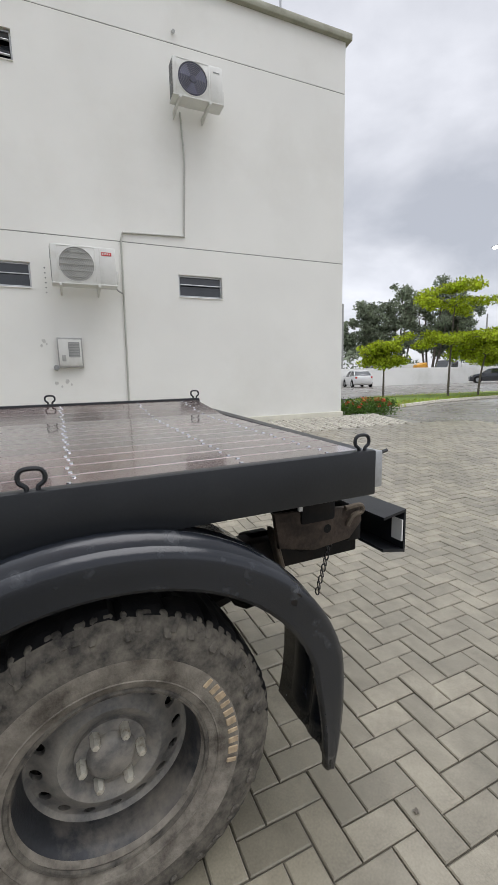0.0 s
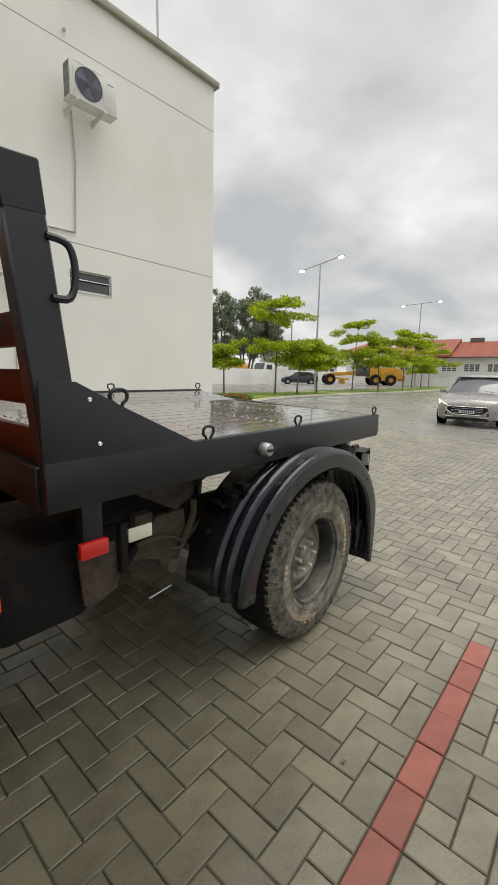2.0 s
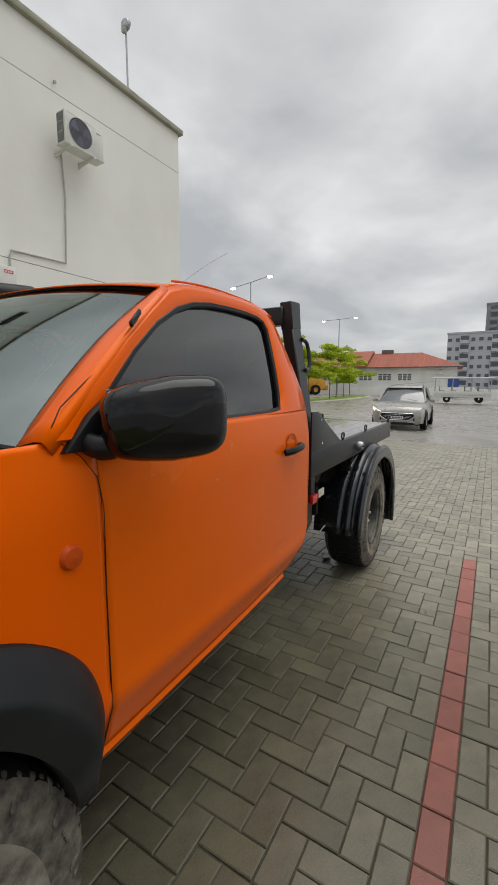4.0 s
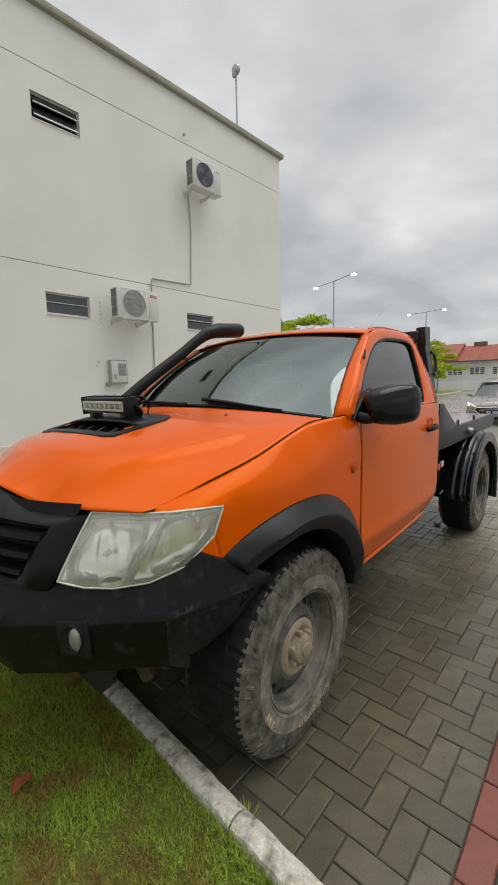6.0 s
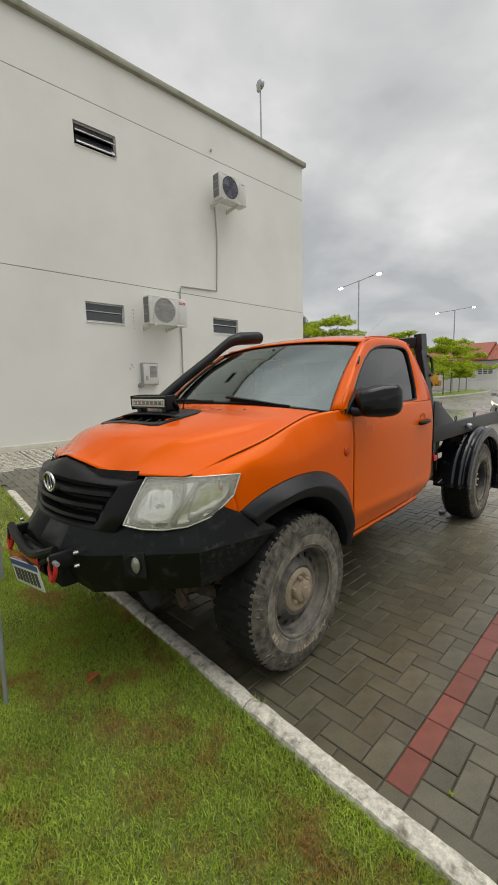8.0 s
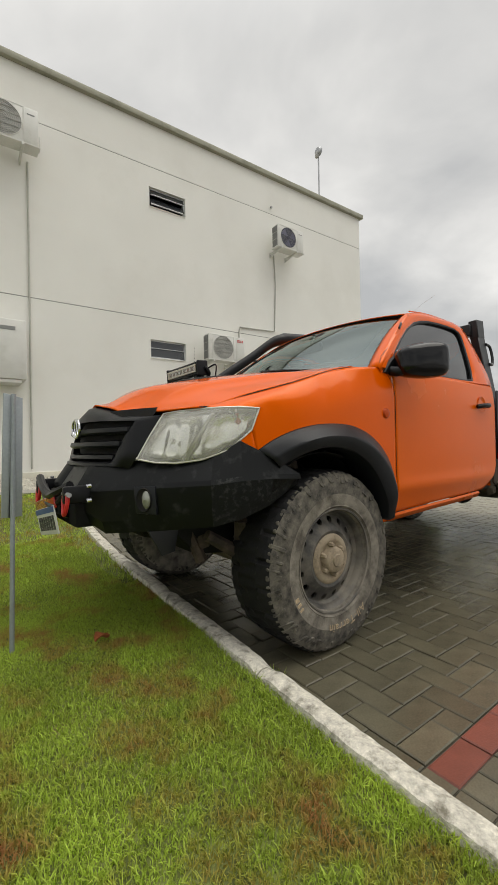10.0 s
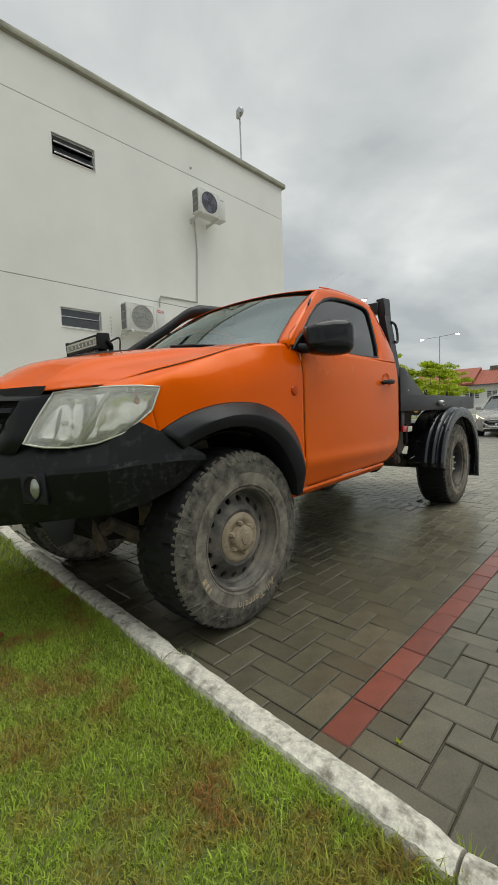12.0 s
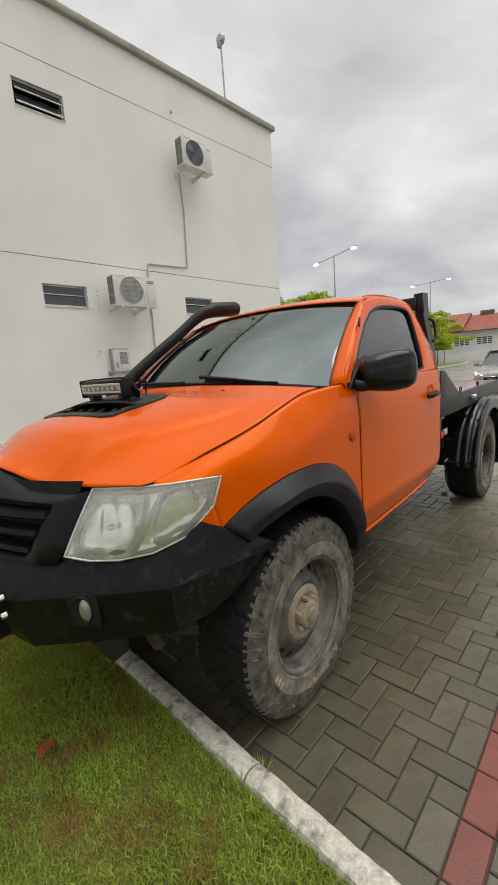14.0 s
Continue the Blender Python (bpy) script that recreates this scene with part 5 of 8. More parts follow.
def bumper_half():
    rings = []
    for k, (x, y, zt, zc, zb) in enumerate(BP):
        a, b = BP[max(0, k - 1)], BP[min(len(BP) - 1, k + 1)]
        d = Vector((b[0] - a[0], b[1] - a[1], 0)).normalized()
        inn = Vector((d.y, -d.x, 0))
        if inn.x < 0 and k > 3:
            inn = -inn
        if k <= 3 and inn.y < 0:
            inn = -inn
        p = Vector((x, y, 0))
        slope = (0.004, 0.018, 0.032, 0.062, 0.062, 0.062, 0.062, 0.062)[k]
        rings.append([p + inn * 0.15 + Vector((0, 0, zt - 0.065)), p + inn * (slope + 0.013) + Vector((0, 0, zt)), p + inn * slope + Vector((0, 0, zt - 0.006)), p + inn * 0.006 + Vector((0, 0, zc + 0.012)),
                      p + Vector((0, 0, zc - 0.006)), p + inn * 0.012 + Vector((0, 0, zb + 0.05)), p + inn * 0.03 + Vector((0, 0, zb)), p + inn * 0.12 + Vector((0, 0, zb - 0.002))])
    return skin(rings)


bumper = None
for o in both("bumper", bumper_half, M_BUMPER, truck, "heavy black steel off-road bumper, scuffed", 14, 0.006):
    bumper = bumper or o
    o.data.materials.append(M_SPATTER)
    for f in o.data.polygons:          # dried mud thrown up on the lower outer corners
        if abs(f.center.y - YC) > 0.70 and f.center.z < 0.81:
            f.material_index = 1


FOG = Matrix.Translation((-3.874, 0.266, 0.735)) @ Matrix.Rotation(radians(33), 4, "Z")


def fog_lamp():
    bm = lathe([(0.001, -0.012), (0.022, -0.010), (0.034, -0.004), (0.038, 0.004), (0.038, 0.02)], 20, "x")
    bmesh.ops.transform(bm, matrix=FOG @ Matrix.Translation((-0.004, -0.006, 0)) @ Matrix.Diagonal((1, 0.62, 1.1, 1)), verts=bm.verts)
    return bm


def fog_well():
    bm = lathe([(0.001, -0.003), (0.040, -0.003), (0.047, -0.008), (0.051, 0.004)], 24, "x")
    bmesh.ops.transform(bm, matrix=FOG @ Matrix.Translation((-0.004, 0.004, 0)) @ Matrix.Diagonal((1, 0.72, 1.0, 1)), verts=bm.verts)
    return bm


def fog_pocket():
    bm = slab([(-0.050, -0.060), (0.048, -0.056), (0.056, 0.052), (-0.046, 0.056)], -0.004, 0.012, "yz", 0.003)
    bmesh.ops.transform(bm, matrix=FOG, verts=bm.verts)
    return bm


both("fog_pocket", fog_pocket, M_FLARE, truck, "grey plate round the fog lamp")
both("fog_well", fog_well, M_DARK, truck, "dark oval opening round the fog lamp")
both("fog_lamp", fog_lamp, M_FOG, truck, "small oval fog lamp")
winch = part("winch", box((-4.075, 0.56, 0.60), (-3.92, 1.06, 0.745), 0.02), M_DARK, truck, "black winch in the bumper opening")
part("winch_drum", lathe([(0.045, -0.16), (0.05, -0.15), (0.05, 0.15), (0.045, 0.16)], 20, "y", (-4.07, YC, 0.685)), M_BLACK, winch)
part("rope", tube(rounded([(-4.09, 0.56, 0.79), (-4.125, 0.66, 0.755), (-4.13, 0.78, 0.735), (-4.13, 0.92, 0.765), (-4.115, 1.06, 0.80)], 4, False), 0.020, 8), M_BLACK, winch, "thick black winch rope")
part("rope", tube(rounded([(-4.10, 0.60, 0.75), (-4.12, 0.72, 0.69), (-4.12, 0.88, 0.70), (-4.10, 1.03, 0.76)], 4, False), 0.017, 8), M_BLACK, winch, "thick black winch rope")
for y in (0.525, 1.085):
    part("tow_eye", box((-4.13, y - 0.014, 0.715), (-4.0, y + 0.014, 0.79), 0.01), M_BLACK, truck)
    part("shackle", tube(rounded([(-4.115, y - 0.024, 0.755), (-4.12, y - 0.030, 0.715), (-4.125, y, 0.672), (-4.12, y + 0.030, 0.715), (-4.115, y + 0.024, 0.755)], 4, False), 0.0095, 8), M_RED, truck, "red bow shackle")
    part("shackle_pin", tube([(-4.115, y - 0.05, 0.757), (-4.115, y + 0.045, 0.757)], 0.010, 8), M_SILVER, truck)
for y, z in ((0.468, 0.79), (0.468, 0.73), (1.15, 0.79), (1.15, 0.73)):
    part("bolt", lathe([(0.010, -0.012), (0.010, 0.004), (0.001, -0.014)], 8, "x", (-4.035, y, z)), M_CHROME, truck)
# number plate, hanging tilted below the winch
pl = Matrix.Translation((-4.125, 0.86, 0.60)) @ Matrix.Rotation(radians(-10), 4, "X") @ Matrix.Rotation(radians(-8), 4, "Y")


def plate_piece(lo, hi, bev=0.0):
    bm = box(lo, hi, bev)
    bmesh.ops.transform(bm, matrix=pl, verts=bm.verts)
    return bm


num = part("number_plate", plate_piece((-0.003, -0.20, -0.065), (0.003, 0.20, 0.065), 0.002), M_WHITE, truck, "white number plate with a blue top band, tilted")
part("plate_band", plate_piece((-0.0055, -0.198, 0.037), (-0.003, 0.198, 0.063)), M_PLATEBLUE, num)
for k in range(7):
    part("plate_mark", plate_piece((-0.0055, -0.17 + 0.05 * k, -0.045), (-0.003, -0.137 + 0.05 * k, 0.022)), M_PLATEBAR, num)
part("plate_bracket", plate_piece((0.002, -0.21, 0.05), (0.012, 0.21, 0.11), 0.004), M_REDLENS, num, "red bracket behind the plate")

# things seen below the bumper and the bed
under = part("skid_plate", slab([(-3.95, 0.60), (-3.6, 0.50), (-3.2, 0.46), (-3.2, 0.48), (-3.6, 0.53), (-3.95, 0.63)], 0.45, 1.17, "xz"), M_DARK, truck, "dark skid plate")
for y in (0.37, 1.25):
    part("chassis_rail", box((-3.85, y - 0.035, 0.60), (1.10, y + 0.035, 0.74), 0.01), M_DARK, truck)
    part("tow_bracket", slab([(-3.86, 0.60), (-3.72, 0.60), (-3.74, 0.50), (-3.80, 0.49)], y - 0.09, y - 0.075, "xz", 0.004), M_STEEL, truck)
    part("control_arm", beam((-3.05, y, 0.45), (-3.12, 0.18 if y < 1 else 1.44, 0.36), 0.12, 0.05, 0.012), M_MUD, truck)
    part("shock_absorber", tube([(-3.02, 0.22 if y < 1 else 1.40, 0.36), (-3.06, 0.30 if y < 1 else 1.32, 0.85)], 0.05, 12), M_MUD, truck)
    part("leaf_spring", tube(rounded([(-0.62, y, 0.60), (-0.3, y, 0.50), (0.04, y, 0.47), (0.4, y, 0.50), (0.72, y, 0.62)], 3, False), 0.035, 6), M_DARK, truck)
for k, (a, b) in enumerate((((-3.72, 0.40, 0.50), (-3.55, 0.80, 0.47)), ((-3.6, 0.28, 0.52), (-3.35, 0.62, 0.44)), ((-3.5, 0.9, 0.5), (-3.4, 1.25, 0.48)))):
    part("suspension_link", tube([a, b], 0.032, 8), M_RUSTMUD if k else M_DARK, truck)
part("steering_rod", tube([(-3.42, 0.16, 0.42), (-3.44, 1.46, 0.42)], 0.024, 8), M_MUD, truck)
part("front_differential", lathe([(0.001, -0.14), (0.10, -0.12), (0.14, 0), (0.10, 0.12), (0.001, 0.14)], 16, "x", (-3.05, 0.9, 0.42)), M_MUD, truck)
part("front_axle_shaft", tube([(-3.10, 0.15, 0.40), (-3.10, 1.47, 0.40)], 0.035, 10), M_DARK, truck)
part("rear_axle", tube([(0.045, 0.12, 0.405), (0.045, 1.50, 0.405)], 0.06, 12), M_MUD, truck)
part("rear_differential", lathe([(0.001, -0.16), (0.11, -0.13), (0.15, 0), (0.11, 0.13), (0.001, 0.16)], 16, "x", (0.045, 0.86, 0.405)), M_DARK, truck)
part("lower_guard", slab([(-3.88, 0.62), (-3.82, 0.55), (-3.66, 0.51), (-3.58, 0.52), (-3.60, 0.64)], 0.40, 1.22, "xz", 0.015), M_DARK, truck, "dark lower guard under the bumper")
part("front_crossmember", slab([(-3.74, 0.58), (-3.62, 0.46), (-3.02, 0.38), (-2.88, 0.44), (-2.9, 0.64), (-3.6, 0.66)], 0.30, 1.32, "xz", 0.02), M_DARK, truck, "dark muddy front crossmember")
for a, b, r in (((-3.66, 0.33, 0.60), (-3.60, 0.30, 0.43), 0.022), ((-3.62, 0.22, 0.56), (-3.40, 0.20, 0.42), 0.026), ((-3.70, 0.46, 0.58), (-3.64, 0.62, 0.44), 0.020), ((-3.48, 0.16, 0.62), (-3.42, 0.24, 0.40), 0.030)):
    part("muddy_bracket", tube([a, b], [r, r * 1.3], 7), M_RUSTMUD, truck)
for lo, hi in (((0.70, 0.20, 0.76), (0.84, 0.34, 0.86)), ((0.84, 0.26, 0.70), (0.98, 0.36, 0.82)), ((0.96, 0.22, 0.70), (1.03, 0.42, 0.79)), ((0.60, 0.30, 0.62), (0.72, 0.44, 0.74))):
    part("muddy_bracket", box(lo, hi, 0.018), M_DARK, truck)
for a, b in (((0.66, 0.24, 0.93), (0.98, 0.30, 0.80)), ((0.70, 0.40, 0.90), (0.86, 0.24, 0.72)), ((0.40, 0.28, 0.84), (0.62, 0.20, 0.60))):
    part("hose", tube(rounded([a, ((a[0] + b[0]) / 2, (a[1] + b[1]) / 2, min(a[2], b[2]) - 0.03), b], 4, False), 0.012, 6), M_DARK, truck)
part("gearbox", box((-2.7, 0.62, 0.42), (-1.4, 1.0, 0.62), 0.06), M_DARK, truck)
part("floor_pan", box((-2.75, 0.06, 0.60), (-1.42, 1.56, 0.66), 0.02), M_DARK, truck)
part("fuel_tank", box((-1.32, 0.45, 0.46), (-0.62, 1.05, 0.72), 0.05), M_MUD, truck, "mud splashed tank")
part("cross_member", box((-0.75, 0.3, 0.66), (-0.66, 1.32, 0.76), 0.01), M_MUD, truck)
part("spring_hanger", slab([(-0.66, 0.74), (-0.50, 0.74), (-0.485, 0.62), (-0.545, 0.475), (-0.60, 0.45), (-0.645, 0.54), (-0.78, 0.585), (-0.79, 0.635), (-0.69, 0.66)], 0.285, 0.325, "xz", 0.014), M_MUD, truck, "mud caked spring hanger")
part("hanger_boss", lathe([(0.001, 0.262), (0.030, 0.264), (0.036, 0.275), (0.036, 0.30)], 16, "y", (-0.585, 0, 0.50)), M_MUD, truck)
for pts, r in (([(-0.86, 0.25, 0.645), (-0.70, 0.25, 0.665), (-0.58, 0.26, 0.63), (-0.47, 0.30, 0.54)], 0.010), ([(-0.80, 0.27, 0.61), (-0.66, 0.26, 0.60), (-0.52, 0.27, 0.56), (-0.42, 0.30, 0.50)], 0.007),
               ([(-0.47, 0.26, 0.78), (-0.475, 0.26, 0.70), (-0.52, 0.27, 0.60)], 0.016), ([(-0.44, 0.24, 0.68), (-0.50, 0.26, 0.62), (-0.545, 0.27, 0.56)], 0.011)):
    part("brake_hose", tube(rounded(pts, 4, False), r, 7), M_MUD, truck)
part("side_plate", slab([(-1.115, 0.80), (-0.985, 0.80), (-0.965, 0.70), (-0.985, 0.635), (-1.075, 0.60), (-1.10, 0.62)], 0.062, 0.078, "xz", 0.006), M_RUSTMUD, truck, "muddy grey mounting plate")
part("label_post", box((-0.985, 0.034, 0.69), (-0.957, 0.064, 0.86), 0.006), M_DARK, truck)
part("label_arm", beam((-0.975, 0.06, 0.70), (-0.80, 0.24, 0.66), 0.03, 0.035, 0.006), M_DARK, truck)
part("inner_panel", box((-0.98, 0.345, 0.60), (-0.40, 0.36, 0.96), 0.006), M_DARK, truck)
part("upper_bracket", slab([(-0.86, 0.96), (-0.56, 0.96), (-0.58, 0.84), (-0.66, 0.80), (-0.84, 0.90)], 0.15, 0.17, "xz", 0.006), M_RUSTMUD, truck)
part("cable", tube([(-0.87, 0.05, 0.550), (-0.77, 0.052, 0.560)], 0.0028, 6), M_GREYBOX, truck, "thin pale cable end")
part("exhaust_pipe", tube(rounded([(-1.4, 0.52, 0.50), (-0.8, 0.50, 0.50), (-0.45, 0.46, 0.62), (0.1, 0.44, 0.68), (0.7, 0.42, 0.60)], 4, False), 0.032, 10), M_MUD, truck)
part("air_tank_bracket", box((-1.115, 0.022, 0.80), (-1.05, 0.06, 0.97), 0.005), M_STEEL, truck)
part("side_marker", box((-1.135, 0.0, 0.797), (-1.045, 0.022, 0.847), 0.005), M_REDLENS, truck, "red side marker lamp")
part("label_plate", box((-0.957, 0.03, 0.790), (-0.865, 0.04, 0.836), 0.003), M_CREAM, truck, "cream rectangular label")
part("battery_box", box((-1.34, 0.10, 0.56), (-1.06, 0.40, 0.84), 0.03), M_DARK, truck)


# wheels
def tyre_ripple(i, k):
    """Grooves between uneven shoulder and centre blocks."""
    blk = i // 8
    var = 0.65 + 0.7 * ((blk * 37 + k * 0) % 11) / 10
    if 5 <= k <= 8 or 12 <= k <= 15:
        ph = (i + (4 if k > 9 else 0)) % 8
        edge = 0.0 if k in (5, 15) else 0.45 if k in (6, 14) else 1.0
        if ph == 0:
            return -0.013 * var * edge
        if ph == 4 + blk % 2 and k in (6, 7, 13, 14):
            return -0.008 * var * edge
        return -0.002 * edge * ((blk * 13) % 5) / 4
    if 9 <= k <= 11:
        return -0.013 if (i + 3 * k) % 7 in (0, 1) else 0.0
    return 0.0


TYRE_PROFILE = [(0.213, -0.118), (0.222, -0.137), (0.250, -0.149), (0.305, -0.154), (0.350, -0.150), (0.378, -0.143), (0.398, -0.133), (0.412, -0.112), (0.415, -0.066), (0.415, -0.060), (0.416, 0.0),
        (0.415, 0.060), (0.415, 0.066), (0.412, 0.112), (0.398, 0.133), (0.378, 0.143), (0.350, 0.150), (0.250, 0.149), (0.213, 0.118)]


def word(w, text, start):
    """Letters of a word raised on the tyre's side, one after another round it."""
    t = start
    for ch in text:
        cu = bpy.data.curves.new("letter", "FONT")
        cu.body, cu.size, cu.extrude = ch, 0.050, 0.0018
        tmp = bpy.data.objects.new("letter", cu)
        scene.collection.objects.link(tmp)
        me = bpy.data.meshes.new_from_object(tmp.evaluated_get(bpy.context.evaluated_depsgraph_get()))
        bpy.data.objects.remove(tmp)
        bpy.data.curves.remove(cu)
        xs = [v.co.x for v in me.vertices] or [0.0, 0.01]
        wide = max(xs) - min(xs)
        mid = (max(xs) + min(xs)) / 2
        t -= (wide / 2 + 0.004) / 0.30
        # text x runs clockwise, text y outwards, its face towards the outside of the wheel
        m = Matrix.Rotation(-t, 4, "Y") @ Matrix(((0, 1, 0, 0.288), (0, 0, -1, -0.1535), (-1, 0, 0, 0), (0, 0, 0, 1))) @ Matrix.Translation((-mid, -0.004, 0))
        me.transform(m)
        me.materials.clear()
        me.materials.append(M_LETTER)
        ob = new("letter", me)
        ob.parent = w
        t -= (wide / 2 + 0.004) / 0.30


def wheel(name, x, y, z, spin, front):
    flip = 1 if y < YC else -1
    side = lambda i, k: k < 3 or k > 14
    shoulder = lambda i, k: k in (3, 4, 5, 13, 14)
    big = 1.06 if front else 1.0
    TYRE = [(r * big if r < 0.23 else r, y) for r, y in TYRE_PROFILE]
    w = part(name, lathe(TYRE, 176, "y", (0, 0, 0), None, tyre_ripple, side), M_TYRE, truck, "muddy all-terrain tyre on a grey steel wheel", 28)
    bm = lathe(TYRE, 176, "y", (0, 0, 0), None, tyre_ripple, lambda i, k: not (side(i, k) or shoulder(i, k)))
    part("tread", bm, M_TREAD, w, "black block tread, worn and damp", 28)
    bm = lathe(TYRE, 176, "y", (0, 0, 0), None, tyre_ripple, shoulder)
    rs = np.random.default_rng(17)
    for k in range(78):
        long, wide, off = rs.uniform(0.012, 0.050), rs.uniform(0.0065, 0.0125), rs.uniform(-0.2, 0.2)
        lean, proud = rs.uniform(-0.5, 0.5), rs.uniform(-0.0025, 0.002)
        for s in (-1, 1):
            tmp = box((-wide, proud, 0.392 - long), (wide, 0.014, 0.405), 0.004, None, 1)
            for v in tmp.verts:
                v.co.x += (v.co.z - 0.39) * lean
                v.co.y += 0.55 * (v.co.z - 0.372)
                v.co.y = s * (0.1465 - v.co.y)
            bmesh.ops.transform(tmp, matrix=Matrix.Rotation(2 * math.pi * (k + 0.5 + off) / 78, 4, "Y"), verts=tmp.verts)
            merge(bm, tmp)
    bmesh.ops.recalc_face_normals(bm, faces=bm.faces)
    part("shoulder", bm, M_LUG, w, "scuffed dark shoulder blocks", 28)
    bm = bmesh.new()
    for rib_r, rib_y in ((0.250, -0.1480),):
        tube([(rib_r * math.cos(t), rib_y, rib_r * math.sin(t)) for t in [2 * math.pi * q / 72 for q in range(72)]], 0.0028, 5, True, bm)
    part("sidewall_rib", bm, M_TYRE, w)
    w.matrix_local = Matrix.Translation((x, y, z)) @ Matrix.Rotation(0 if flip > 0 else math.pi, 4, "Z") @ Matrix.Rotation(spin, 4, "Y")
    bm = lathe([(0.2192, -0.137), (0.2240, -0.133), (0.2230, -0.122), (0.2098, -0.112), (0.2013, -0.092), (0.1966, -0.05), (0.1947, 0.05), (0.2079, 0.12), (0.2192, 0.13)], 64)
    bmesh.ops.scale(bm, vec=(big, 1, big), verts=bm.verts)
    part("rim_flange", tube([(0.2215 * big * math.cos(t), -0.1385, 0.2215 * big * math.sin(t)) for t in [2 * math.pi * q / 64 for q in range(64)]], 0.0065, 6, True), M_BARREL_DUSTY if front else M_LUG, w, "scuffed rim edge")
    part("rim", bm, M_BARREL_DUSTY if front else M_BARREL, w, "steel rim covered in dried mud", 50)
    off = -0.036 if front else 0.008
    prof = [(0.1966, -0.050), (0.1918, -0.040), (0.1890, -0.037), (0.1824, -0.038), (0.1550, -0.054), (0.1493, -0.059), (0.1455, -0.063), (0.1229, -0.074), (0.1058, -0.068), (0.0945, -0.056), (0.0832, -0.052), (0.0009, -0.052)]
    prof = [(r + (0.0045 if front and k == 0 else 0.0), y + off) for k, (r, y) in enumerate(prof)]
    bm = lathe(prof, 64, "y", (0, 0, 0), None, None, lambda i, k: not 2 <= k <= 4)
    square = [(-1 + 0.5 * q, -1) for q in range(4)] + [(1, -1 + 0.5 * q) for q in range(4)] + [(1 - 0.5 * q, 1) for q in range(4)] + [(-1, 1 - 0.5 * q) for q in range(4)]
    for k in range(16):                # one round vent hole in each sector of the disc
        rings = []
        for depth, hole in ((0.0, False), (0.0, True), (0.014, True)):
            ring = []
            for a, b in square:
                if hole:
                    q = math.hypot(a, b)
                    a, b = 0.44 * a / q, 0.74 * b / q
                t, r = 2 * math.pi * (k + 0.5 + 0.5 * a) / 16, 0.1692 + 0.0198 * b
                ring.append((r * math.cos(t), track(r, [p[0] for p in prof[::-1]], [p[1] for p in prof[::-1]]) + depth, r * math.sin(t)))
            rings.append(ring)
        skin(rings, True, False, bm)
    bmesh.ops.remove_doubles(bm, verts=bm.verts, dist=0.0004)
    bmesh.ops.recalc_face_normals(bm, faces=bm.faces)
    bmesh.ops.scale(bm, vec=(big, 1, big), verts=bm.verts)
    # rear disc paler than the front: a difference in light put into colour
    part("wheel_disc", bm, M_BARREL_DUSTY if front else M_RIM, w, "steel disc with round vent holes", 40)
    part("brake_drum", lathe([(0.001, -0.018), (0.17, -0.015), (0.175, 0.08), (0.001, 0.085)], 32), M_DARK, w)
    if front:
        bm = lathe([(0.112, -0.092), (0.116, -0.106), (0.104, -0.116), (0.085, -0.116), (0.076, -0.108), (0.062, -0.106), (0.058, -0.136), (0.050, -0.144), (0.030, -0.146), (0.026, -0.152), (0.001, -0.152)], 36)
    else:
        bm = lathe([(0.088, -0.040), (0.086, -0.054), (0.060, -0.058), (0.055, -0.074), (0.046, -0.082), (0.001, -0.084)], 36)
    part("hub", bm, M_HUB if front else M_RIM, w, "muddy locking hub" if front else "dusty wheel hub", 50)
    for k in range(6):
        t = 2 * math.pi * (k + 0.3) / 6
        part("wheel_nut", lathe([(0.0125, -0.045), (0.0125, -0.094 + 0.9 * off), (0.0085, -0.102 + 0.9 * off), (0.001, -0.103 + 0.9 * off)], 6, "y", (0.0695 * math.cos(t), 0, 0.0695 * math.sin(t))), M_NUT if not front else M_HUB, w)
    # raised sidewall lettering: one readable word, the rest worn to short bars
    word(w, "All-Terrain", radians(-12))
    for start, step, count, tall in ((radians(-104), 0.090, 3, 0.012), (radians(116), 0.098, 0 if front else 10, 0.0135)):
        for k in range(count):
            t = start - step * k
            bm = box((-0.0105, -0.0022, -tall), (0.0105, 0.0022, tall), 0.002, None, 1)
            for v in bm.verts:
                v.co.x *= 0.55 + 0.45 * ((k * 7) % 3) / 2
            bmesh.ops.transform(bm, matrix=Matrix.Rotation(-t, 4, "Y") @ Matrix.Translation((0.289, -0.1530, 0)) @ Matrix.Rotation(radians(90), 4, "Y"), verts=bm.verts)
            part("letter_bar", bm, M_LETTER, w)
    return w


wheel("rear_wheel", 0.062, 0.062, 0.412, 1.36, False)
wheel("rear_wheel", 0.062, 2 * YC - 0.062, 0.412, 1.0, False)
wheel("front_wheel", -3.095, 0.088, 0.412, 0.72, True)
wheel("front_wheel", -3.10, 2 * YC - 0.088, 0.412, 0.1, True)


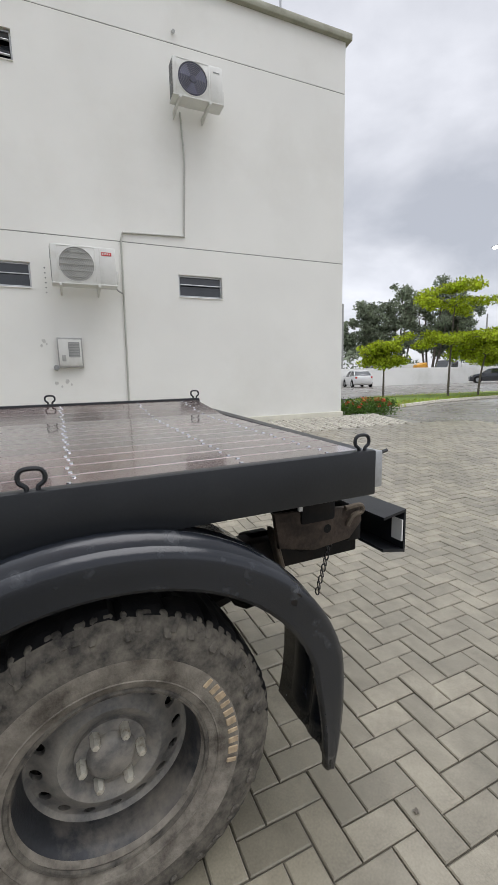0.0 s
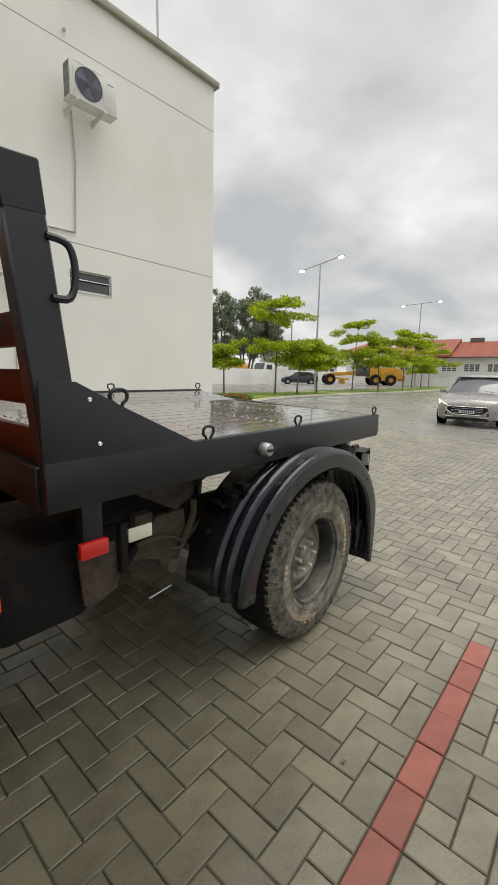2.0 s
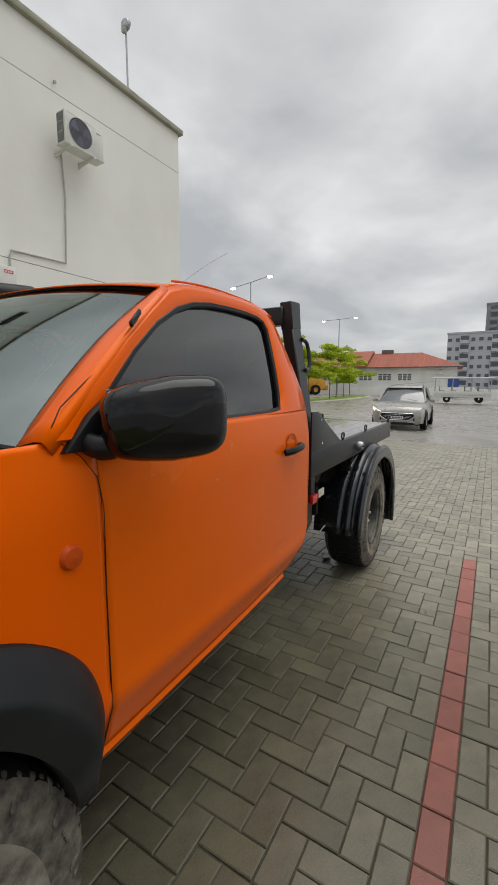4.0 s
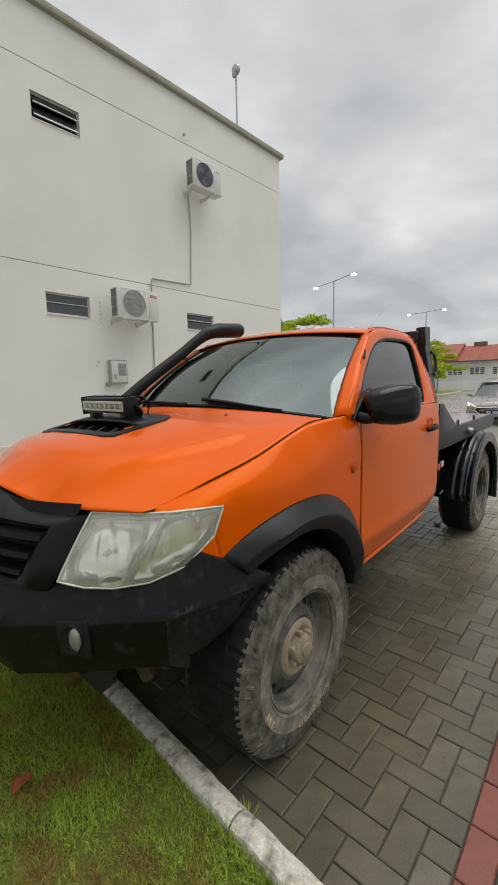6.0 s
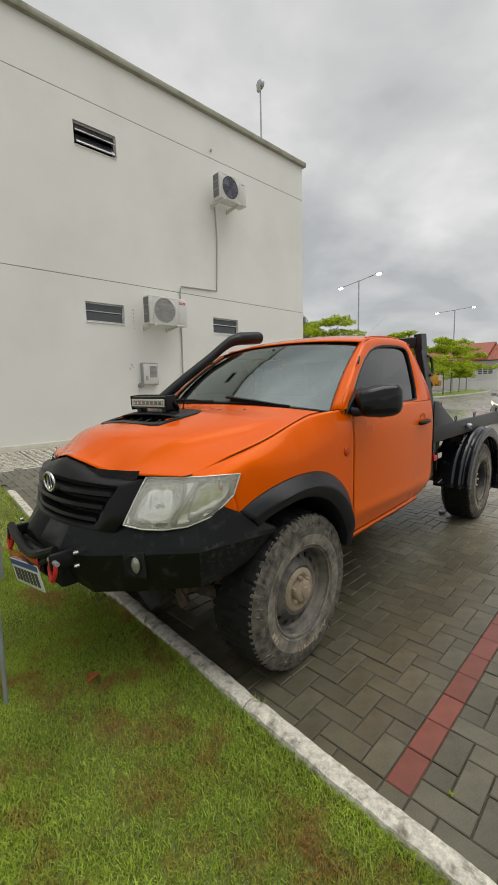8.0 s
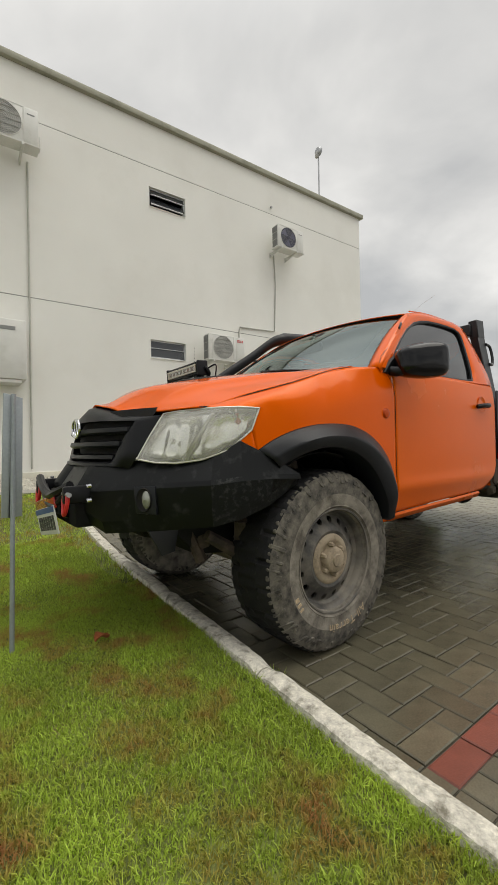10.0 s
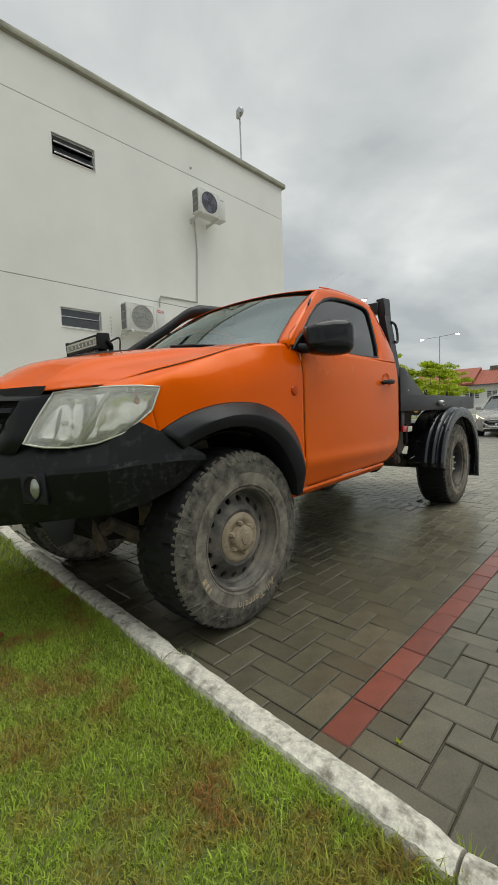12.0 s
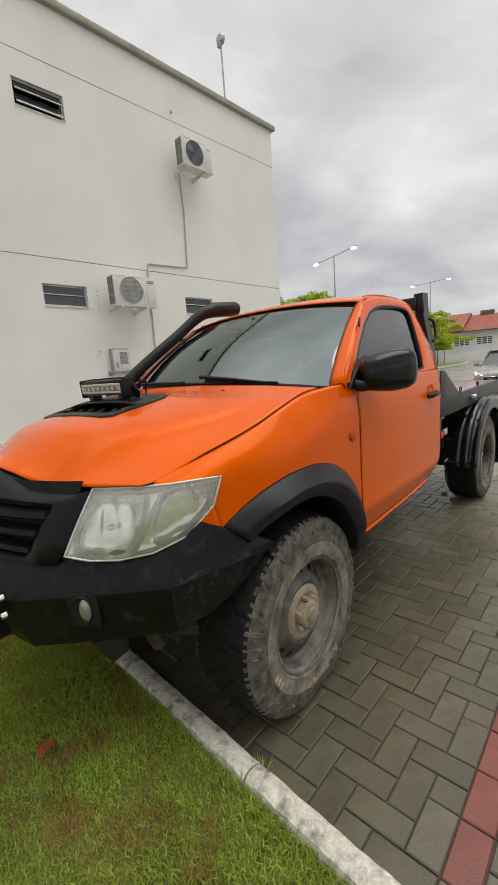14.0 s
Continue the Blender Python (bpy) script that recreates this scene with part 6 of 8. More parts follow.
# front wheel arch flares and liners
def flare():
    rings = []
    for k in range(45):
        f = k / 44
        ang_o, ang_i = 128 - (128 - 19) * f, 126 - (126 - 19) * f
        ro = curve(ang_o, [15, 24, 43, 61, 75, 90, 101, 117, 132], [0.450, 0.510, 0.600, 0.628, 0.628, 0.620, 0.623, 0.636, 0.646])
        ri = curve(ang_i, [15, 24, 42, 69, 89, 110, 126, 132], [0.398, 0.404, 0.430, 0.480, 0.506, 0.524, 0.532, 0.534])
        ring = []
        # an upper face that slopes out, a crease, and a face that tucks in towards the wheel
        for t, out in ((0.0, -0.002), (0.04, 0.010), (0.25, 0.036), (0.46, 0.060), (0.52, 0.066), (0.58, 0.066), (0.92, 0.054), (0.99, 0.046), (1.0, 0.030), (1.0, -0.03), (0.97, -0.12)):
            a = radians(ang_o + (ang_i - ang_o) * t)
            r = ro + (ri - ro) * t
            x, z = ARCH[0] + r * math.cos(a), ARCH[1] + r * math.sin(a)
            ring.append(Vector((x, side_y(x, max(z, 0.80)) - out * (0.55 + 0.45 * smooth01(f / 0.2)) * (0.55 + 0.45 * smooth01((1 - f) / 0.15)), z)))
        rings.append(ring)
    return skin(rings)


both("wheel_arch_flare", flare, M_FLARE, truck, "matt black plastic wheel arch flare", 38, 0.005)


def liner():
    return skin([[(ARCH[0] + 0.485 * math.cos(radians(a)), y, ARCH[1] + 0.485 * math.sin(radians(a))) for a in range(4, 141, 8)] for y in (0.02, 0.15, 0.42)])


both("arch_liner", liner, M_DARK, truck, "", 60, 0.004)
part("inner_wing", box((-3.50, 0.42, 0.76), (-2.62, 1.20, 1.05), 0.03), M_DARK, truck)
both("side_indicator", lambda: lathe([(0.001, side_y(-2.635, 1.095) - 0.012), (0.022, side_y(-2.635, 1.095) - 0.009), (0.028, side_y(-2.635, 1.095) + 0.001)], 16, "y", (-2.690, 0, 1.098)), M_AMBERLENS, truck, "small dark amber side indicator")


# door mirrors: shells that lean back from the pillar
M_IN, M_OUT = Vector((-2.632, -0.100, 0)), Vector((-2.385, -0.240, 0))


def mirror_point(along, depth, z):
    d = (M_OUT - M_IN).normalized()
    front = Vector((d.y, -d.x, 0))
    p = (M_IN + M_OUT) / 2 + d * along + front * depth
    return Vector((p.x, p.y, z))


def mirror_shell():
    rings = []
    half = (M_OUT - M_IN).length / 2
    for depth, s in ((0.052, 0.05), (0.050, 0.45), (0.043, 0.74), (0.028, 0.91), (0.005, 1.0), (-0.035, 1.0), (-0.060, 0.96), (-0.066, 0.90), (-0.058, 0.86), (-0.056, 0.3)):
        ring = []
        for k in range(36):
            t = 2 * math.pi * k / 36
            c, n = math.cos(t), math.sin(t)
            al = s * half * abs(c) ** 0.42 * (1 if c > 0 else -1)
            z = 1.375 + s * (0.094 - 0.020 * (al < 0) * abs(al) / half) * abs(n) ** 0.5 * (1 if n > 0 else -1) + 0.06 * al
            ring.append(mirror_point(al, depth, z))
        rings.append(ring)
    bm = skin(rings, True, True)
    bmesh.ops.recalc_face_normals(bm, faces=bm.faces)
    return bm


def mirror_pane():
    bm = bmesh.new()
    bm.faces.new([bm.verts.new(mirror_point(al, -0.060, z)) for al, z in ((-0.12, 1.30), (0.12, 1.30), (0.12, 1.44), (-0.12, 1.44))])
    return bm


mirrors = both("door_mirror", mirror_shell, M_GLOSS, truck, "large glossy black door mirror", 50)
def mirror_foot():
    bm = slab([(-2.690, 1.312), (-2.555, 1.306), (-2.500, 1.345), (-2.490, 1.455), (-2.545, 1.440), (-2.620, 1.385)], -0.056, -0.026, "xz", 0.008)
    return tube(rounded([(-2.625, -0.040, 1.330), (-2.620, -0.080, 1.318), (-2.590, -0.120, 1.325)], 3, False), [0.024, 0.025, 0.026, 0.027, 0.026, 0.025, 0.022], 10, False, bm)


for o, q in zip(mirrors, both("mirror_foot", mirror_foot, M_BLACK, None, "black sail panel and arm of the mirror")):
    q.parent = o
for o, q in zip(mirrors, both("mirror_glass", mirror_pane, M_CHROME, None, "mirror glass", 0)):
    q.parent = o

# snorkel on the far pillar
sn = rounded([(-3.02, 1.585, 1.16), (-2.90, 1.60, 1.31), (-2.76, 1.592, 1.415), (-2.55, 1.565, 1.565), (-2.32, 1.53, 1.72), (-2.16, 1.50, 1.838), (-2.04, 1.48, 1.898), (-1.84, 1.465, 1.925)], 4, False)
snork = part("snorkel", tube(sn, [0.039] * (len(sn) - 10) + [0.039, 0.041, 0.043, 0.046, 0.049, 0.051, 0.052, 0.052, 0.052, 0.050], 12), M_BLACK, truck, "black air intake snorkel along the pillar", 60)
part("snorkel_head", tube([(-2.06, 1.488, 1.892), (-1.98, 1.480, 1.914), (-1.74, 1.465, 1.934), (-1.72, 1.465, 1.934)], [0.048, 0.058, 0.058, 0.050], 14), M_BLACK, snork, "", 60)
for k in (9, 16):
    part("snorkel_clip", beam(sn[k] + Vector((0, 0, -0.03)), sn[k] + Vector((0.07, -0.05, -0.05)), 0.03, 0.02), M_BLACK, snork)
part("aerial", tube(rounded([(-2.02, 0.175, 1.805), (-1.90, 0.17, 1.885), (-1.76, 0.155, 1.970)], 4, False), 0.0008, 5), M_GREYBOX, truck, "thin whip aerial")
part("pillar_clip", beam((-2.425, 0.022, 1.60), (-2.365, 0.046, 1.645), 0.010, 0.018), M_BLACK, truck)

# cab back wall and inside
part("cab_back", skin([[(-1.385, YC + s * (YC - cab_y(z) - 0.01), z) for s in (-1, -0.55, 0.55, 1)] for z in (0.62, 0.95, 1.336)] + [[(-1.40 - 0.09 * (z - 1.336), YC + s * (YC - cab_y(z) - 0.01), z) for s in (-1, -0.55, 0.55, 1)] for z in (1.5, 1.65, 1.76)]), M_ORANGE, truck, "", 30)
part("rear_window", box((-1.398, 0.32, 1.40), (-1.372, 1.30, 1.68), 0.01), M_CARGLASS, truck, "dark rear window")
# headliner and rear corner trims inside the cab
LINER = [(-2.20, 1.725), (-2.0, 1.765), (-1.75, 1.778), (-1.58, 1.770), (-1.485, 1.750), (-1.452, 1.715), (-1.440, 1.685)]
part("headliner", skin([[Vector((x, YC + s * (YC - cab_y(z) - 0.008), z + 0.028 * (1 - abs(s) ** 2.4) * (1 if x < -1.46 else 0))) for s in (-1, -0.8, -0.5, 0, 0.5, 0.8, 1)] for x, z in LINER]), M_CABIN, truck, "grey cloth headliner", 50)
both("corner_trim", lambda: skin([[Vector((-1.56, cab_y(z) + 0.010, z)), Vector((-1.455 + 0.06 * (1.70 - z), cab_y(z) + 0.014, z)), Vector((-1.425, cab_y(z) + 0.10, z)), Vector((-1.415, 0.33, z))] for z in (1.34, 1.45, 1.56, 1.66, 1.71)]), M_CABIN, truck, "", 50)
part("dashboard", slab([(-2.86, 1.10), (-2.86, 1.31), (-2.62, 1.335), (-2.50, 1.29), (-2.44, 1.10)], 0.09, 1.53, "xz", 0.02), M_CABIN, truck)
part("cab_floor", box((-2.80, 0.06, 0.64), (-1.40, 1.56, 0.70)), M_CABIN, truck)
for y in (0.42, 1.20):
    bm = box((-2.25, y - 0.26, 0.74), (-1.72, y + 0.26, 0.94), 0.05)
    tmp = box((-0.07, -0.25, 0), (0.07, 0.25, 0.62), 0.05)
    bmesh.ops.transform(tmp, matrix=Matrix.Translation((-1.70, y, 0.90)) @ Matrix.Rotation(radians(14), 4, "Y"), verts=tmp.verts)
    merge(bm, tmp)
    box((-1.56, y - 0.13, 1.50), (-1.46, y + 0.13, 1.68), 0.04, bm)
    part("seat", bm, M_SEAT, truck, "dark grey cab seat")
part("steering_wheel", tube([(-2.36 + 0.07 * math.sin(t), 0.42 + 0.18 * math.cos(t), 1.20 + 0.16 * math.sin(t)) for t in [2 * math.pi * k / 28 for k in range(28)]], 0.016, 8, True), M_BLACK, truck)


# flatbed
def bed_z(y):
    return track(y, [-0.02, 1.17, 1.62, 1.66], [1.096, 1.128, 1.188, 1.192])


bed = part("flatbed_frame", box((-1.23, -0.022, 0.966), (0.868, 0.016, 1.104), 0.006), M_STEEL, truck, "black steel flatbed side rail with welded ends")
part("rear_rail", beam((0.862, 0.016, 1.032), (0.862, 1.60, 1.085), 0.05, 0.125), M_STEEL, bed)
part("end_plate", box((0.868, -0.014, 0.985), (0.900, 0.05, 1.098), 0.004), M_SILVER, bed, "bare grey end plate")
part("end_hook", tube([(0.89, 0.03, 1.07), (0.985, 0.06, 1.08)], 0.006, 6), M_STEEL, bed)
part("far_rail", box((-1.23, 1.63, 1.05), (0.868, 1.67, 1.20), 0.006), M_STEEL, bed)
part("front_rail", beam((-1.215, 0.016, 1.03), (-1.215, 1.63, 1.08), 0.05, 0.12), M_STEEL, bed)
for x in (-0.9, -0.4, 0.45):
    part("bed_joist", beam((x, 0.02, 1.02), (x, 1.63, 1.05), 0.06, 0.08), M_DARK, bed)
for k in range(15):
    y0 = 0.020 + 0.107 * k
    y1 = min(y0 + 0.104, 1.628)
    if y1 - y0 < 0.03:
        continue
    n = 8
    bm = skin([[(x, y0, bed_z(y0) - 0.028), (x, y0, bed_z(y0) - 0.003), (x, y0 + 0.004, bed_z(y0)), (x, y1 - 0.004, bed_z(y1)), (x, y1, bed_z(y1) - 0.003), (x, y1, bed_z(y1) - 0.028)]
               for x in (-1.19, 0.842)], True, True)
    part("plank", bm, M_PLANK, bed, "", 25)
screw = None
for x in (-0.95, -0.45, 0.03, 0.46, 0.74):
    for k in range(30):
        y = 0.045 + 0.0535 * k
        if y > 1.62:
            break
        if screw is None:
            so = part("screw", lathe([(0.0070, 0.0), (0.0060, 0.003), (0.001, 0.004)], 8, "z"), M_CHROME, bed)
            screw = so.data
        else:
            so = new("screw", screw)
            so.parent = bed
        so.matrix_local = Matrix.Translation((x + 0.006 * ((k * 5) % 3 - 1), y, bed_z(y)))


def lash_ring(x, y, z, s=1.0, tilt=0.0):
    pts = [(x + s * a, y + tilt * b, z + s * b) for a, b in ((-0.011, 0.0), (-0.012, 0.010), (-0.024, 0.020), (-0.025, 0.036), (-0.014, 0.047), (0.014, 0.047), (0.025, 0.036), (0.024, 0.020), (0.012, 0.010), (0.011, 0.0))]
    return tube(rounded(pts, 3, False), 0.0052 * s, 7)


for x in (0.825, -0.047, -0.637):
    part("lashing_ring", lash_ring(x, -0.006, 1.102), M_STEEL, bed, "small black lashing ring")
for x in (0.89 - 0.05, -0.02, -0.63, -1.1):
    part("lashing_ring", lash_ring(x, 1.65, 1.20), M_STEEL, bed, "small black lashing ring")
part("lashing_ring", lash_ring(-0.985, 0.02, 1.235, 1.1), M_STEEL, bed, "small black lashing ring")
cap = part("filler_cap", lathe([(0.001, -0.066), (0.024, -0.064), (0.029, -0.056), (0.031, -0.030), (0.028, -0.022)], 24, "y", (-0.335, 0, 1.03)), M_SILVER, truck, "round bright metal filler cap")
part("cap_grip", box((-0.356, -0.074, 1.024), (-0.314, -0.064, 1.036), 0.003), M_STEEL, cap)
part("gusset", slab([(-1.232, 1.06), (-1.232, 1.315), (-1.135, 1.312), (-0.985, 1.235), (-0.70, 1.098), (-0.70, 1.09)], -0.020, -0.012, "xz", 0.002), M_STEEL, bed, "black triangular corner plate with a welded edge")
part("gusset", slab([(-1.232, 1.06), (-1.232, 1.315), (-1.135, 1.312), (-0.70, 1.11)], 1.645, 1.653, "xz", 0.002), M_STEEL, bed, "black triangular corner plate")
for x, z in ((-1.10, 1.265), (-1.075, 1.14)):
    part("rivet", lathe([(0.007, -0.0235), (0.006, -0.021), (0.001, -0.025)], 8, "y", (x, 0, z)), M_CHROME, bed)

# headboard behind the cab
hb = part("headboard", beam((-1.165, 0.022, 1.06), (-1.190, 0.125, 1.745), 0.110, 0.062, 0.006, None, (0, 1, 0)), M_STEEL, truck, "black steel headboard with leaning posts")
part("post", beam((-1.165, 2 * YC - 0.022, 1.06), (-1.190, 2 * YC - 0.125, 1.745), 0.110, 0.062, 0.006, None, (0, 1, 0)), M_STEEL, hb)
for y0, y1 in ((0.124, 0.130), (2 * YC - 0.124, 2 * YC - 0.130)):
    part("post_top", beam((-1.190, y0, 1.735), (-1.200, y1, 1.873), 0.113, 0.065, 0.005, None, (0, 1, 0)), M_STEEL, hb)
part("top_bar", beam((-1.235, 0.14, 1.80), (-1.235, 2 * YC - 0.14, 1.80), 0.07, 0.09, 0.006), M_STEEL, hb)
for z in (1.14, 1.295, 1.45):
    dy = 0.16 * (z - 1.05) / 0.7
    part("slat", box((-1.215, 0.03 + dy, z - 0.047), (-1.185, 2 * YC - 0.03 - dy, z + 0.047), 0.005), M_SLAT, hb, "dark red-brown timber slat")
for y0, s in ((0.045, 1), (2 * YC - 0.045, -1)):
    part("grab_handle", tube(rounded([(-1.150, y0 + 0.012 * s, 1.530), (-1.100, y0 + 0.012 * s, 1.535), (-1.078, y0 + 0.020 * s, 1.60), (-1.088, y0 + 0.032 * s, 1.675), (-1.145, y0 + 0.038 * s, 1.690)], 4, False), 0.0105, 8), M_STEEL, hb, "black bent rod handle")


# rear mudguards
def guard_path():
    pts = []
    for k in range(41):
        f = k / 40
        if f < 0.84:
            a = radians(178 - (178 - 12) * f / 0.84)
            pts.append((0.058 + 0.625 * math.cos(a), 0.425 + 0.545 * math.sin(a)))
        else:
            g = (f - 0.84) / 0.16
            pts.append((0.664 + 0.012 * math.sin(g * 2.2) - 0.03 * g * g, 0.557 - 0.345 * g))
    return pts


def guard():
    path = guard_path()
    prof = [(-0.078, -0.106), (-0.080, -0.118), (-0.072, -0.1255), (-0.040, -0.124), (-0.010, -0.1265), (0.006, -0.122), (0.012, -0.113), (0.006, -0.103), (-0.008, -0.096), (-0.011, -0.080), (-0.007, -0.062),
            (0.012, -0.053), (0.021, -0.042), (0.020, -0.028), (0.006, -0.018), (0.000, -0.008), (0.000, 0.010), (0.012, 0.020), (0.018, 0.034), (0.014, 0.052), (0.006, 0.064), (0.004, 0.20)]
    rings = []
    for i, (x, z) in enumerate(path):
        a, b = path[max(0, i - 1)], path[min(len(path) - 1, i + 1)]
        d = Vector((b[0] - a[0], 0, b[1] - a[1])).normalized()
        nrm = Vector((-d.z, 0, d.x))
        f = i / (len(path) - 1)
        rings.append([Vector((x, yy, z)) + nrm * (o * (1.0 if f < 0.86 else max(0.3, 1 - (f - 0.86) * 5))) for o, yy in prof])
    return skin(rings)


guards = both("mudguard", guard, M_GUARD, truck, "black plastic mudguard with ridges and white scratches", 45, 0.004)
both("guard_clip", lambda: box((-0.425, 0.0, 0.855), (-0.375, 0.06, 0.885), 0.006), M_BLACK, truck)
for x, z in ((-0.41, 0.775), (0.52, 0.768)):
    both("guard_bolt", lambda x=x, z=z: lathe([(0.001, -0.130), (0.017, -0.129), (0.020, -0.120)], 14, "y", (x, 0, z)), M_DARK, truck, "dull round bolt cap")
both("guard_stay", lambda: beam((0.30, 0.10, 0.92), (0.55, 0.36, 0.72), 0.03, 0.03), M_STEEL, truck)

# rear cross beam
rb = part("rear_bumper", skin([[(1.075, y, 0.665), (1.185, y, 0.645), (1.185, y, 0.818), (1.075, y, 0.80), (1.075, y, 0.790), (1.177, y, 0.806), (1.177, y, 0.657), (1.075, y, 0.676)] for y in (0.155, 1.465)], True, True), M_STEEL, truck, "black steel channel rear bumper")
part("reflector", box((1.168, 0.157, 0.69), (1.174, 0.21, 0.775)), M_WHITE, rb, "pale reflector strip")
both("bumper_arm", lambda: beam((0.82, 0.37, 0.74), (1.04, 0.33, 0.74), 0.05, 0.10), M_DARK, truck)
for k in range(14):                    # safety chain, link by link
    c = Vector((0.950 - 0.0070 * k, 0.27, 0.800 - 0.0225 * k))
    ax = Vector((1, 0, 0)) if k % 2 else Vector((0, 1, 0))
    part("chain_link", tube([c + ax * 0.008 * math.cos(t) + Vector((-0.002, 0, 0.016)) * math.sin(t) for t in [2 * math.pi * q / 10 for q in range(10)]], 0.0028, 5, True), M_STEEL, truck)
part("tail_lamp_box", box((0.72, 0.16, 0.83), (0.86, 0.42, 0.93), 0.012), M_DARK, truck)
part("chassis_end", slab([(0.62, 0.885), (0.98, 0.86), (0.985, 0.80), (0.93, 0.742), (0.78, 0.728), (0.64, 0.76)], 0.170, 0.195, "xz", 0.008), M_RUSTMUD, truck, "rusty end of the chassis rail")
part("rail_hole", lathe([(0.016, 0.168), (0.001, 0.1685)], 14, "y", (0.83, 0, 0.80)), M_DARK, truck, "dark hole in the rail")
part("tow_hook", tube(rounded([(0.90, 0.16, 0.865), (0.96, 0.155, 0.87), (0.97, 0.155, 0.845), (0.93, 0.155, 0.835), (0.91, 0.16, 0.80)], 4, False), 0.009, 7), M_MUD, truck, "bent muddy hook")
part("spring_shackle", beam((0.66, 0.27, 0.80), (0.70, 0.27, 0.64), 0.045, 0.02, 0.006), M_MUD, truck, "mud caked spring shackle")
part("white_clip", box((0.66, 0.08, 0.915), (0.672, 0.09, 0.955)), M_WHITE, truck)


# ---------------------------------------------------------------- things round the lot
def leaf_cloud(centres, per, size, rng, flat=0.5, up=0.6):
    """Small leaf quads scattered about centres of (x, y, z, radius)."""
    verts, faces = [], []
    for cx, cy, cz, r in centres:
        k = max(6, int(per * r * r))
        for _ in range(k):
            d = rng.normal(size=3)
            d /= np.linalg.norm(d) + 1e-9
            p = np.array([cx, cy, cz]) + d * r * rng.random() ** 0.45 * np.array([1, 1, flat])
            n = rng.normal(size=3) + np.array([0, 0, up * 2])
            n /= np.linalg.norm(n)
            a = np.cross(n, rng.normal(size=3))
            a /= np.linalg.norm(a) + 1e-9
            b = np.cross(n, a)
            s = size * (0.6 + 0.8 * rng.random())
            i = len(verts)
            verts += [p - a * s, p - b * s * 0.42, p + a * s, p + b * s * 0.42]
            faces.append((i, i + 1, i + 2, i + 3))
    return verts, faces


def leaf_mesh(name, verts, faces, material, parent, label=""):
    me = bpy.data.meshes.new(name)
    me.from_pydata([tuple(v) for v in verts], [], faces)
    me.materials.append(material)
    ob = new(name, me)
    ob.parent = parent
    if label:
        ob["label"] = label
    return ob


def shade_tree(x, y, h, spread, seed, tiers=(0.55, 0.80, 0.97), leaf=0.082, per=640.0):
    rng = np.random.default_rng(seed)
    t = thing("tree", Matrix.Translation((x, y, ground_z(x, y) - 0.02)), "young street tree with bright green layered leaves on the grass verge", "tree", "trees on the verge")
    lean = rng.normal(size=2) * 0.05 * h
    trunk = [(lean[0] * f * f, lean[1] * f * f, h * f * 0.93) for f in (0, 0.25, 0.5, 0.75, 1.0)]
    bm = tube(rounded(trunk, 3, False), [0.055 - 0.042 * k / 12 for k in range(13)], 7)
    centres = []
    for q, f in enumerate(tiers):
        r = spread * (1.0, 0.8, 0.45)[min(q, 2)]
        n = (7, 6, 3)[min(q, 2)]
        for k in range(n):
            a = 2 * math.pi * (k + rng.random() * 0.7) / n
            rr = r * (0.65 + 0.45 * rng.random())
            base = Vector((lean[0] * f * f, lean[1] * f * f, h * f * 0.90))
            tip = base + Vector((rr * math.cos(a), rr * math.sin(a), 0.10 * h * (rng.random() - 0.1)))
            mid = (base + tip) / 2 + Vector((0, 0, 0.05 * h))
            tube([base, mid, tip], [0.028, 0.018, 0.007], 5, False, bm)
            for g in (0.35, 0.6, 0.82, 1.0):
                p = base.lerp(tip, g) + Vector((rng.normal() * 0.15, rng.normal() * 0.15, 0.07 * h * 0.5 * (1 - abs(2 * g - 1)) + rng.normal() * 0.08))
                centres.append((*p, 0.30 + 0.30 * rng.random()))
    part("trunk", bm, M_BARK, t)
    leaf_mesh("crown", *leaf_cloud(centres, per, leaf, rng, 0.45), M_LEAF, t)
    return t


for args in ((13.9, 13.8, 2.9, 0.7, 1, (0.62, 0.85)), (16.5, 12.4, 5.3, 2.2, 2, (0.50, 0.84, 0.98)), (17.9, 11.9, 3.2, 1.5, 3, (0.66, 0.9)), (20.2, 12.0, 3.0, 1.3, 4, (0.6, 0.9)),
             (26.0, 12.5, 5.0, 2.3, 5), (27.3, 11.1, 3.9, 1.7, 6), (32.0, 11.0, 5.0, 2.3, 7), (37.0, 12.0, 5.2, 2.0, 8), (46.0, 13.2, 5.0, 3.2, 9), (41.5, 12.6, 2.6, 1.3, 10, (0.7, 0.95))):
    shade_tree(*args)


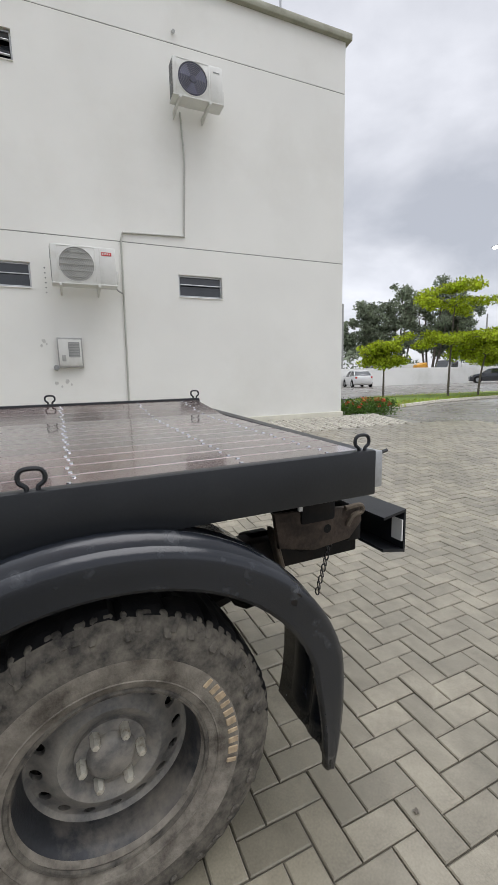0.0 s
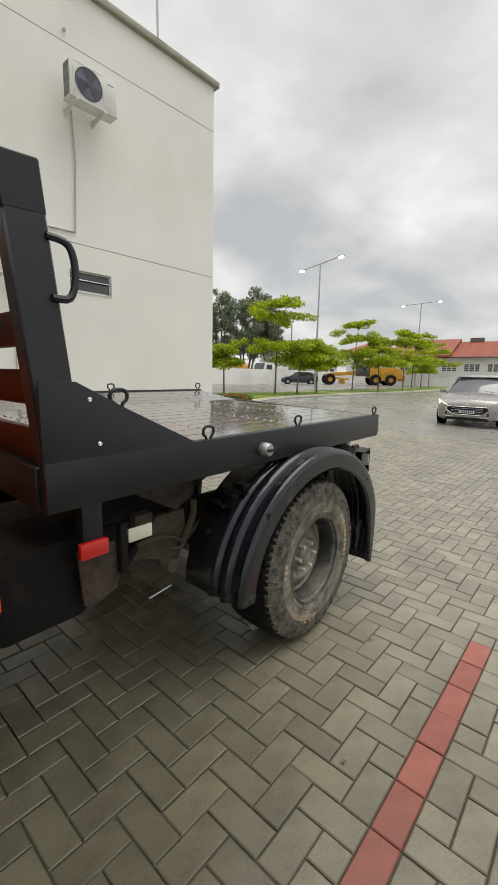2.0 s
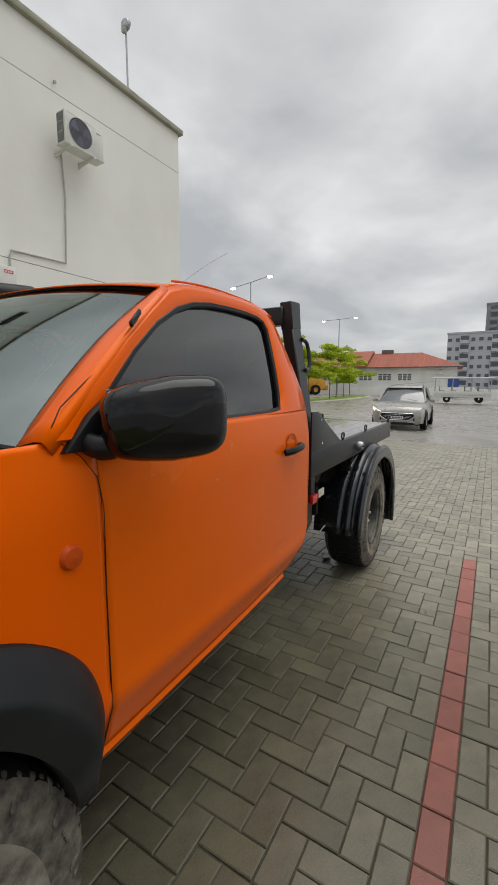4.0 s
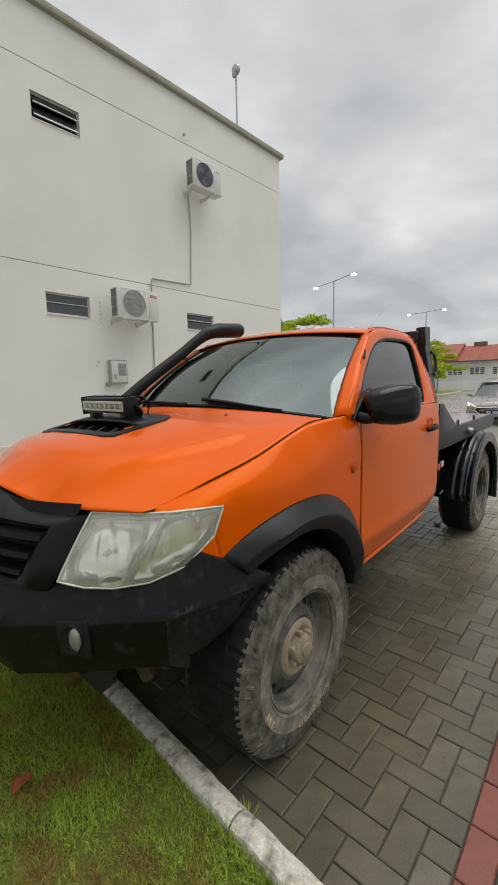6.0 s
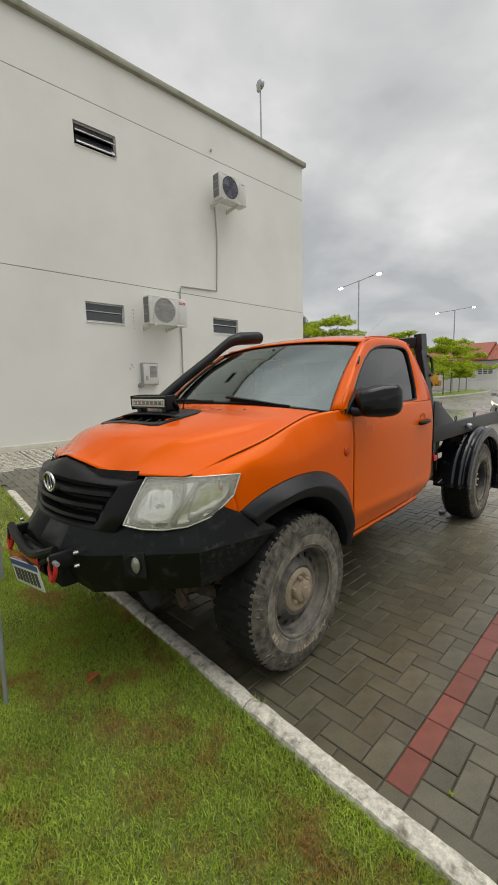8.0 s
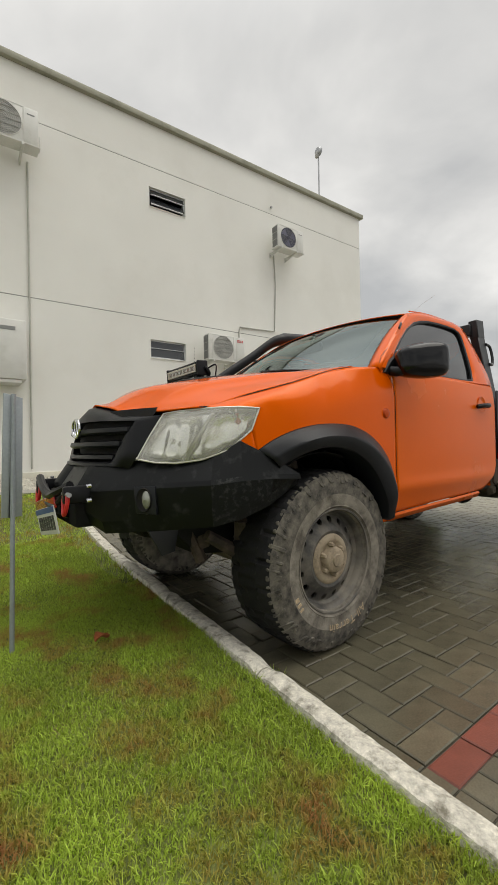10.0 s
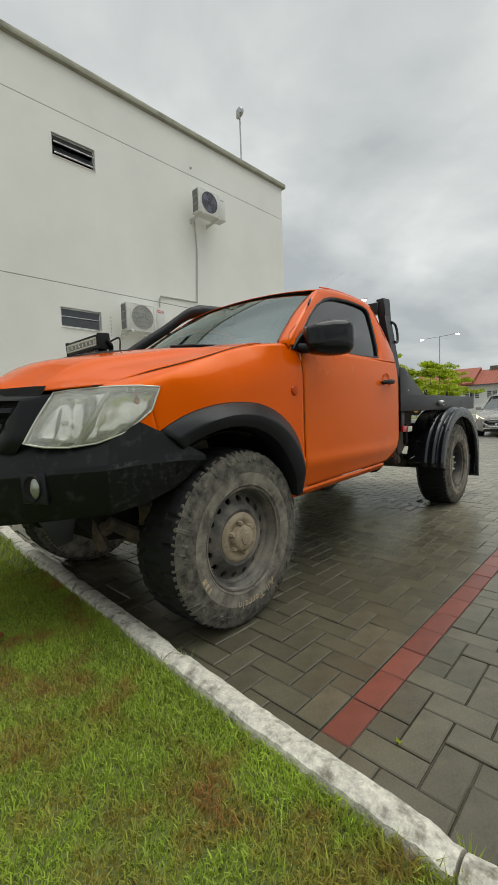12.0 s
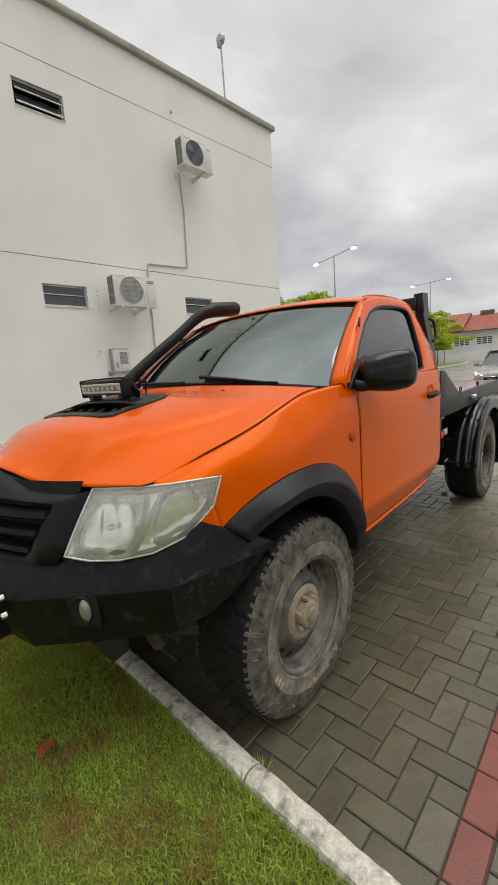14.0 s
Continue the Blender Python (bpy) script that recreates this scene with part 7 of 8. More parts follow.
def tall_tree(x, y, h, spread, seed):
    rng = np.random.default_rng(seed)
    t = thing("tall_tree", Matrix.Translation((x, y, ground_z(x, y) - 0.02)), "tall dark airy tree far behind the boundary wall", "tree", "far trees")
    bm = bmesh.new()
    centres = []
    for k in range(5):
        a, r = rng.random() * 6.28, spread * 0.35 * rng.random()
        bx, by = r * math.cos(a), r * math.sin(a)
        top = h * (0.80 + 0.2 * rng.random())
        tube([(bx * 0.3, by * 0.3, 0), (bx, by, top * 0.5), (bx * 1.5, by * 1.5, top)], [0.25, 0.16, 0.04], 6, False, bm)
        for q in range(13):
            f = 0.38 + 0.62 * q / 12
            aa = rng.random() * 6.28
            rr = spread * (0.15 + 0.35 * rng.random()) * (1.2 - 0.7 * f)
            c = Vector((bx * 1.4 + rr * math.cos(aa), by * 1.4 + rr * math.sin(aa), top * f))
            tube([(bx * (1 + 0.5 * f), by * (1 + 0.5 * f), top * f * 0.92), c], [0.06, 0.02], 4, False, bm)
            centres.append((*c, 0.7 + 0.9 * rng.random()))
    part("trunk", bm, M_BARK, t)
    leaf_mesh("crown", *leaf_cloud(centres, 95, 0.30, rng, 0.8, 0.1), M_LEAF_DARK, t)


for args in ((56, 64, 15.0, 7.0, 21), (61, 60, 17.5, 9.5, 22), (66, 57, 18.0, 10.0, 23), (70, 54, 15.0, 8.0, 24), (50, 66, 12.5, 6.5, 26)):
    tall_tree(*args)
rng0 = np.random.default_rng(77)
bush = tagged(leaf_mesh("far_shrubs", *leaf_cloud([(20 + 3.1 * k + rng0.random(), 36 + rng0.random() * 6 + 0.2 * k, 1.8 + rng0.random() * 1.4, 1.9) for k in range(16)], 45, 0.24, rng0, 0.9, 0.1), M_LEAF_DARK, None), "dark shrubs behind the boundary wall", "shrubs", kind="stuff")

# verge with its kerb
VERGE = [(10.2, 9.6), (11.5, 9.9), (14, 10.6), (18, 11.0), (24, 10.7), (32, 10.1), (40, 10.2), (47, 11.0), (50, 12.2), (49.5, 14.0), (46, 14.6), (38, 13.4), (30, 13.2), (22, 13.8), (16, 14.4), (12.5, 13.6), (10.8, 11.8)]
vl = rounded([(a, b, 0) for a, b in VERGE], 4)
bm = bmesh.new()
bm.faces.new([bm.verts.new((p.x, p.y, ground_z(p.x, p.y) + 0.04)) for p in vl])
bmesh.ops.triangulate(bm, faces=bm.faces)
tagged(link("lawn_verge", bm, M_FARGRASS, None, "", 0), "mown grass verge between the lanes", "grass", kind="structure")
tagged(link("kerb", tube([(p.x, p.y, ground_z(p.x, p.y) - 0.02) for p in vl], 0.085, 6, True), M_CONCRETE), "low concrete kerb round the grass verge", "kerb", kind="structure")
vt, vf = [], []
rngv = np.random.default_rng(5)
for k in range(len(vl)):
    a, b = vl[k], vl[(k + 1) % len(vl)]
    for _ in range(46):
        p = a.lerp(b, rngv.random()) + Vector((rngv.normal() * 0.15, rngv.random() * 0.9 * (1 if k < 36 else -1), 0))
        z0 = ground_z(p.x, p.y) + 0.03
        w, hh, dx = 0.02, 0.06 + 0.10 * rngv.random(), rngv.normal() * 0.05
        i = len(vt)
        vt += [(p.x - w, p.y, z0), (p.x + w, p.y + 0.01, z0), (p.x + dx, p.y + dx, z0 + hh)]
        vf.append((i, i + 1, i + 2))
tagged(leaf_mesh("verge_tufts", vt, vf, M_GRASS, None), "grass tufts along the verge", "grass", kind="stuff")

# flowering hedge by the building's corner
hx = Matrix.Translation((5.95, 6.55, 0.34))
hedge = thing("flower_hedge", hx, "clipped green hedge with red flowers beside the building", "hedge")
rngh = np.random.default_rng(9)
hc = [(0.1 + 0.16 * i, 0.12 * j, 0.10 + 0.11 * k, 0.13) for i in range(10) for j in range(6) for k in range(3)]
leaf_mesh("leaves", *leaf_cloud(hc, 1100, 0.035, rngh, 1.0, 0.2), M_HEDGE, hedge)
part("twigs", tube([(0.1, 0.3, 0.0), (0.8, 0.35, 0.12), (1.5, 0.3, 0.0)], 0.02, 5), M_BARK, hedge)
fc = [(0.05 + 1.35 * rngh.random(), 0.65 * rngh.random() - 0.1, 0.24 + 0.17 * rngh.random(), 0.06) for _ in range(26)]
fl = leaf_mesh("flowers", *leaf_cloud(fc, 4200, 0.026, rngh, 0.8, 0.4), M_FLOWER, hedge, "clusters of red flowers")
fl["kind"] = "stuff"


# street lamps
def street_lamp(x, y, h, arm, turn):
    z0 = ground_z(x, y) - 0.03
    t = thing("street_lamp", Matrix.Translation((x, y, z0)) @ Matrix.Rotation(turn, 4, "Z"), "tall grey street lamp with two lit heads", "street lamp", "street lamps")
    part("pole", tube([(0, 0, 0), (0, 0, h * 0.5), (0, 0, h)], [0.085, 0.07, 0.05], 10), M_SILVER, t)
    part("arm", tube([(-arm, 0, h - 0.12), (0, 0, h - 0.03), (arm, 0, h + 0.12)], 0.035, 8), M_SILVER, t)
    for s in (-1, 1):
        hd = part("lamp_head", box((s * (arm + 0.1) - 0.28, -0.14, h + s * 0.12 - 0.02), (s * (arm + 0.1) + 0.28, 0.14, h + s * 0.12 + 0.03), 0.02), M_SILVER, t)
        part("lens", box((s * (arm + 0.1) - 0.20, -0.15, h + s * 0.12 - 0.16), (s * (arm + 0.1) + 0.20, 0.15, h + s * 0.12 + 0.02), 0.07), M_LAMPHEAD, hd, "glowing white lens")


street_lamp(27.6, 16.6, 9.75, 2.05, math.atan2(-3.46, -0.96))
street_lamp(47.8, 15.3, 9.45, 1.85, math.atan2(-3.3, 0.5))
for x, y, h in ((30.0, 37.6, 9.0), (58.0, 40.0, 9.5)):
    t = thing("utility_pole", Matrix.Translation((x, y, ground_z(x, y) - 0.02)), "plain grey utility pole", "pole")
    part("pole", tube([(0, 0, 0), (0, 0, h)], [0.16, 0.11], 8), M_GREYBOX, t)


# cars
def car(m, paint, label, lit, length=3.95, tall=1.47, hatch=True):
    c = thing("car", m, label, "car", "parked cars")
    k = length / 3.95
    st = [(0.00, 0.26, 0.60, 0.62), (0.05, 0.20, 0.70, 0.76), (0.20, 0.18, 0.78, 0.83), (0.55, 0.18, 0.87, 0.86), (0.95, 0.18, 0.95, 0.865), (1.6, 0.18, 0.95, 0.87), (2.6, 0.18, 0.98, 0.87), (3.3, 0.20, 1.01, 0.86), (3.7, 0.24, 1.02, 0.82), (3.88, 0.30, 0.95, 0.74), (3.95, 0.36, 0.80, 0.64)]
    rings = []
    for x, zl, zb, w in st:
        ring = []
        for y, z in ((-w * 0.80, zl), (-w * 0.97, zl + 0.06), (-w, zl + (zb - zl) * 0.45), (-w * 0.985, zl + (zb - zl) * 0.72), (-w * 0.93, zb - 0.02), (-w * 0.80, zb), (0, zb + (0.035 if x < 1 else 0.0)),
                     (w * 0.80, zb), (w * 0.93, zb - 0.02), (w * 0.985, zl + (zb - zl) * 0.72), (w, zl + (zb - zl) * 0.45), (w * 0.97, zl + 0.06), (w * 0.80, zl)):
            ring.append((x * k, y, z))
        rings.append(ring)
    part("body", skin(rings, True, True), paint, c, "", 40)
    ga = [(0.92, 0.94, 0.78), (1.15, 1.11, 0.74), (1.62, tall - 0.05, 0.64), (1.9, tall - 0.015, 0.63), (2.5, tall, 0.63), (3.05, tall - 0.03, 0.62), (3.35, tall - 0.14, 0.62), (3.72, 1.03, 0.72)]
    rings = [[(x * k, -w * 1.0 - 0.10 * (1 - (z - 0.94) / 0.6) * (0.8 if 1 < x < 3.6 else 0.2), 0.93), (x * k, -w, z - 0.03), (x * k, -w * 0.85, z), (x * k, 0, z + 0.015), (x * k, w * 0.85, z), (x * k, w, z - 0.03), (x * k, w + 0.10 * (1 - (z - 0.94) / 0.6) * (0.8 if 1 < x < 3.6 else 0.2), 0.93)] for x, z, w in ga]
    part("glass", skin(rings), M_CARGLASS, c, "dark windows", 40)
    rr = [[(x * k, s * 0.60, z + 0.012) for s in (-1, -0.6, 0, 0.6, 1)] for x, z in ((1.58, tall - 0.06), (1.9, tall - 0.010), (2.5, tall + 0.008), (3.05, tall - 0.02), (3.3, tall - 0.10))]
    shell(part("roof", skin(rr), paint, c, "", 60), 0.02)
    for s in (-1, 1):
        bm = tube([(0.97 * k, s * 0.80, 0.95), (1.6 * k, s * 0.655, tall - 0.05), (2.5 * k, s * 0.645, tall - 0.01), (3.2 * k, s * 0.64, tall - 0.07), (3.7 * k, s * 0.74, 1.02)], 0.034, 6)
        tube([(2.25 * k, s * 0.85, 0.96), (2.35 * k, s * 0.655, tall - 0.02)], 0.035, 6, False, bm)
        part("pillar", bm, paint, c)
        part("door_mirror", box((1.10 * k, s * 0.98 - 0.10, 0.93), (1.22 * k, s * 0.98 + 0.06, 1.05), 0.03), paint, c)
        for x in (0.70, 3.18):
            w = part("wheel", lathe([(0.19, -0.09), (0.29, -0.10), (0.31, -0.06), (0.31, 0.06), (0.29, 0.10), (0.19, 0.09)], 28, "y", (x * k, s * 0.80, 0.31)), M_TREAD, c)
            part("rim", lathe([(0.20, s * 0.085), (0.17, s * 0.075), (0.06, s * 0.07), (0.001, s * 0.09)], 20, "y", (x * k, s * 0.80, 0.31)), M_SILVER, w)
            part("wheel_arch", lathe([(0.385, s * 0.868), (0.325, s * 0.871), (0.30, s * 0.86)], 28, "y", (x * k, 0, 0.33)), M_DARK, c)
        hl = skin([[(0.040 * k, s * 0.50, 0.575), (0.045 * k, s * 0.52, 0.635)], [(0.070 * k, s * 0.62, 0.58), (0.075 * k, s * 0.66, 0.70)], [(0.16 * k, s * 0.76, 0.62), (0.19 * k, s * 0.78, 0.765)], [(0.34 * k, s * 0.84, 0.70), (0.36 * k, s * 0.84, 0.80)]])
        for v in hl.verts:
            v.co.x -= 0.035
            v.co.y += s * 0.012
        part("headlamp", hl, M_HEADLIT if lit and s > 0 else M_LAMPHOUSE, c, "lit headlamp" if lit and s > 0 else "clear headlamp")
        part("tail_lamp", box((3.74 * k, s * 0.66 - 0.08, 0.78), (3.93 * k, s * 0.66 + 0.08, 0.95), 0.02), M_REDLENS, c)
        part("fog_trim", skin([[(-0.022, s * 0.34, 0.285), (-0.022, s * 0.34, 0.31)], [(-0.012, s * 0.52, 0.285), (-0.012, s * 0.54, 0.32)], [(0.045, s * 0.70, 0.33), (0.045, s * 0.73, 0.375)]]), M_CHROME, c, "bright trim below the grille")
        part("fog_recess", skin([[(-0.012, s * 0.52, 0.33), (-0.010, s * 0.52, 0.42)], [(0.035, s * 0.70, 0.385), (0.035, s * 0.70, 0.47)]]), M_BLACK, c)
    gp = [(-0.36, 0.36), (0.36, 0.36), (0.56, 0.50), (0.50, 0.585), (-0.50, 0.585), (-0.56, 0.50)]
    gr_ = part("grille", slab(gp, -0.014, 0.05, "yz", 0.006), M_BLACK, c, "dark six sided front grille")
    part("grille_edge", tube([(-0.016, a, b) for a, b in gp], 0.010, 5, True), M_CHROME, gr_)
    for q in range(4):
        part("grille_bar", box((-0.020, -0.44 + 0.04 * abs(q - 2), 0.40 + 0.045 * q), (-0.014, 0.44 - 0.04 * abs(q - 2), 0.408 + 0.045 * q)), M_CHROME, gr_)
    part("lower_intake", slab([(-0.60, 0.20), (0.60, 0.20), (0.50, 0.285), (-0.50, 0.285)], -0.006, 0.05, "yz", 0.006), M_BLACK, c)
    part("hood_line", tube([(0.03, s, 0.655) for s in (-0.50, -0.25, 0.0, 0.25, 0.50)], 0.004, 4), M_BLACK, c)
    part("emblem", tube([(-0.022, 0.055 * math.cos(t), 0.615 + 0.03 * math.sin(t)) for t in [2 * math.pi * q / 16 for q in range(16)]], 0.008, 5, True), M_CHROME, c)
    np_ = part("number_plate", box((-0.024, -0.20, 0.40), (-0.014, 0.20, 0.50), 0.003), M_WHITE, c)
    part("plate_band", box((-0.027, -0.20, 0.478), (-0.023, 0.20, 0.50)), M_PLATEBLUE, np_)
    for q in range(7):
        part("plate_mark", box((-0.027, -0.165 + 0.048 * q, 0.415), (-0.023, -0.135 + 0.048 * q, 0.465)), M_PLATEBAR, np_)
    part("wiper", tube([(0.98 * k, -0.5, 0.99), (1.06 * k, 0.0, 1.05)], 0.008, 4), M_BLACK, c)
    return c


car(Matrix.Translation((11.32, 1.70, -0.05)) @ Matrix.Rotation(radians(1.5), 4, "Z"), M_CARSILVER, "silver hatchback with one headlamp lit, facing the pickup", True)
car(Matrix.Translation((40.1, 29.0, 0.22)) @ Matrix.Rotation(radians(-51), 4, "Z"), M_CARBLACK, "dark blue-black estate car beside the boundary wall", False, 4.5, 1.45)
car(Matrix.Translation((25.7, 30.6, 0.22)) @ Matrix.Rotation(radians(247), 4, "Z"), M_CARWHITE, "white hatchback parked at the boundary wall", False, 3.8, 1.46)

# yellow road grader
gr = thing("road_grader", Matrix.Translation((44.87, 25.74, 0.22)) @ Matrix.Rotation(radians(-50), 4, "Z"), "yellow road grader behind the verge trees", "grader")
part("engine_housing", slab([(5.6, 0.9), (9.6, 0.8), (9.7, 1.9), (8.8, 2.25), (5.6, 2.25)], -0.9, 0.9, "xz", 0.06), M_YELLOW, gr)
part("cab_body", slab([(4.0, 1.1), (5.6, 1.1), (5.6, 3.1), (4.2, 3.1)], -0.75, 0.75, "xz", 0.05), M_CARGLASS, gr, "dark glazed cab")
part("cab_roof", box((3.9, -0.85, 3.08), (5.7, 0.85, 3.22), 0.04), M_YELLOW, gr)
part("front_frame", slab([(0.2, 1.0), (4.2, 1.3), (4.2, 1.75), (1.2, 1.5), (0.2, 1.35)], -0.18, 0.18, "xz", 0.04), M_YELLOW, gr)
part("blade", box((2.2, -1.6, 0.15), (2.4, 1.6, 0.75), 0.04), M_YELLOW, gr)
part("drawbar", beam((0.6, 0, 0.9), (3.2, 0, 0.7), 0.5, 0.18), M_YELLOW, gr)
part("counterweight", box((9.6, -0.8, 0.6), (10.1, 0.8, 1.3), 0.05), M_YELLOW, gr)
for x in (0.6, 6.3, 8.2):
    for s in (-1, 1):
        w = part("wheel", lathe([(0.30, -0.18), (0.62, -0.2), (0.68, -0.14), (0.68, 0.14), (0.62, 0.2), (0.30, 0.18)], 28, "y", (x, s * 1.05, 0.68)), M_TREAD, gr)
        part("rim", lathe([(0.34, s * 0.16), (0.28, s * 0.10), (0.10, s * 0.08), (0.001, s * 0.12)], 20, "y", (x, s * 1.05, 0.68)), M_YELLOW, w)
for s in (-1, 1):
    part("side_rail", beam((5.8, s * 0.95, 0.75), (9.2, s * 0.95, 0.75), 0.12, 0.3), M_YELLOW, gr)

# boundary walls
for name, pts, h in (("wall_fence_north", [(10, 30.2), (24, 31.2), (42, 30.6), (58, 29.0), (70, 27.0)], 1.75), ("wall_fence_east", [(58, 24.0), (54.5, 14.0), (51.5, 8.0), (50.0, 0.0), (50.0, -14.0)], 1.15)):
    bm = bmesh.new()
    for a, b in zip(pts, pts[1:]):
        za = ground_z(*a)
        beam((*a, za + h / 2 - 0.05), (*b, za + h / 2 - 0.05), 0.16, h, 0.01, bm)
    tagged(link(name, bm, M_FENCE, None, "", 30), "white rendered boundary wall, lightly stained", "wall", kind="structure")
tagged(link("road", grid(lambda u, v: Vector((10 + 55 * u, 14.2 + 15 * v + (1.0 - v) * 0.6 * math.sin(6 * u), 0.225)), 30, 6), M_ASPHALT), "wet grey lane behind the verge", "road", kind="structure")

# white works vehicles behind the wall
for x, y, ln, lab, col in ((33.0, 35.5, 5.2, "white lorry cab behind the boundary wall", M_CARWHITE), (43.0, 35.0, 4.6, "white van behind the boundary wall", M_CARWHITE)):
    v = thing("lorry", Matrix.Translation((x, y, ground_z(x, y))) @ Matrix.Rotation(radians(-12), 4, "Z"), lab, "lorry")
    part("cab", slab([(0, 0.6), (1.9, 0.6), (1.9, 2.7), (0.35, 2.7), (0.0, 1.7)], -1.1, 1.1, "xz", 0.08), col, v)
    part("windscreen", slab([(0.02, 1.75), (0.34, 2.6), (0.30, 2.62), (-0.02, 1.75)], -1.0, 1.0, "xz"), M_CARGLASS, v)
    part("side_window", box((0.5, -1.115, 1.75), (1.5, 1.115, 2.45), 0.03), M_CARGLASS, v)
    part("load_body", box((2.0, -1.15, 0.8), (ln, 1.15, 2.2), 0.05), M_ACWHITE, v)
    for wx in (0.8, ln - 1.0):
        for s in (-1, 1):
            part("wheel", lathe([(0.2, -0.12), (0.45, -0.13), (0.48, 0), (0.45, 0.13), (0.2, 0.12)], 20, "y", (wx, s * 1.0, 0.48)), M_TREAD, v)
ob = thing("orange_hopper", Matrix.Translation((36.5, 33.5, ground_z(36.5, 33.5))), "orange machine hopper behind the boundary wall", "machine")
part("hopper", slab([(0, 0.9), (2.2, 0.9), (1.6, 2.3), (0.3, 2.0)], -0.7, 0.7, "xz", 0.05), M_YELLOW, ob)
part("legs", box((0.6, -0.5, 0.0), (1.5, 0.5, 0.92), 0.04), M_STEEL, ob)
sh = thing("shed", Matrix.Translation((62, 38, 0.2)), "shed with a green sheet roof beyond the trees", "shed")
part("wall", box((0, 0, 0), (9, 7, 3.6)), M_FENCE, sh, "", 0)
part("roof", slab([(-0.6, 3.5), (9.6, 3.5), (9.6, 3.7), (4.5, 5.0), (-0.6, 3.7)], -0.6, 7.6, "xz"), M_GREENROOF, sh)
for k in range(3):
    part("window", box((1 + 2.6 * k, -0.05, 1.3), (2.6 + 2.6 * k, 0.03, 2.4)), M_FARWIN, sh)


# white bungalow with a tiled hip roof
bg = thing("bungalow", Matrix.Translation((56.5, 2.25, 0.2)) @ Matrix.Rotation(radians(4), 4, "Z"), "long white single storey building with a terracotta hip roof", "house")
part("wall", box((0, 0, 0), (11, 18.2, 3.78)), M_FENCE, bg, "white rendered walls", 0)
bm = bmesh.new()
e = [(-0.8, -0.8, 3.76), (11.8, -0.8, 3.76), (11.8, 19.0, 3.76), (-0.8, 19.0, 3.76)]
r0, r1 = (5.5, 4.65, 6.05), (5.5, 13.6, 6.05)
ev = [bm.verts.new(p) for p in e]
rv = [bm.verts.new(p) for p in (r0, r1)]
for f in ((ev[0], ev[1], rv[0]), (ev[1], ev[2], rv[1], rv[0]), (ev[2], ev[3], rv[1]), (ev[3], ev[0], rv[0], rv[1]), (ev[3], ev[2], ev[1], ev[0])):
    bm.faces.new(f)
rf = part("roof", bm, M_TILE, bg, "terracotta tiled roof", 0)
for k in range(66):
    y = -0.6 + 0.295 * k
    if 4.65 <= y <= 13.6:
        a, b = (-0.8, y, 3.77), (5.5, y, 6.06)
    else:
        f = (y + 0.8) / 5.45 if y < 4.65 else (19.0 - y) / 5.4
        a, b = (-0.8, y, 3.77), (-0.8 + 6.3 * f, y, 3.77 + 2.29 * f)
    if (Vector(b) - Vector(a)).length > 0.3:
        part("tile_row", tube([a, b], 0.05, 5), M_TILE, rf)
part("eave", box((-0.85, -0.85, 3.64), (-0.75, 19.05, 3.78)), M_FARWIN, bg)
for y in (5.4, 8.0, 10.6, 13.2, 15.8):
    w = part("window", box((-0.06, y, 1.95), (0.02, y + 1.9, 2.95)), M_FENCE, bg)
    for q in range(3):
        part("pane", box((-0.075, y + 0.08 + 0.6 * q, 2.02), (-0.055, y + 0.56 + 0.6 * q, 2.88)), M_FARWIN, w)
    for q in range(3):
        part("bar", box((-0.09, y, 2.18 + 0.24 * q), (-0.07, y + 1.9, 2.24 + 0.24 * q)), M_FENCE, w)
part("gable", slab([(-1.6, 3.95), (5.3, 6.45), (11.5, 3.95), (11.5, 3.75), (5.3, 6.2), (-1.6, 3.7)], 11.3, 19.2, "xz"), M_TILE, bg, "raised tiled gable roof")
part("chimney", box((5.2, 8.6, 5.9), (6.4, 10.2, 6.55), 0.05), M_BARK, bg, "dark vent on the ridge")
part("wall_unit", box((-0.35, 1.6, 2.75), (-0.02, 2.6, 3.3), 0.04), M_ACWHITE, bg, "wall mounted air conditioner")
part("service_door", box((-0.08, -0.3, 0), (-0.0, 1.0, 2.3)), M_PLATEBLUE, bg, "blue shutter")

# railing beyond the car
rl = thing("railing", Matrix.Translation((44.0, 3.2, 0.1)), "grey tube railing beside the ramp", "railing")
part("top_rail", tube([(0, 0, 0.0), (0, 0, 1.9), (0, 4.6, 1.45), (0, 4.6, 0.0)], 0.035, 6), M_SILVER, rl)
part("mid_rail", tube([(0, 0, 1.3), (0, 4.6, 0.9)], 0.03, 6), M_SILVER, rl)
for y in (1.5, 3.0):
    part("post", tube([(0, y, 0.0), (0, y, 1.75 - 0.1 * y)], 0.03, 6), M_SILVER, rl)

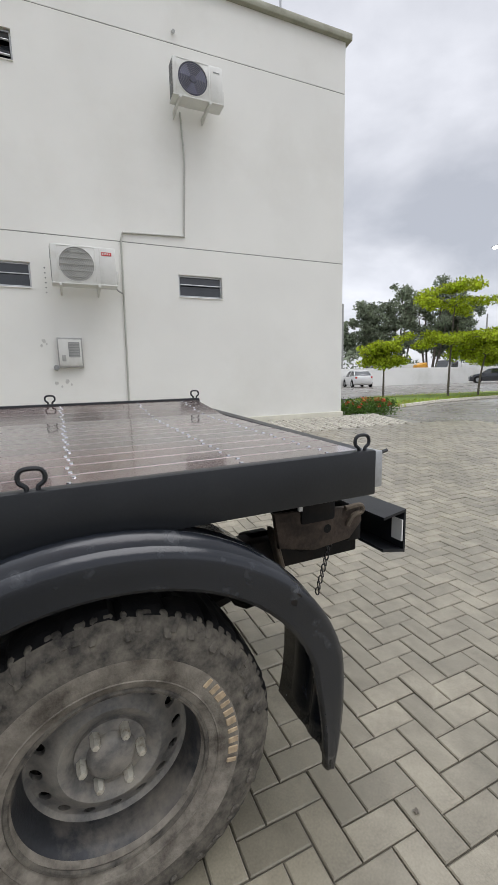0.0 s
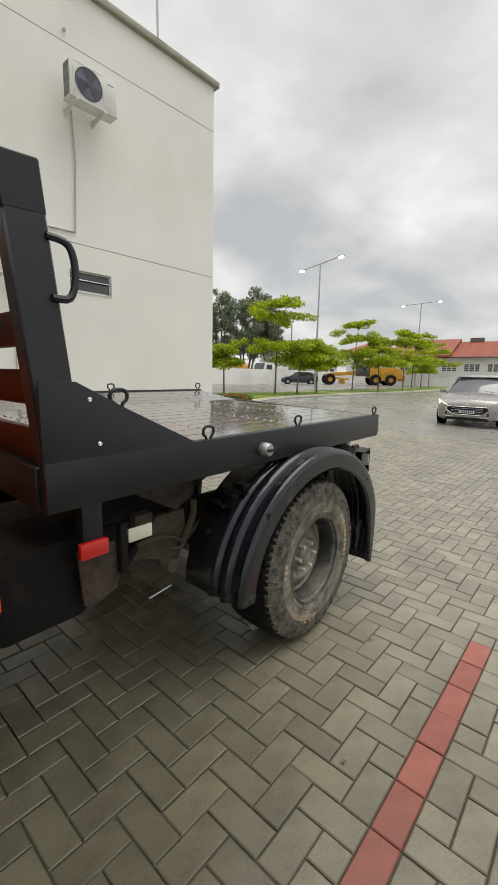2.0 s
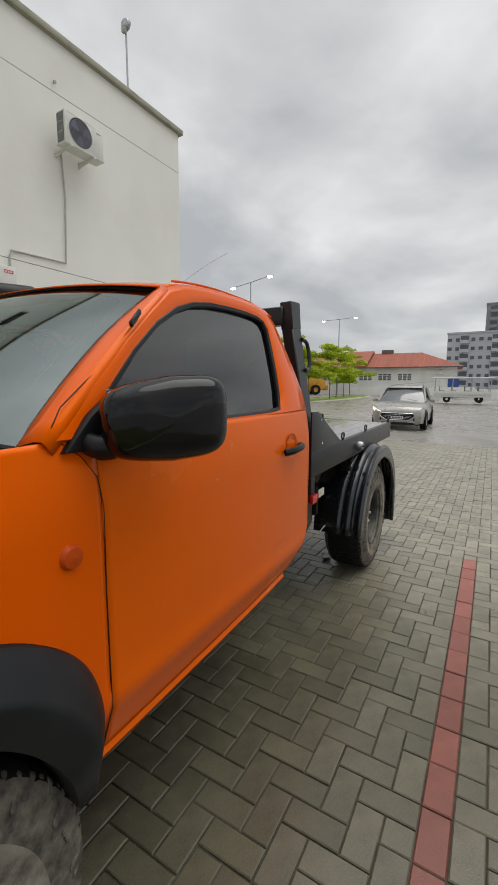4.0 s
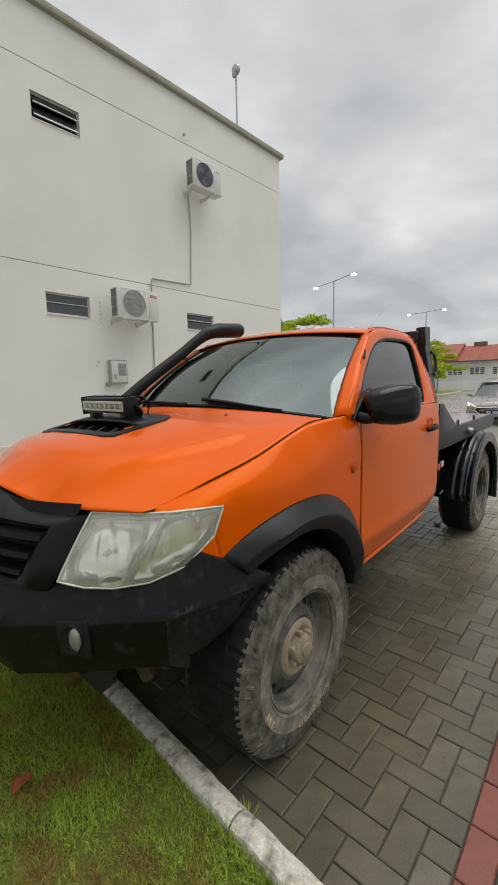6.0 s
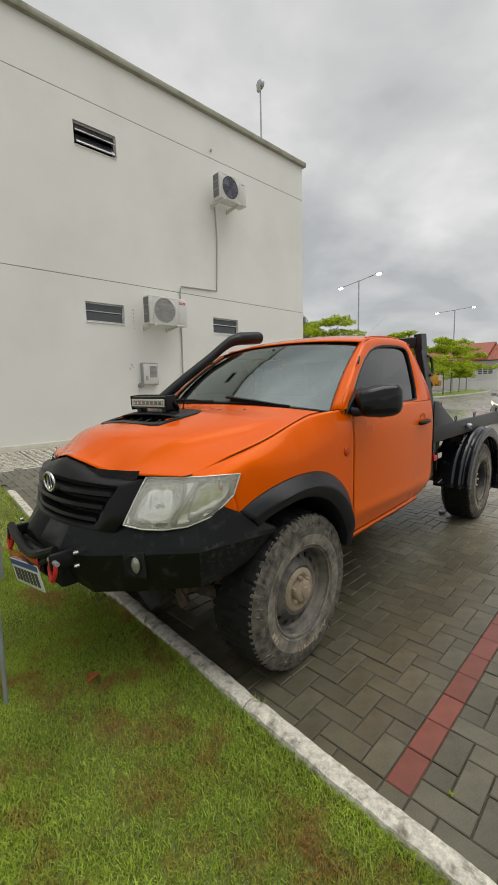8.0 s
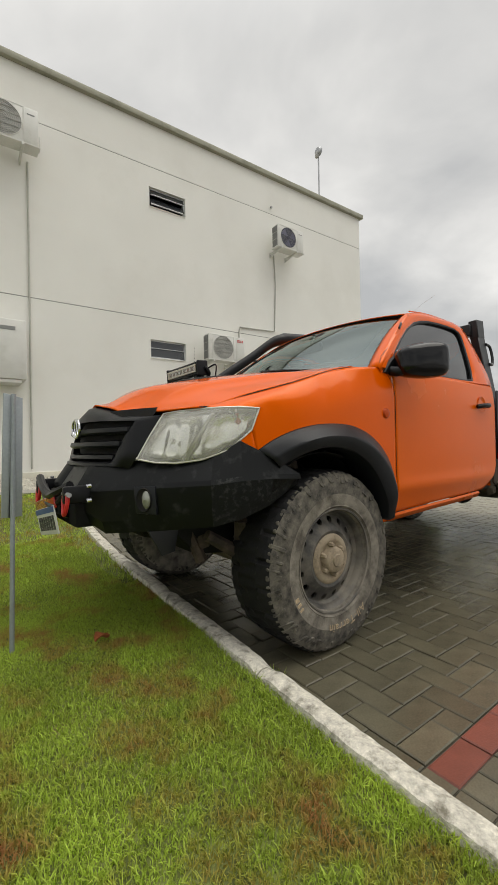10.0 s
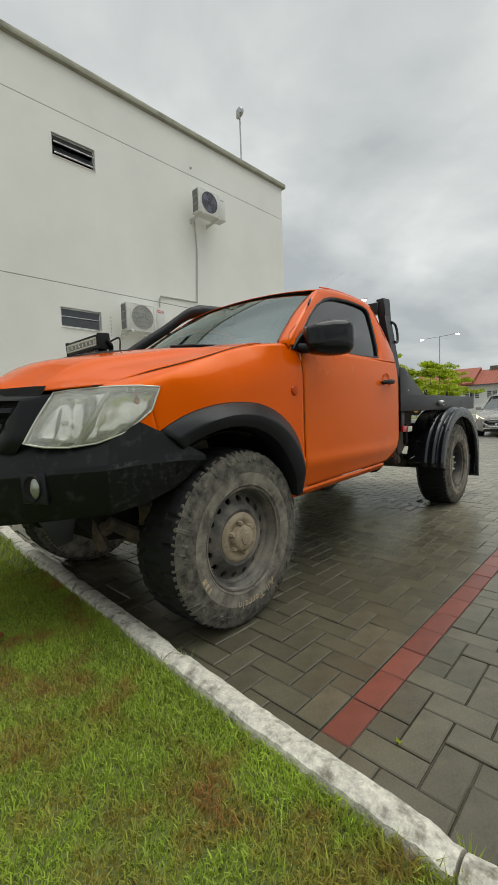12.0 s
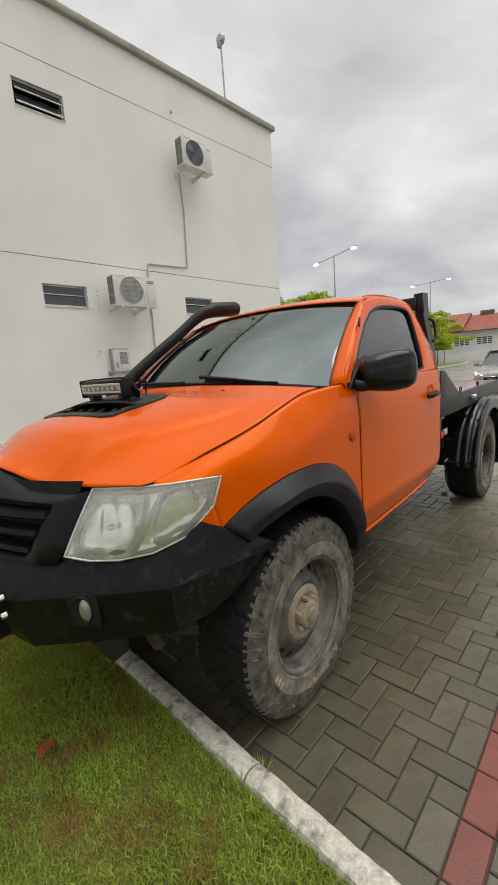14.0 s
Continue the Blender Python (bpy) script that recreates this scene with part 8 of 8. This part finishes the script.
# canopied passenger trailer
trl = thing("passenger_trailer", Matrix.Translation((35.0, -1.4, 0.08)) @ Matrix.Rotation(radians(4), 4, "Z"), "open passenger trailer with a white canopy", "trailer")
part("deck", box((0, 0, 0.45), (1.7, 4.2, 0.62), 0.03), M_ACWHITE, trl)
part("canopy", box((-0.15, -0.15, 2.0), (1.85, 4.35, 2.10), 0.04), M_CARWHITE, trl)
for y in (0.05, 1.4, 2.8, 4.15):
    for x in (0.05, 1.65):
        part("post", tube([(x, y, 0.6), (x, y, 2.0)], 0.03, 6), M_SILVER, trl)
for y in (0.5, 1.5, 2.5, 3.4):
    part("bench", box((0.1, y, 0.9), (1.6, y + 0.4, 1.0), 0.02), M_RED if y == 2.5 else M_ACDARK, trl)
    part("backrest", box((0.1, y + 0.36, 0.95), (1.6, y + 0.42, 1.35), 0.02), M_ACDARK, trl)
part("side_board", box((-0.02, 0.0, 0.62), (0.02, 4.2, 0.95), 0.01), M_ACWHITE, trl)
for y in (0.8, 3.2):
    for x in (0.1, 1.6):
        part("wheel", lathe([(0.12, -0.08), (0.26, -0.09), (0.29, 0), (0.26, 0.09), (0.12, 0.08)], 20, "x", (x, y, 0.29)), M_TREAD, trl)


# house behind the boundary wall
hs = thing("house", Matrix.Translation((66.0, 25.4, 0.2)) @ Matrix.Rotation(radians(8), 4, "Z"), "white house with a dull red hip roof behind the wall", "house")
part("wall", box((0, 0, 0), (8, 7.6, 5.4)), M_FENCE, hs, "", 0)
bm = bmesh.new()
hv = [bm.verts.new(p) for p in ((-0.7, -0.7, 5.3), (8.7, -0.7, 5.3), (8.7, 8.3, 5.3), (-0.7, 8.3, 5.3), (4, 2.6, 7.0), (4, 5.0, 7.0))]
for f in ((0, 1, 4), (1, 2, 5, 4), (2, 3, 5), (3, 0, 4, 5), (3, 2, 1, 0)):
    bm.faces.new([hv[q] for q in f])
part("roof", bm, M_TILE, hs, "dull red tiled roof", 0)
for y in (1.2, 4.6):
    part("window", box((-0.06, y, 3.2), (0.02, y + 1.6, 4.4)), M_FARWIN, hs)


# far flats
def flats(m, w, d, floors, mat_, label):
    f = thing("apartment_block", m, label, "apartments")
    h = 2.9 * floors + 1.0
    part("wall", box((0, 0, 0), (d, w, h)), mat_, f, "", 0)
    part("roof", box((-0.2, -0.2, h), (d + 0.2, w + 0.2, h + 0.5)), mat_, f, "", 0)
    for q in range(floors):
        z = 0.9 + 2.9 * q
        for j in range(int(w / 4.5)):
            y = 0.9 + 4.5 * j
            wn_ = part("window", box((-0.12, y, z + 0.5), (-0.02, y + 1.1, z + 1.6)), M_FARWIN, f)
            if j % 2 == 0:
                b_ = part("balcony", box((-1.1, y + 1.7, z - 0.2), (0.0, y + 4.3, z + 0.9)), mat_, f)
                part("balcony_opening", box((-0.10, y + 1.8, z + 0.9), (-0.02, y + 4.2, z + 2.3)), M_FARWIN, b_)
            else:
                part("window", box((-0.12, y + 2.2, z + 0.6), (-0.02, y + 3.4, z + 1.6)), M_FARWIN, f)
    return f


flats(Matrix.Translation((150, -16.5, 0)), 27, 14, 6, M_FLAT, "pale grey six storey apartment block far off")
flats(Matrix.Translation((185, -6.5, 0)), 6.5, 8, 11, M_FLAT2, "narrow grey tower behind the apartment block")

# drain in the road, sign post on the lawn
dr = tagged(link("drain_cover", box((7.9, 2.4, ground_z(8.2, 2.6) - 0.05), (8.5, 2.8, ground_z(8.2, 2.6) - 0.045)), M_DARK), "dark iron drain cover in the road", "drain cover")
sp = thing("sign_post", Matrix.Translation((-4.295, 0.76, 0.03)), "galvanised post with a narrow sign panel, seen edge-on, on the lawn", "sign post")
part("post", tube([(0.0, 0.0, 0.0), (0.012, 0.0, 0.6), (0.025, 0.0, 1.165)], 0.010, 8), M_POST, sp)
bm = slab([(-0.030, 0.62), (0.052, 0.62), (0.062, 1.15), (-0.012, 1.17)], 0.012, 0.030, "xz", 0.002)
part("sign_panel", bm, M_POST, sp, "grey back of a narrow metal panel")
part("panel_fold", slab([(-0.002, 0.62), (0.004, 0.62), (0.026, 1.16), (0.020, 1.16)], 0.002, 0.014, "xz"), M_STEEL, sp)


# ---------------------------------------------------------------- lawn and kerb
def kerb_x(y):
    """The kerb's edge towards the pavers."""
    return -3.515 + 0.076 * (min(y, 1.2) + 0.07) + 0.056 * max(0.0, y - 1.2) if y > -0.5 else -3.548 + 0.045 * (y + 0.5)


kerb = thing("kerb", Matrix.Identity(4), "weathered white concrete kerb between lawn and pavers", "kerb")
kerb["kind"] = "structure"
rk = np.random.default_rng(31)
joints = [-6.30, -5.26, -4.22, -3.18, -2.14, -1.11, -0.085, 0.94, 1.97, 3.0, 4.05]
for a, b in zip(joints, joints[1:]):
    n = 44
    rings = []
    for i in range(n + 1):
        y = a + 0.004 + (b - a - 0.008) * i / n
        x = kerb_x(y)
        chip = 0.0015 * noise.noise((x * 7, y * 7, 3.0)) + 0.0035 * noise.noise((x * 30, y * 30, 7.0))
        chip2 = 0.0015 * noise.noise((x * 7, y * 8, 8.0)) + 0.0045 * noise.noise((x * 35, y * 35, 2.0))
        end = 0.016 * (1 - smooth01(min(i, n - i) / 3.0)) * (1 + noise.noise((y * 50, 1, 1)))
        g = ground_z(x, y)
        rings.append([(x + 0.028, y, g - 0.05), (x + 0.012 + chip * 0.5, y, g + 0.060), (x - 0.004 + chip, y, g + 0.092 - end + chip * 0.6), (x - 0.03, y, g + 0.100 - end * 0.6 + chip2 * 0.5),
                      (x - 0.056, y, g + 0.101 - end * 0.6 + chip * 0.5), (x - 0.080 + chip2, y, g + 0.094 - end + chip2 * 0.6), (x - 0.090 + chip2, y, g + 0.06), (x - 0.092, y, g - 0.05)])
    part("kerb_stone", skin(rings, True, True), M_CONCRETE, kerb, "", 30)


def lawn_z(x, y):
    return ground_z(x, y) + 0.062 + 0.012 * noise.noise((x * 1.7, y * 1.7, 0.3))


def lawn_sheet(u, v):
    y = -9.0 + 13.6 * v
    x1 = kerb_x(max(-6.3, min(4.05, y))) - 0.075
    x = -11.0 + (x1 + 11.0) * u
    return Vector((x, y, lawn_z(x, y)))


tagged(link("lawn", grid(lawn_sheet, 110, 130), M_SOIL, None, "", 80), "short mown lawn with bare brown patches", "lawn", kind="structure")


def blades(n, x0, x1, y0, y1, h, w, seed, hole=None):
    g = np.random.default_rng(seed)
    xs, ys = g.uniform(x0, x1, n), g.uniform(y0, y1, n)
    edge = np.array([kerb_x(max(-6.3, min(4.05, v))) for v in ys]) - 0.075
    ok = xs < edge
    if hole:
        ok &= ~((xs > hole[0]) & (xs < hole[1]) & (ys > hole[2]) & (ys < hole[3]))
    xs, ys, edge = xs[ok], ys[ok], edge[ok]
    n = len(xs)
    zs = np.array([lawn_z(a, b) for a, b in zip(xs, ys)]) - 0.004
    patch = np.array([noise.noise((a * 2.3, b * 2.3, 5.0)) for a, b in zip(xs, ys)])
    hh = h * (0.55 + 0.75 * g.random(n)) * (1.0 + 0.45 * patch) * np.where(edge - xs < 0.05, 1.35, 1.0)
    a = g.uniform(0, 2 * np.pi, n)
    lean = hh * g.uniform(0.15, 1.15, n)
    d = np.stack([np.cos(a), np.sin(a)], 1)
    b = g.uniform(0, np.pi, n)
    s = np.stack([np.cos(b), np.sin(b)], 1) * (w * g.uniform(0.7, 1.3, n))[:, None]
    base = np.stack([xs, ys], 1)
    V = np.empty((n, 5, 3))
    V[:, 0, :2], V[:, 0, 2] = base - s, zs
    V[:, 1, :2], V[:, 1, 2] = base + s, zs
    mid = base + d * (lean * 0.35)[:, None]
    V[:, 2, :2], V[:, 2, 2] = mid + s * 0.8, zs + hh * 0.62
    V[:, 3, :2], V[:, 3, 2] = mid - s * 0.8, zs + hh * 0.62
    V[:, 4, :2], V[:, 4, 2] = base + d * lean[:, None], zs + hh * 0.9
    me = bpy.data.meshes.new("grass")
    k = np.arange(n) * 5
    quads = np.stack([k, k + 1, k + 2, k + 3], 1)
    tris = np.stack([k + 3, k + 2, k + 4], 1)
    me.vertices.add(5 * n)
    me.vertices.foreach_set("co", V.ravel())
    me.loops.add(7 * n)
    me.loops.foreach_set("vertex_index", np.concatenate([quads.ravel(), tris.ravel()]))
    me.polygons.add(2 * n)
    me.polygons.foreach_set("loop_start", np.concatenate([np.arange(n) * 4, 4 * n + np.arange(n) * 3]))
    me.update(calc_edges=True)
    me.validate()
    me.materials.append(M_GRASS)
    return tagged(new("grass", me), "short green grass blades with dry tips", "grass", kind="stuff")


NEAR = (-5.3, -3.5, -1.9, 1.3)
blades(240000, *NEAR, 0.024, 0.0019, 41)
blades(110000, -7.5, -3.3, -4.0, 4.5, 0.036, 0.0033, 42, NEAR)
blades(60000, -5.9, -3.6, 1.3, 2.7, 0.028, 0.0026, 44)
blades(16000, -11.0, -3.3, -9.0, 4.6, 0.06, 0.009, 43, (-7.5, -3.3, -4.0, 4.5))

LEAF_X, LEAF_Y = -3.962, 0.575
# dry leaf on the lawn
bm = grid(lambda u, v: Vector((0.085 * (u - 0.5), 0.055 * (v - 0.5) * math.sin(math.pi * (0.06 + 0.88 * u)), 0.018 * (2 * v - 1) ** 2 + 0.012 * math.sin(5 * u))), 10, 6)
o = shell(link("dry_leaf", bm, M_DRYLEAF), 0.0012)
o.matrix_world = Matrix.Translation((LEAF_X, LEAF_Y, lawn_z(LEAF_X, LEAF_Y) + 0.026)) @ Matrix.Rotation(0.5, 4, "Z")
tagged(o, "curled red-brown dry leaf lying on the grass", "leaf")

# fallen leaves and weeds on the pavers and at the kerb
rl2 = np.random.default_rng(8)
for x, y, col in ((-3.32, -0.86, M_LEAF), (-0.5, -0.55, M_BARK), (0.2, -0.34, M_BARK), (-2.2, -0.95, M_BARK), (0.9, -0.2, M_BARK)):
    bm = bmesh.new()
    pts = [(0.013 * math.cos(t) * (1 if k % 2 else 0.55), 0.013 * math.sin(t) * (1 if k % 2 else 0.55), 0.004 + 0.008 * rl2.random()) for k, t in enumerate([2 * math.pi * q / 8 for q in range(8)])]
    bm.faces.new([bm.verts.new(p) for p in pts])
    o = link("fallen_leaf", bm, col, None, "", 0)
    o.location = (x, y, 0.001)
    tagged(o, "small fallen leaf lying on the wet pavers", "leaf", "fallen leaves")
# two small wavy white sheets mark the pale spots beside the tyre
for dx, dy, a, ln in ((0.0, 0.29, 0.4, 0.11), (-0.13, 0.17, 1.2, 0.06)):
    bm = grid(lambda u, v: Vector((ln * (u - 0.5), 0.6 * ln * (v - 0.5), 0.006 + 0.006 * math.sin(4 * u + 3 * v))), 5, 4)
    o = shell(link("paper_scrap", bm, M_WHITE, None, "", 60), 0.0008)
    o.matrix_world = Matrix.Translation((dx, dy, 0.010)) @ Matrix.Rotation(a, 4, "Z")
    tagged(o, "small wavy white sheet on the wet pavers beside the tyre", "litter", "paper scraps")
for y in (-0.085, -1.11):
    vt, vf = [], []
    for k in range(26):
        a, r = rl2.uniform(0, 6.28), rl2.uniform(0, 0.03)
        p = np.array([kerb_x(y) + 0.01 + r * math.cos(a), y + r * math.sin(a), 0.02])
        tip = p + np.array([math.cos(a) * 0.035, math.sin(a) * 0.035, rl2.uniform(0.015, 0.055)])
        s = np.array([-math.sin(a), math.cos(a), 0]) * 0.003
        i = len(vt)
        vt += [p - s, p + s, tip]
        vf.append((i, i + 1, i + 2))
    tagged(leaf_mesh("weed_tuft", vt, vf, M_GRASS, None), "small weed tuft growing at the kerb joint", "weed")

# ---------------------------------------------------------------- pavers
P_U = 0.0995


def paver_mesh(name, lx, ly, material):
    g, b = 0.0023, 0.004
    x0, x1, y0, y1 = g, lx - g, g, ly - g
    bm = bmesh.new()
    lo = [bm.verts.new(p) for p in ((x0, y0, -0.03), (x1, y0, -0.03), (x1, y1, -0.03), (x0, y1, -0.03))]
    md = [bm.verts.new(p) for p in ((x0, y0, -0.004), (x1, y0, -0.004), (x1, y1, -0.004), (x0, y1, -0.004))]
    tp = [bm.verts.new(p) for p in ((x0 + b, y0 + b, 0), (x1 - b, y0 + b, 0), (x1 - b, y1 - b, 0), (x0 + b, y1 - b, 0))]
    bm.faces.new(tp)
    for a, c in ((lo, md), (md, tp)):
        for i in range(4):
            j = (i + 1) % 4
            bm.faces.new((a[i], a[j], c[j], c[i]))
    me = bpy.data.meshes.new(name)
    bm.to_mesh(me)
    bm.free()
    me.materials.append(material)
    return me


pave = bpy.data.objects["pavement"]
PM = {"h": paver_mesh("paver", 2 * P_U, P_U, M_PAVER), "v": paver_mesh("paver", P_U, 2 * P_U, M_PAVER), "q": paver_mesh("paver", P_U, P_U, M_PAVER), "r": paver_mesh("paver", 2 * P_U, P_U, M_PAVER_RED)}
bricks = []                    # kind, local x, local y of the lower corner
for i in range(20):
    bricks.append(("r", -2 * P_U * (i + 1), -P_U))
for j in range(-40, 58):
    for i in range(-42, 76):
        m4 = (i - j) % 4
        in_strip = j == -1 and i < 0
        if m4 == 0:
            cells, kind = ((i, j), (i + 1, j)), "h"
        elif m4 == 3:
            cells, kind = ((i, j), (i, j + 1)), "v"
        else:
            continue
        inside = [c[1] == -1 and -40 <= c[0] < 0 for c in cells]
        if all(inside):
            continue
        if any(inside):
            c = cells[inside.index(False)]
            bricks.append(("q", c[0] * P_U, c[1] * P_U))
        else:
            bricks.append((kind, i * P_U, j * P_U))

rp = np.random.default_rng(3)
joined_v, joined_f = [], []
count = 0
for kind, lx, ly in bricks:
    c = PAVE @ Vector((lx + 0.07, ly + 0.07, 0))
    if c.x < kerb_x(max(-6, min(4, c.y))) - 0.02 or c.y > 5.15:
        continue
    g = ground_z(c.x, c.y)
    sx = (ground_z(c.x, c.y + 0.05) - ground_z(c.x, c.y - 0.05)) / 0.1
    lift, tx, ty = rp.normal() * 0.0012, rp.normal() * 0.006, rp.normal() * 0.006
    m = PAVE @ Matrix.Translation((lx, ly, 0))
    m.translation.z = g + lift
    m = m @ Matrix.Rotation(tx + sx, 4, "X") @ Matrix.Rotation(ty, 4, "Y")
    near = -3.6 < c.x < 1.05 and -1.22 < c.y < 0.06
    if kind == "r" or (near and count < 280):
        o = new("paver", PM[kind])
        o.parent = pave
        o.matrix_world = m
        if kind == "r":
            o["label"] = "worn red concrete paver"
        else:
            count += 1
    else:
        me, i0 = PM[kind], len(joined_v)
        joined_v += [m @ v.co for v in me.vertices]
        joined_f += [tuple(i0 + k for k in p.vertices) for p in me.polygons]
me = bpy.data.meshes.new("paver_field")
me.from_pydata([tuple(v) for v in joined_v], [], joined_f)
me.materials.append(M_PAVER_J)
o = new("paver_field", me)
o.parent = pave
tagged(o, "wet grey concrete pavers laid in herringbone", kind="stuff")
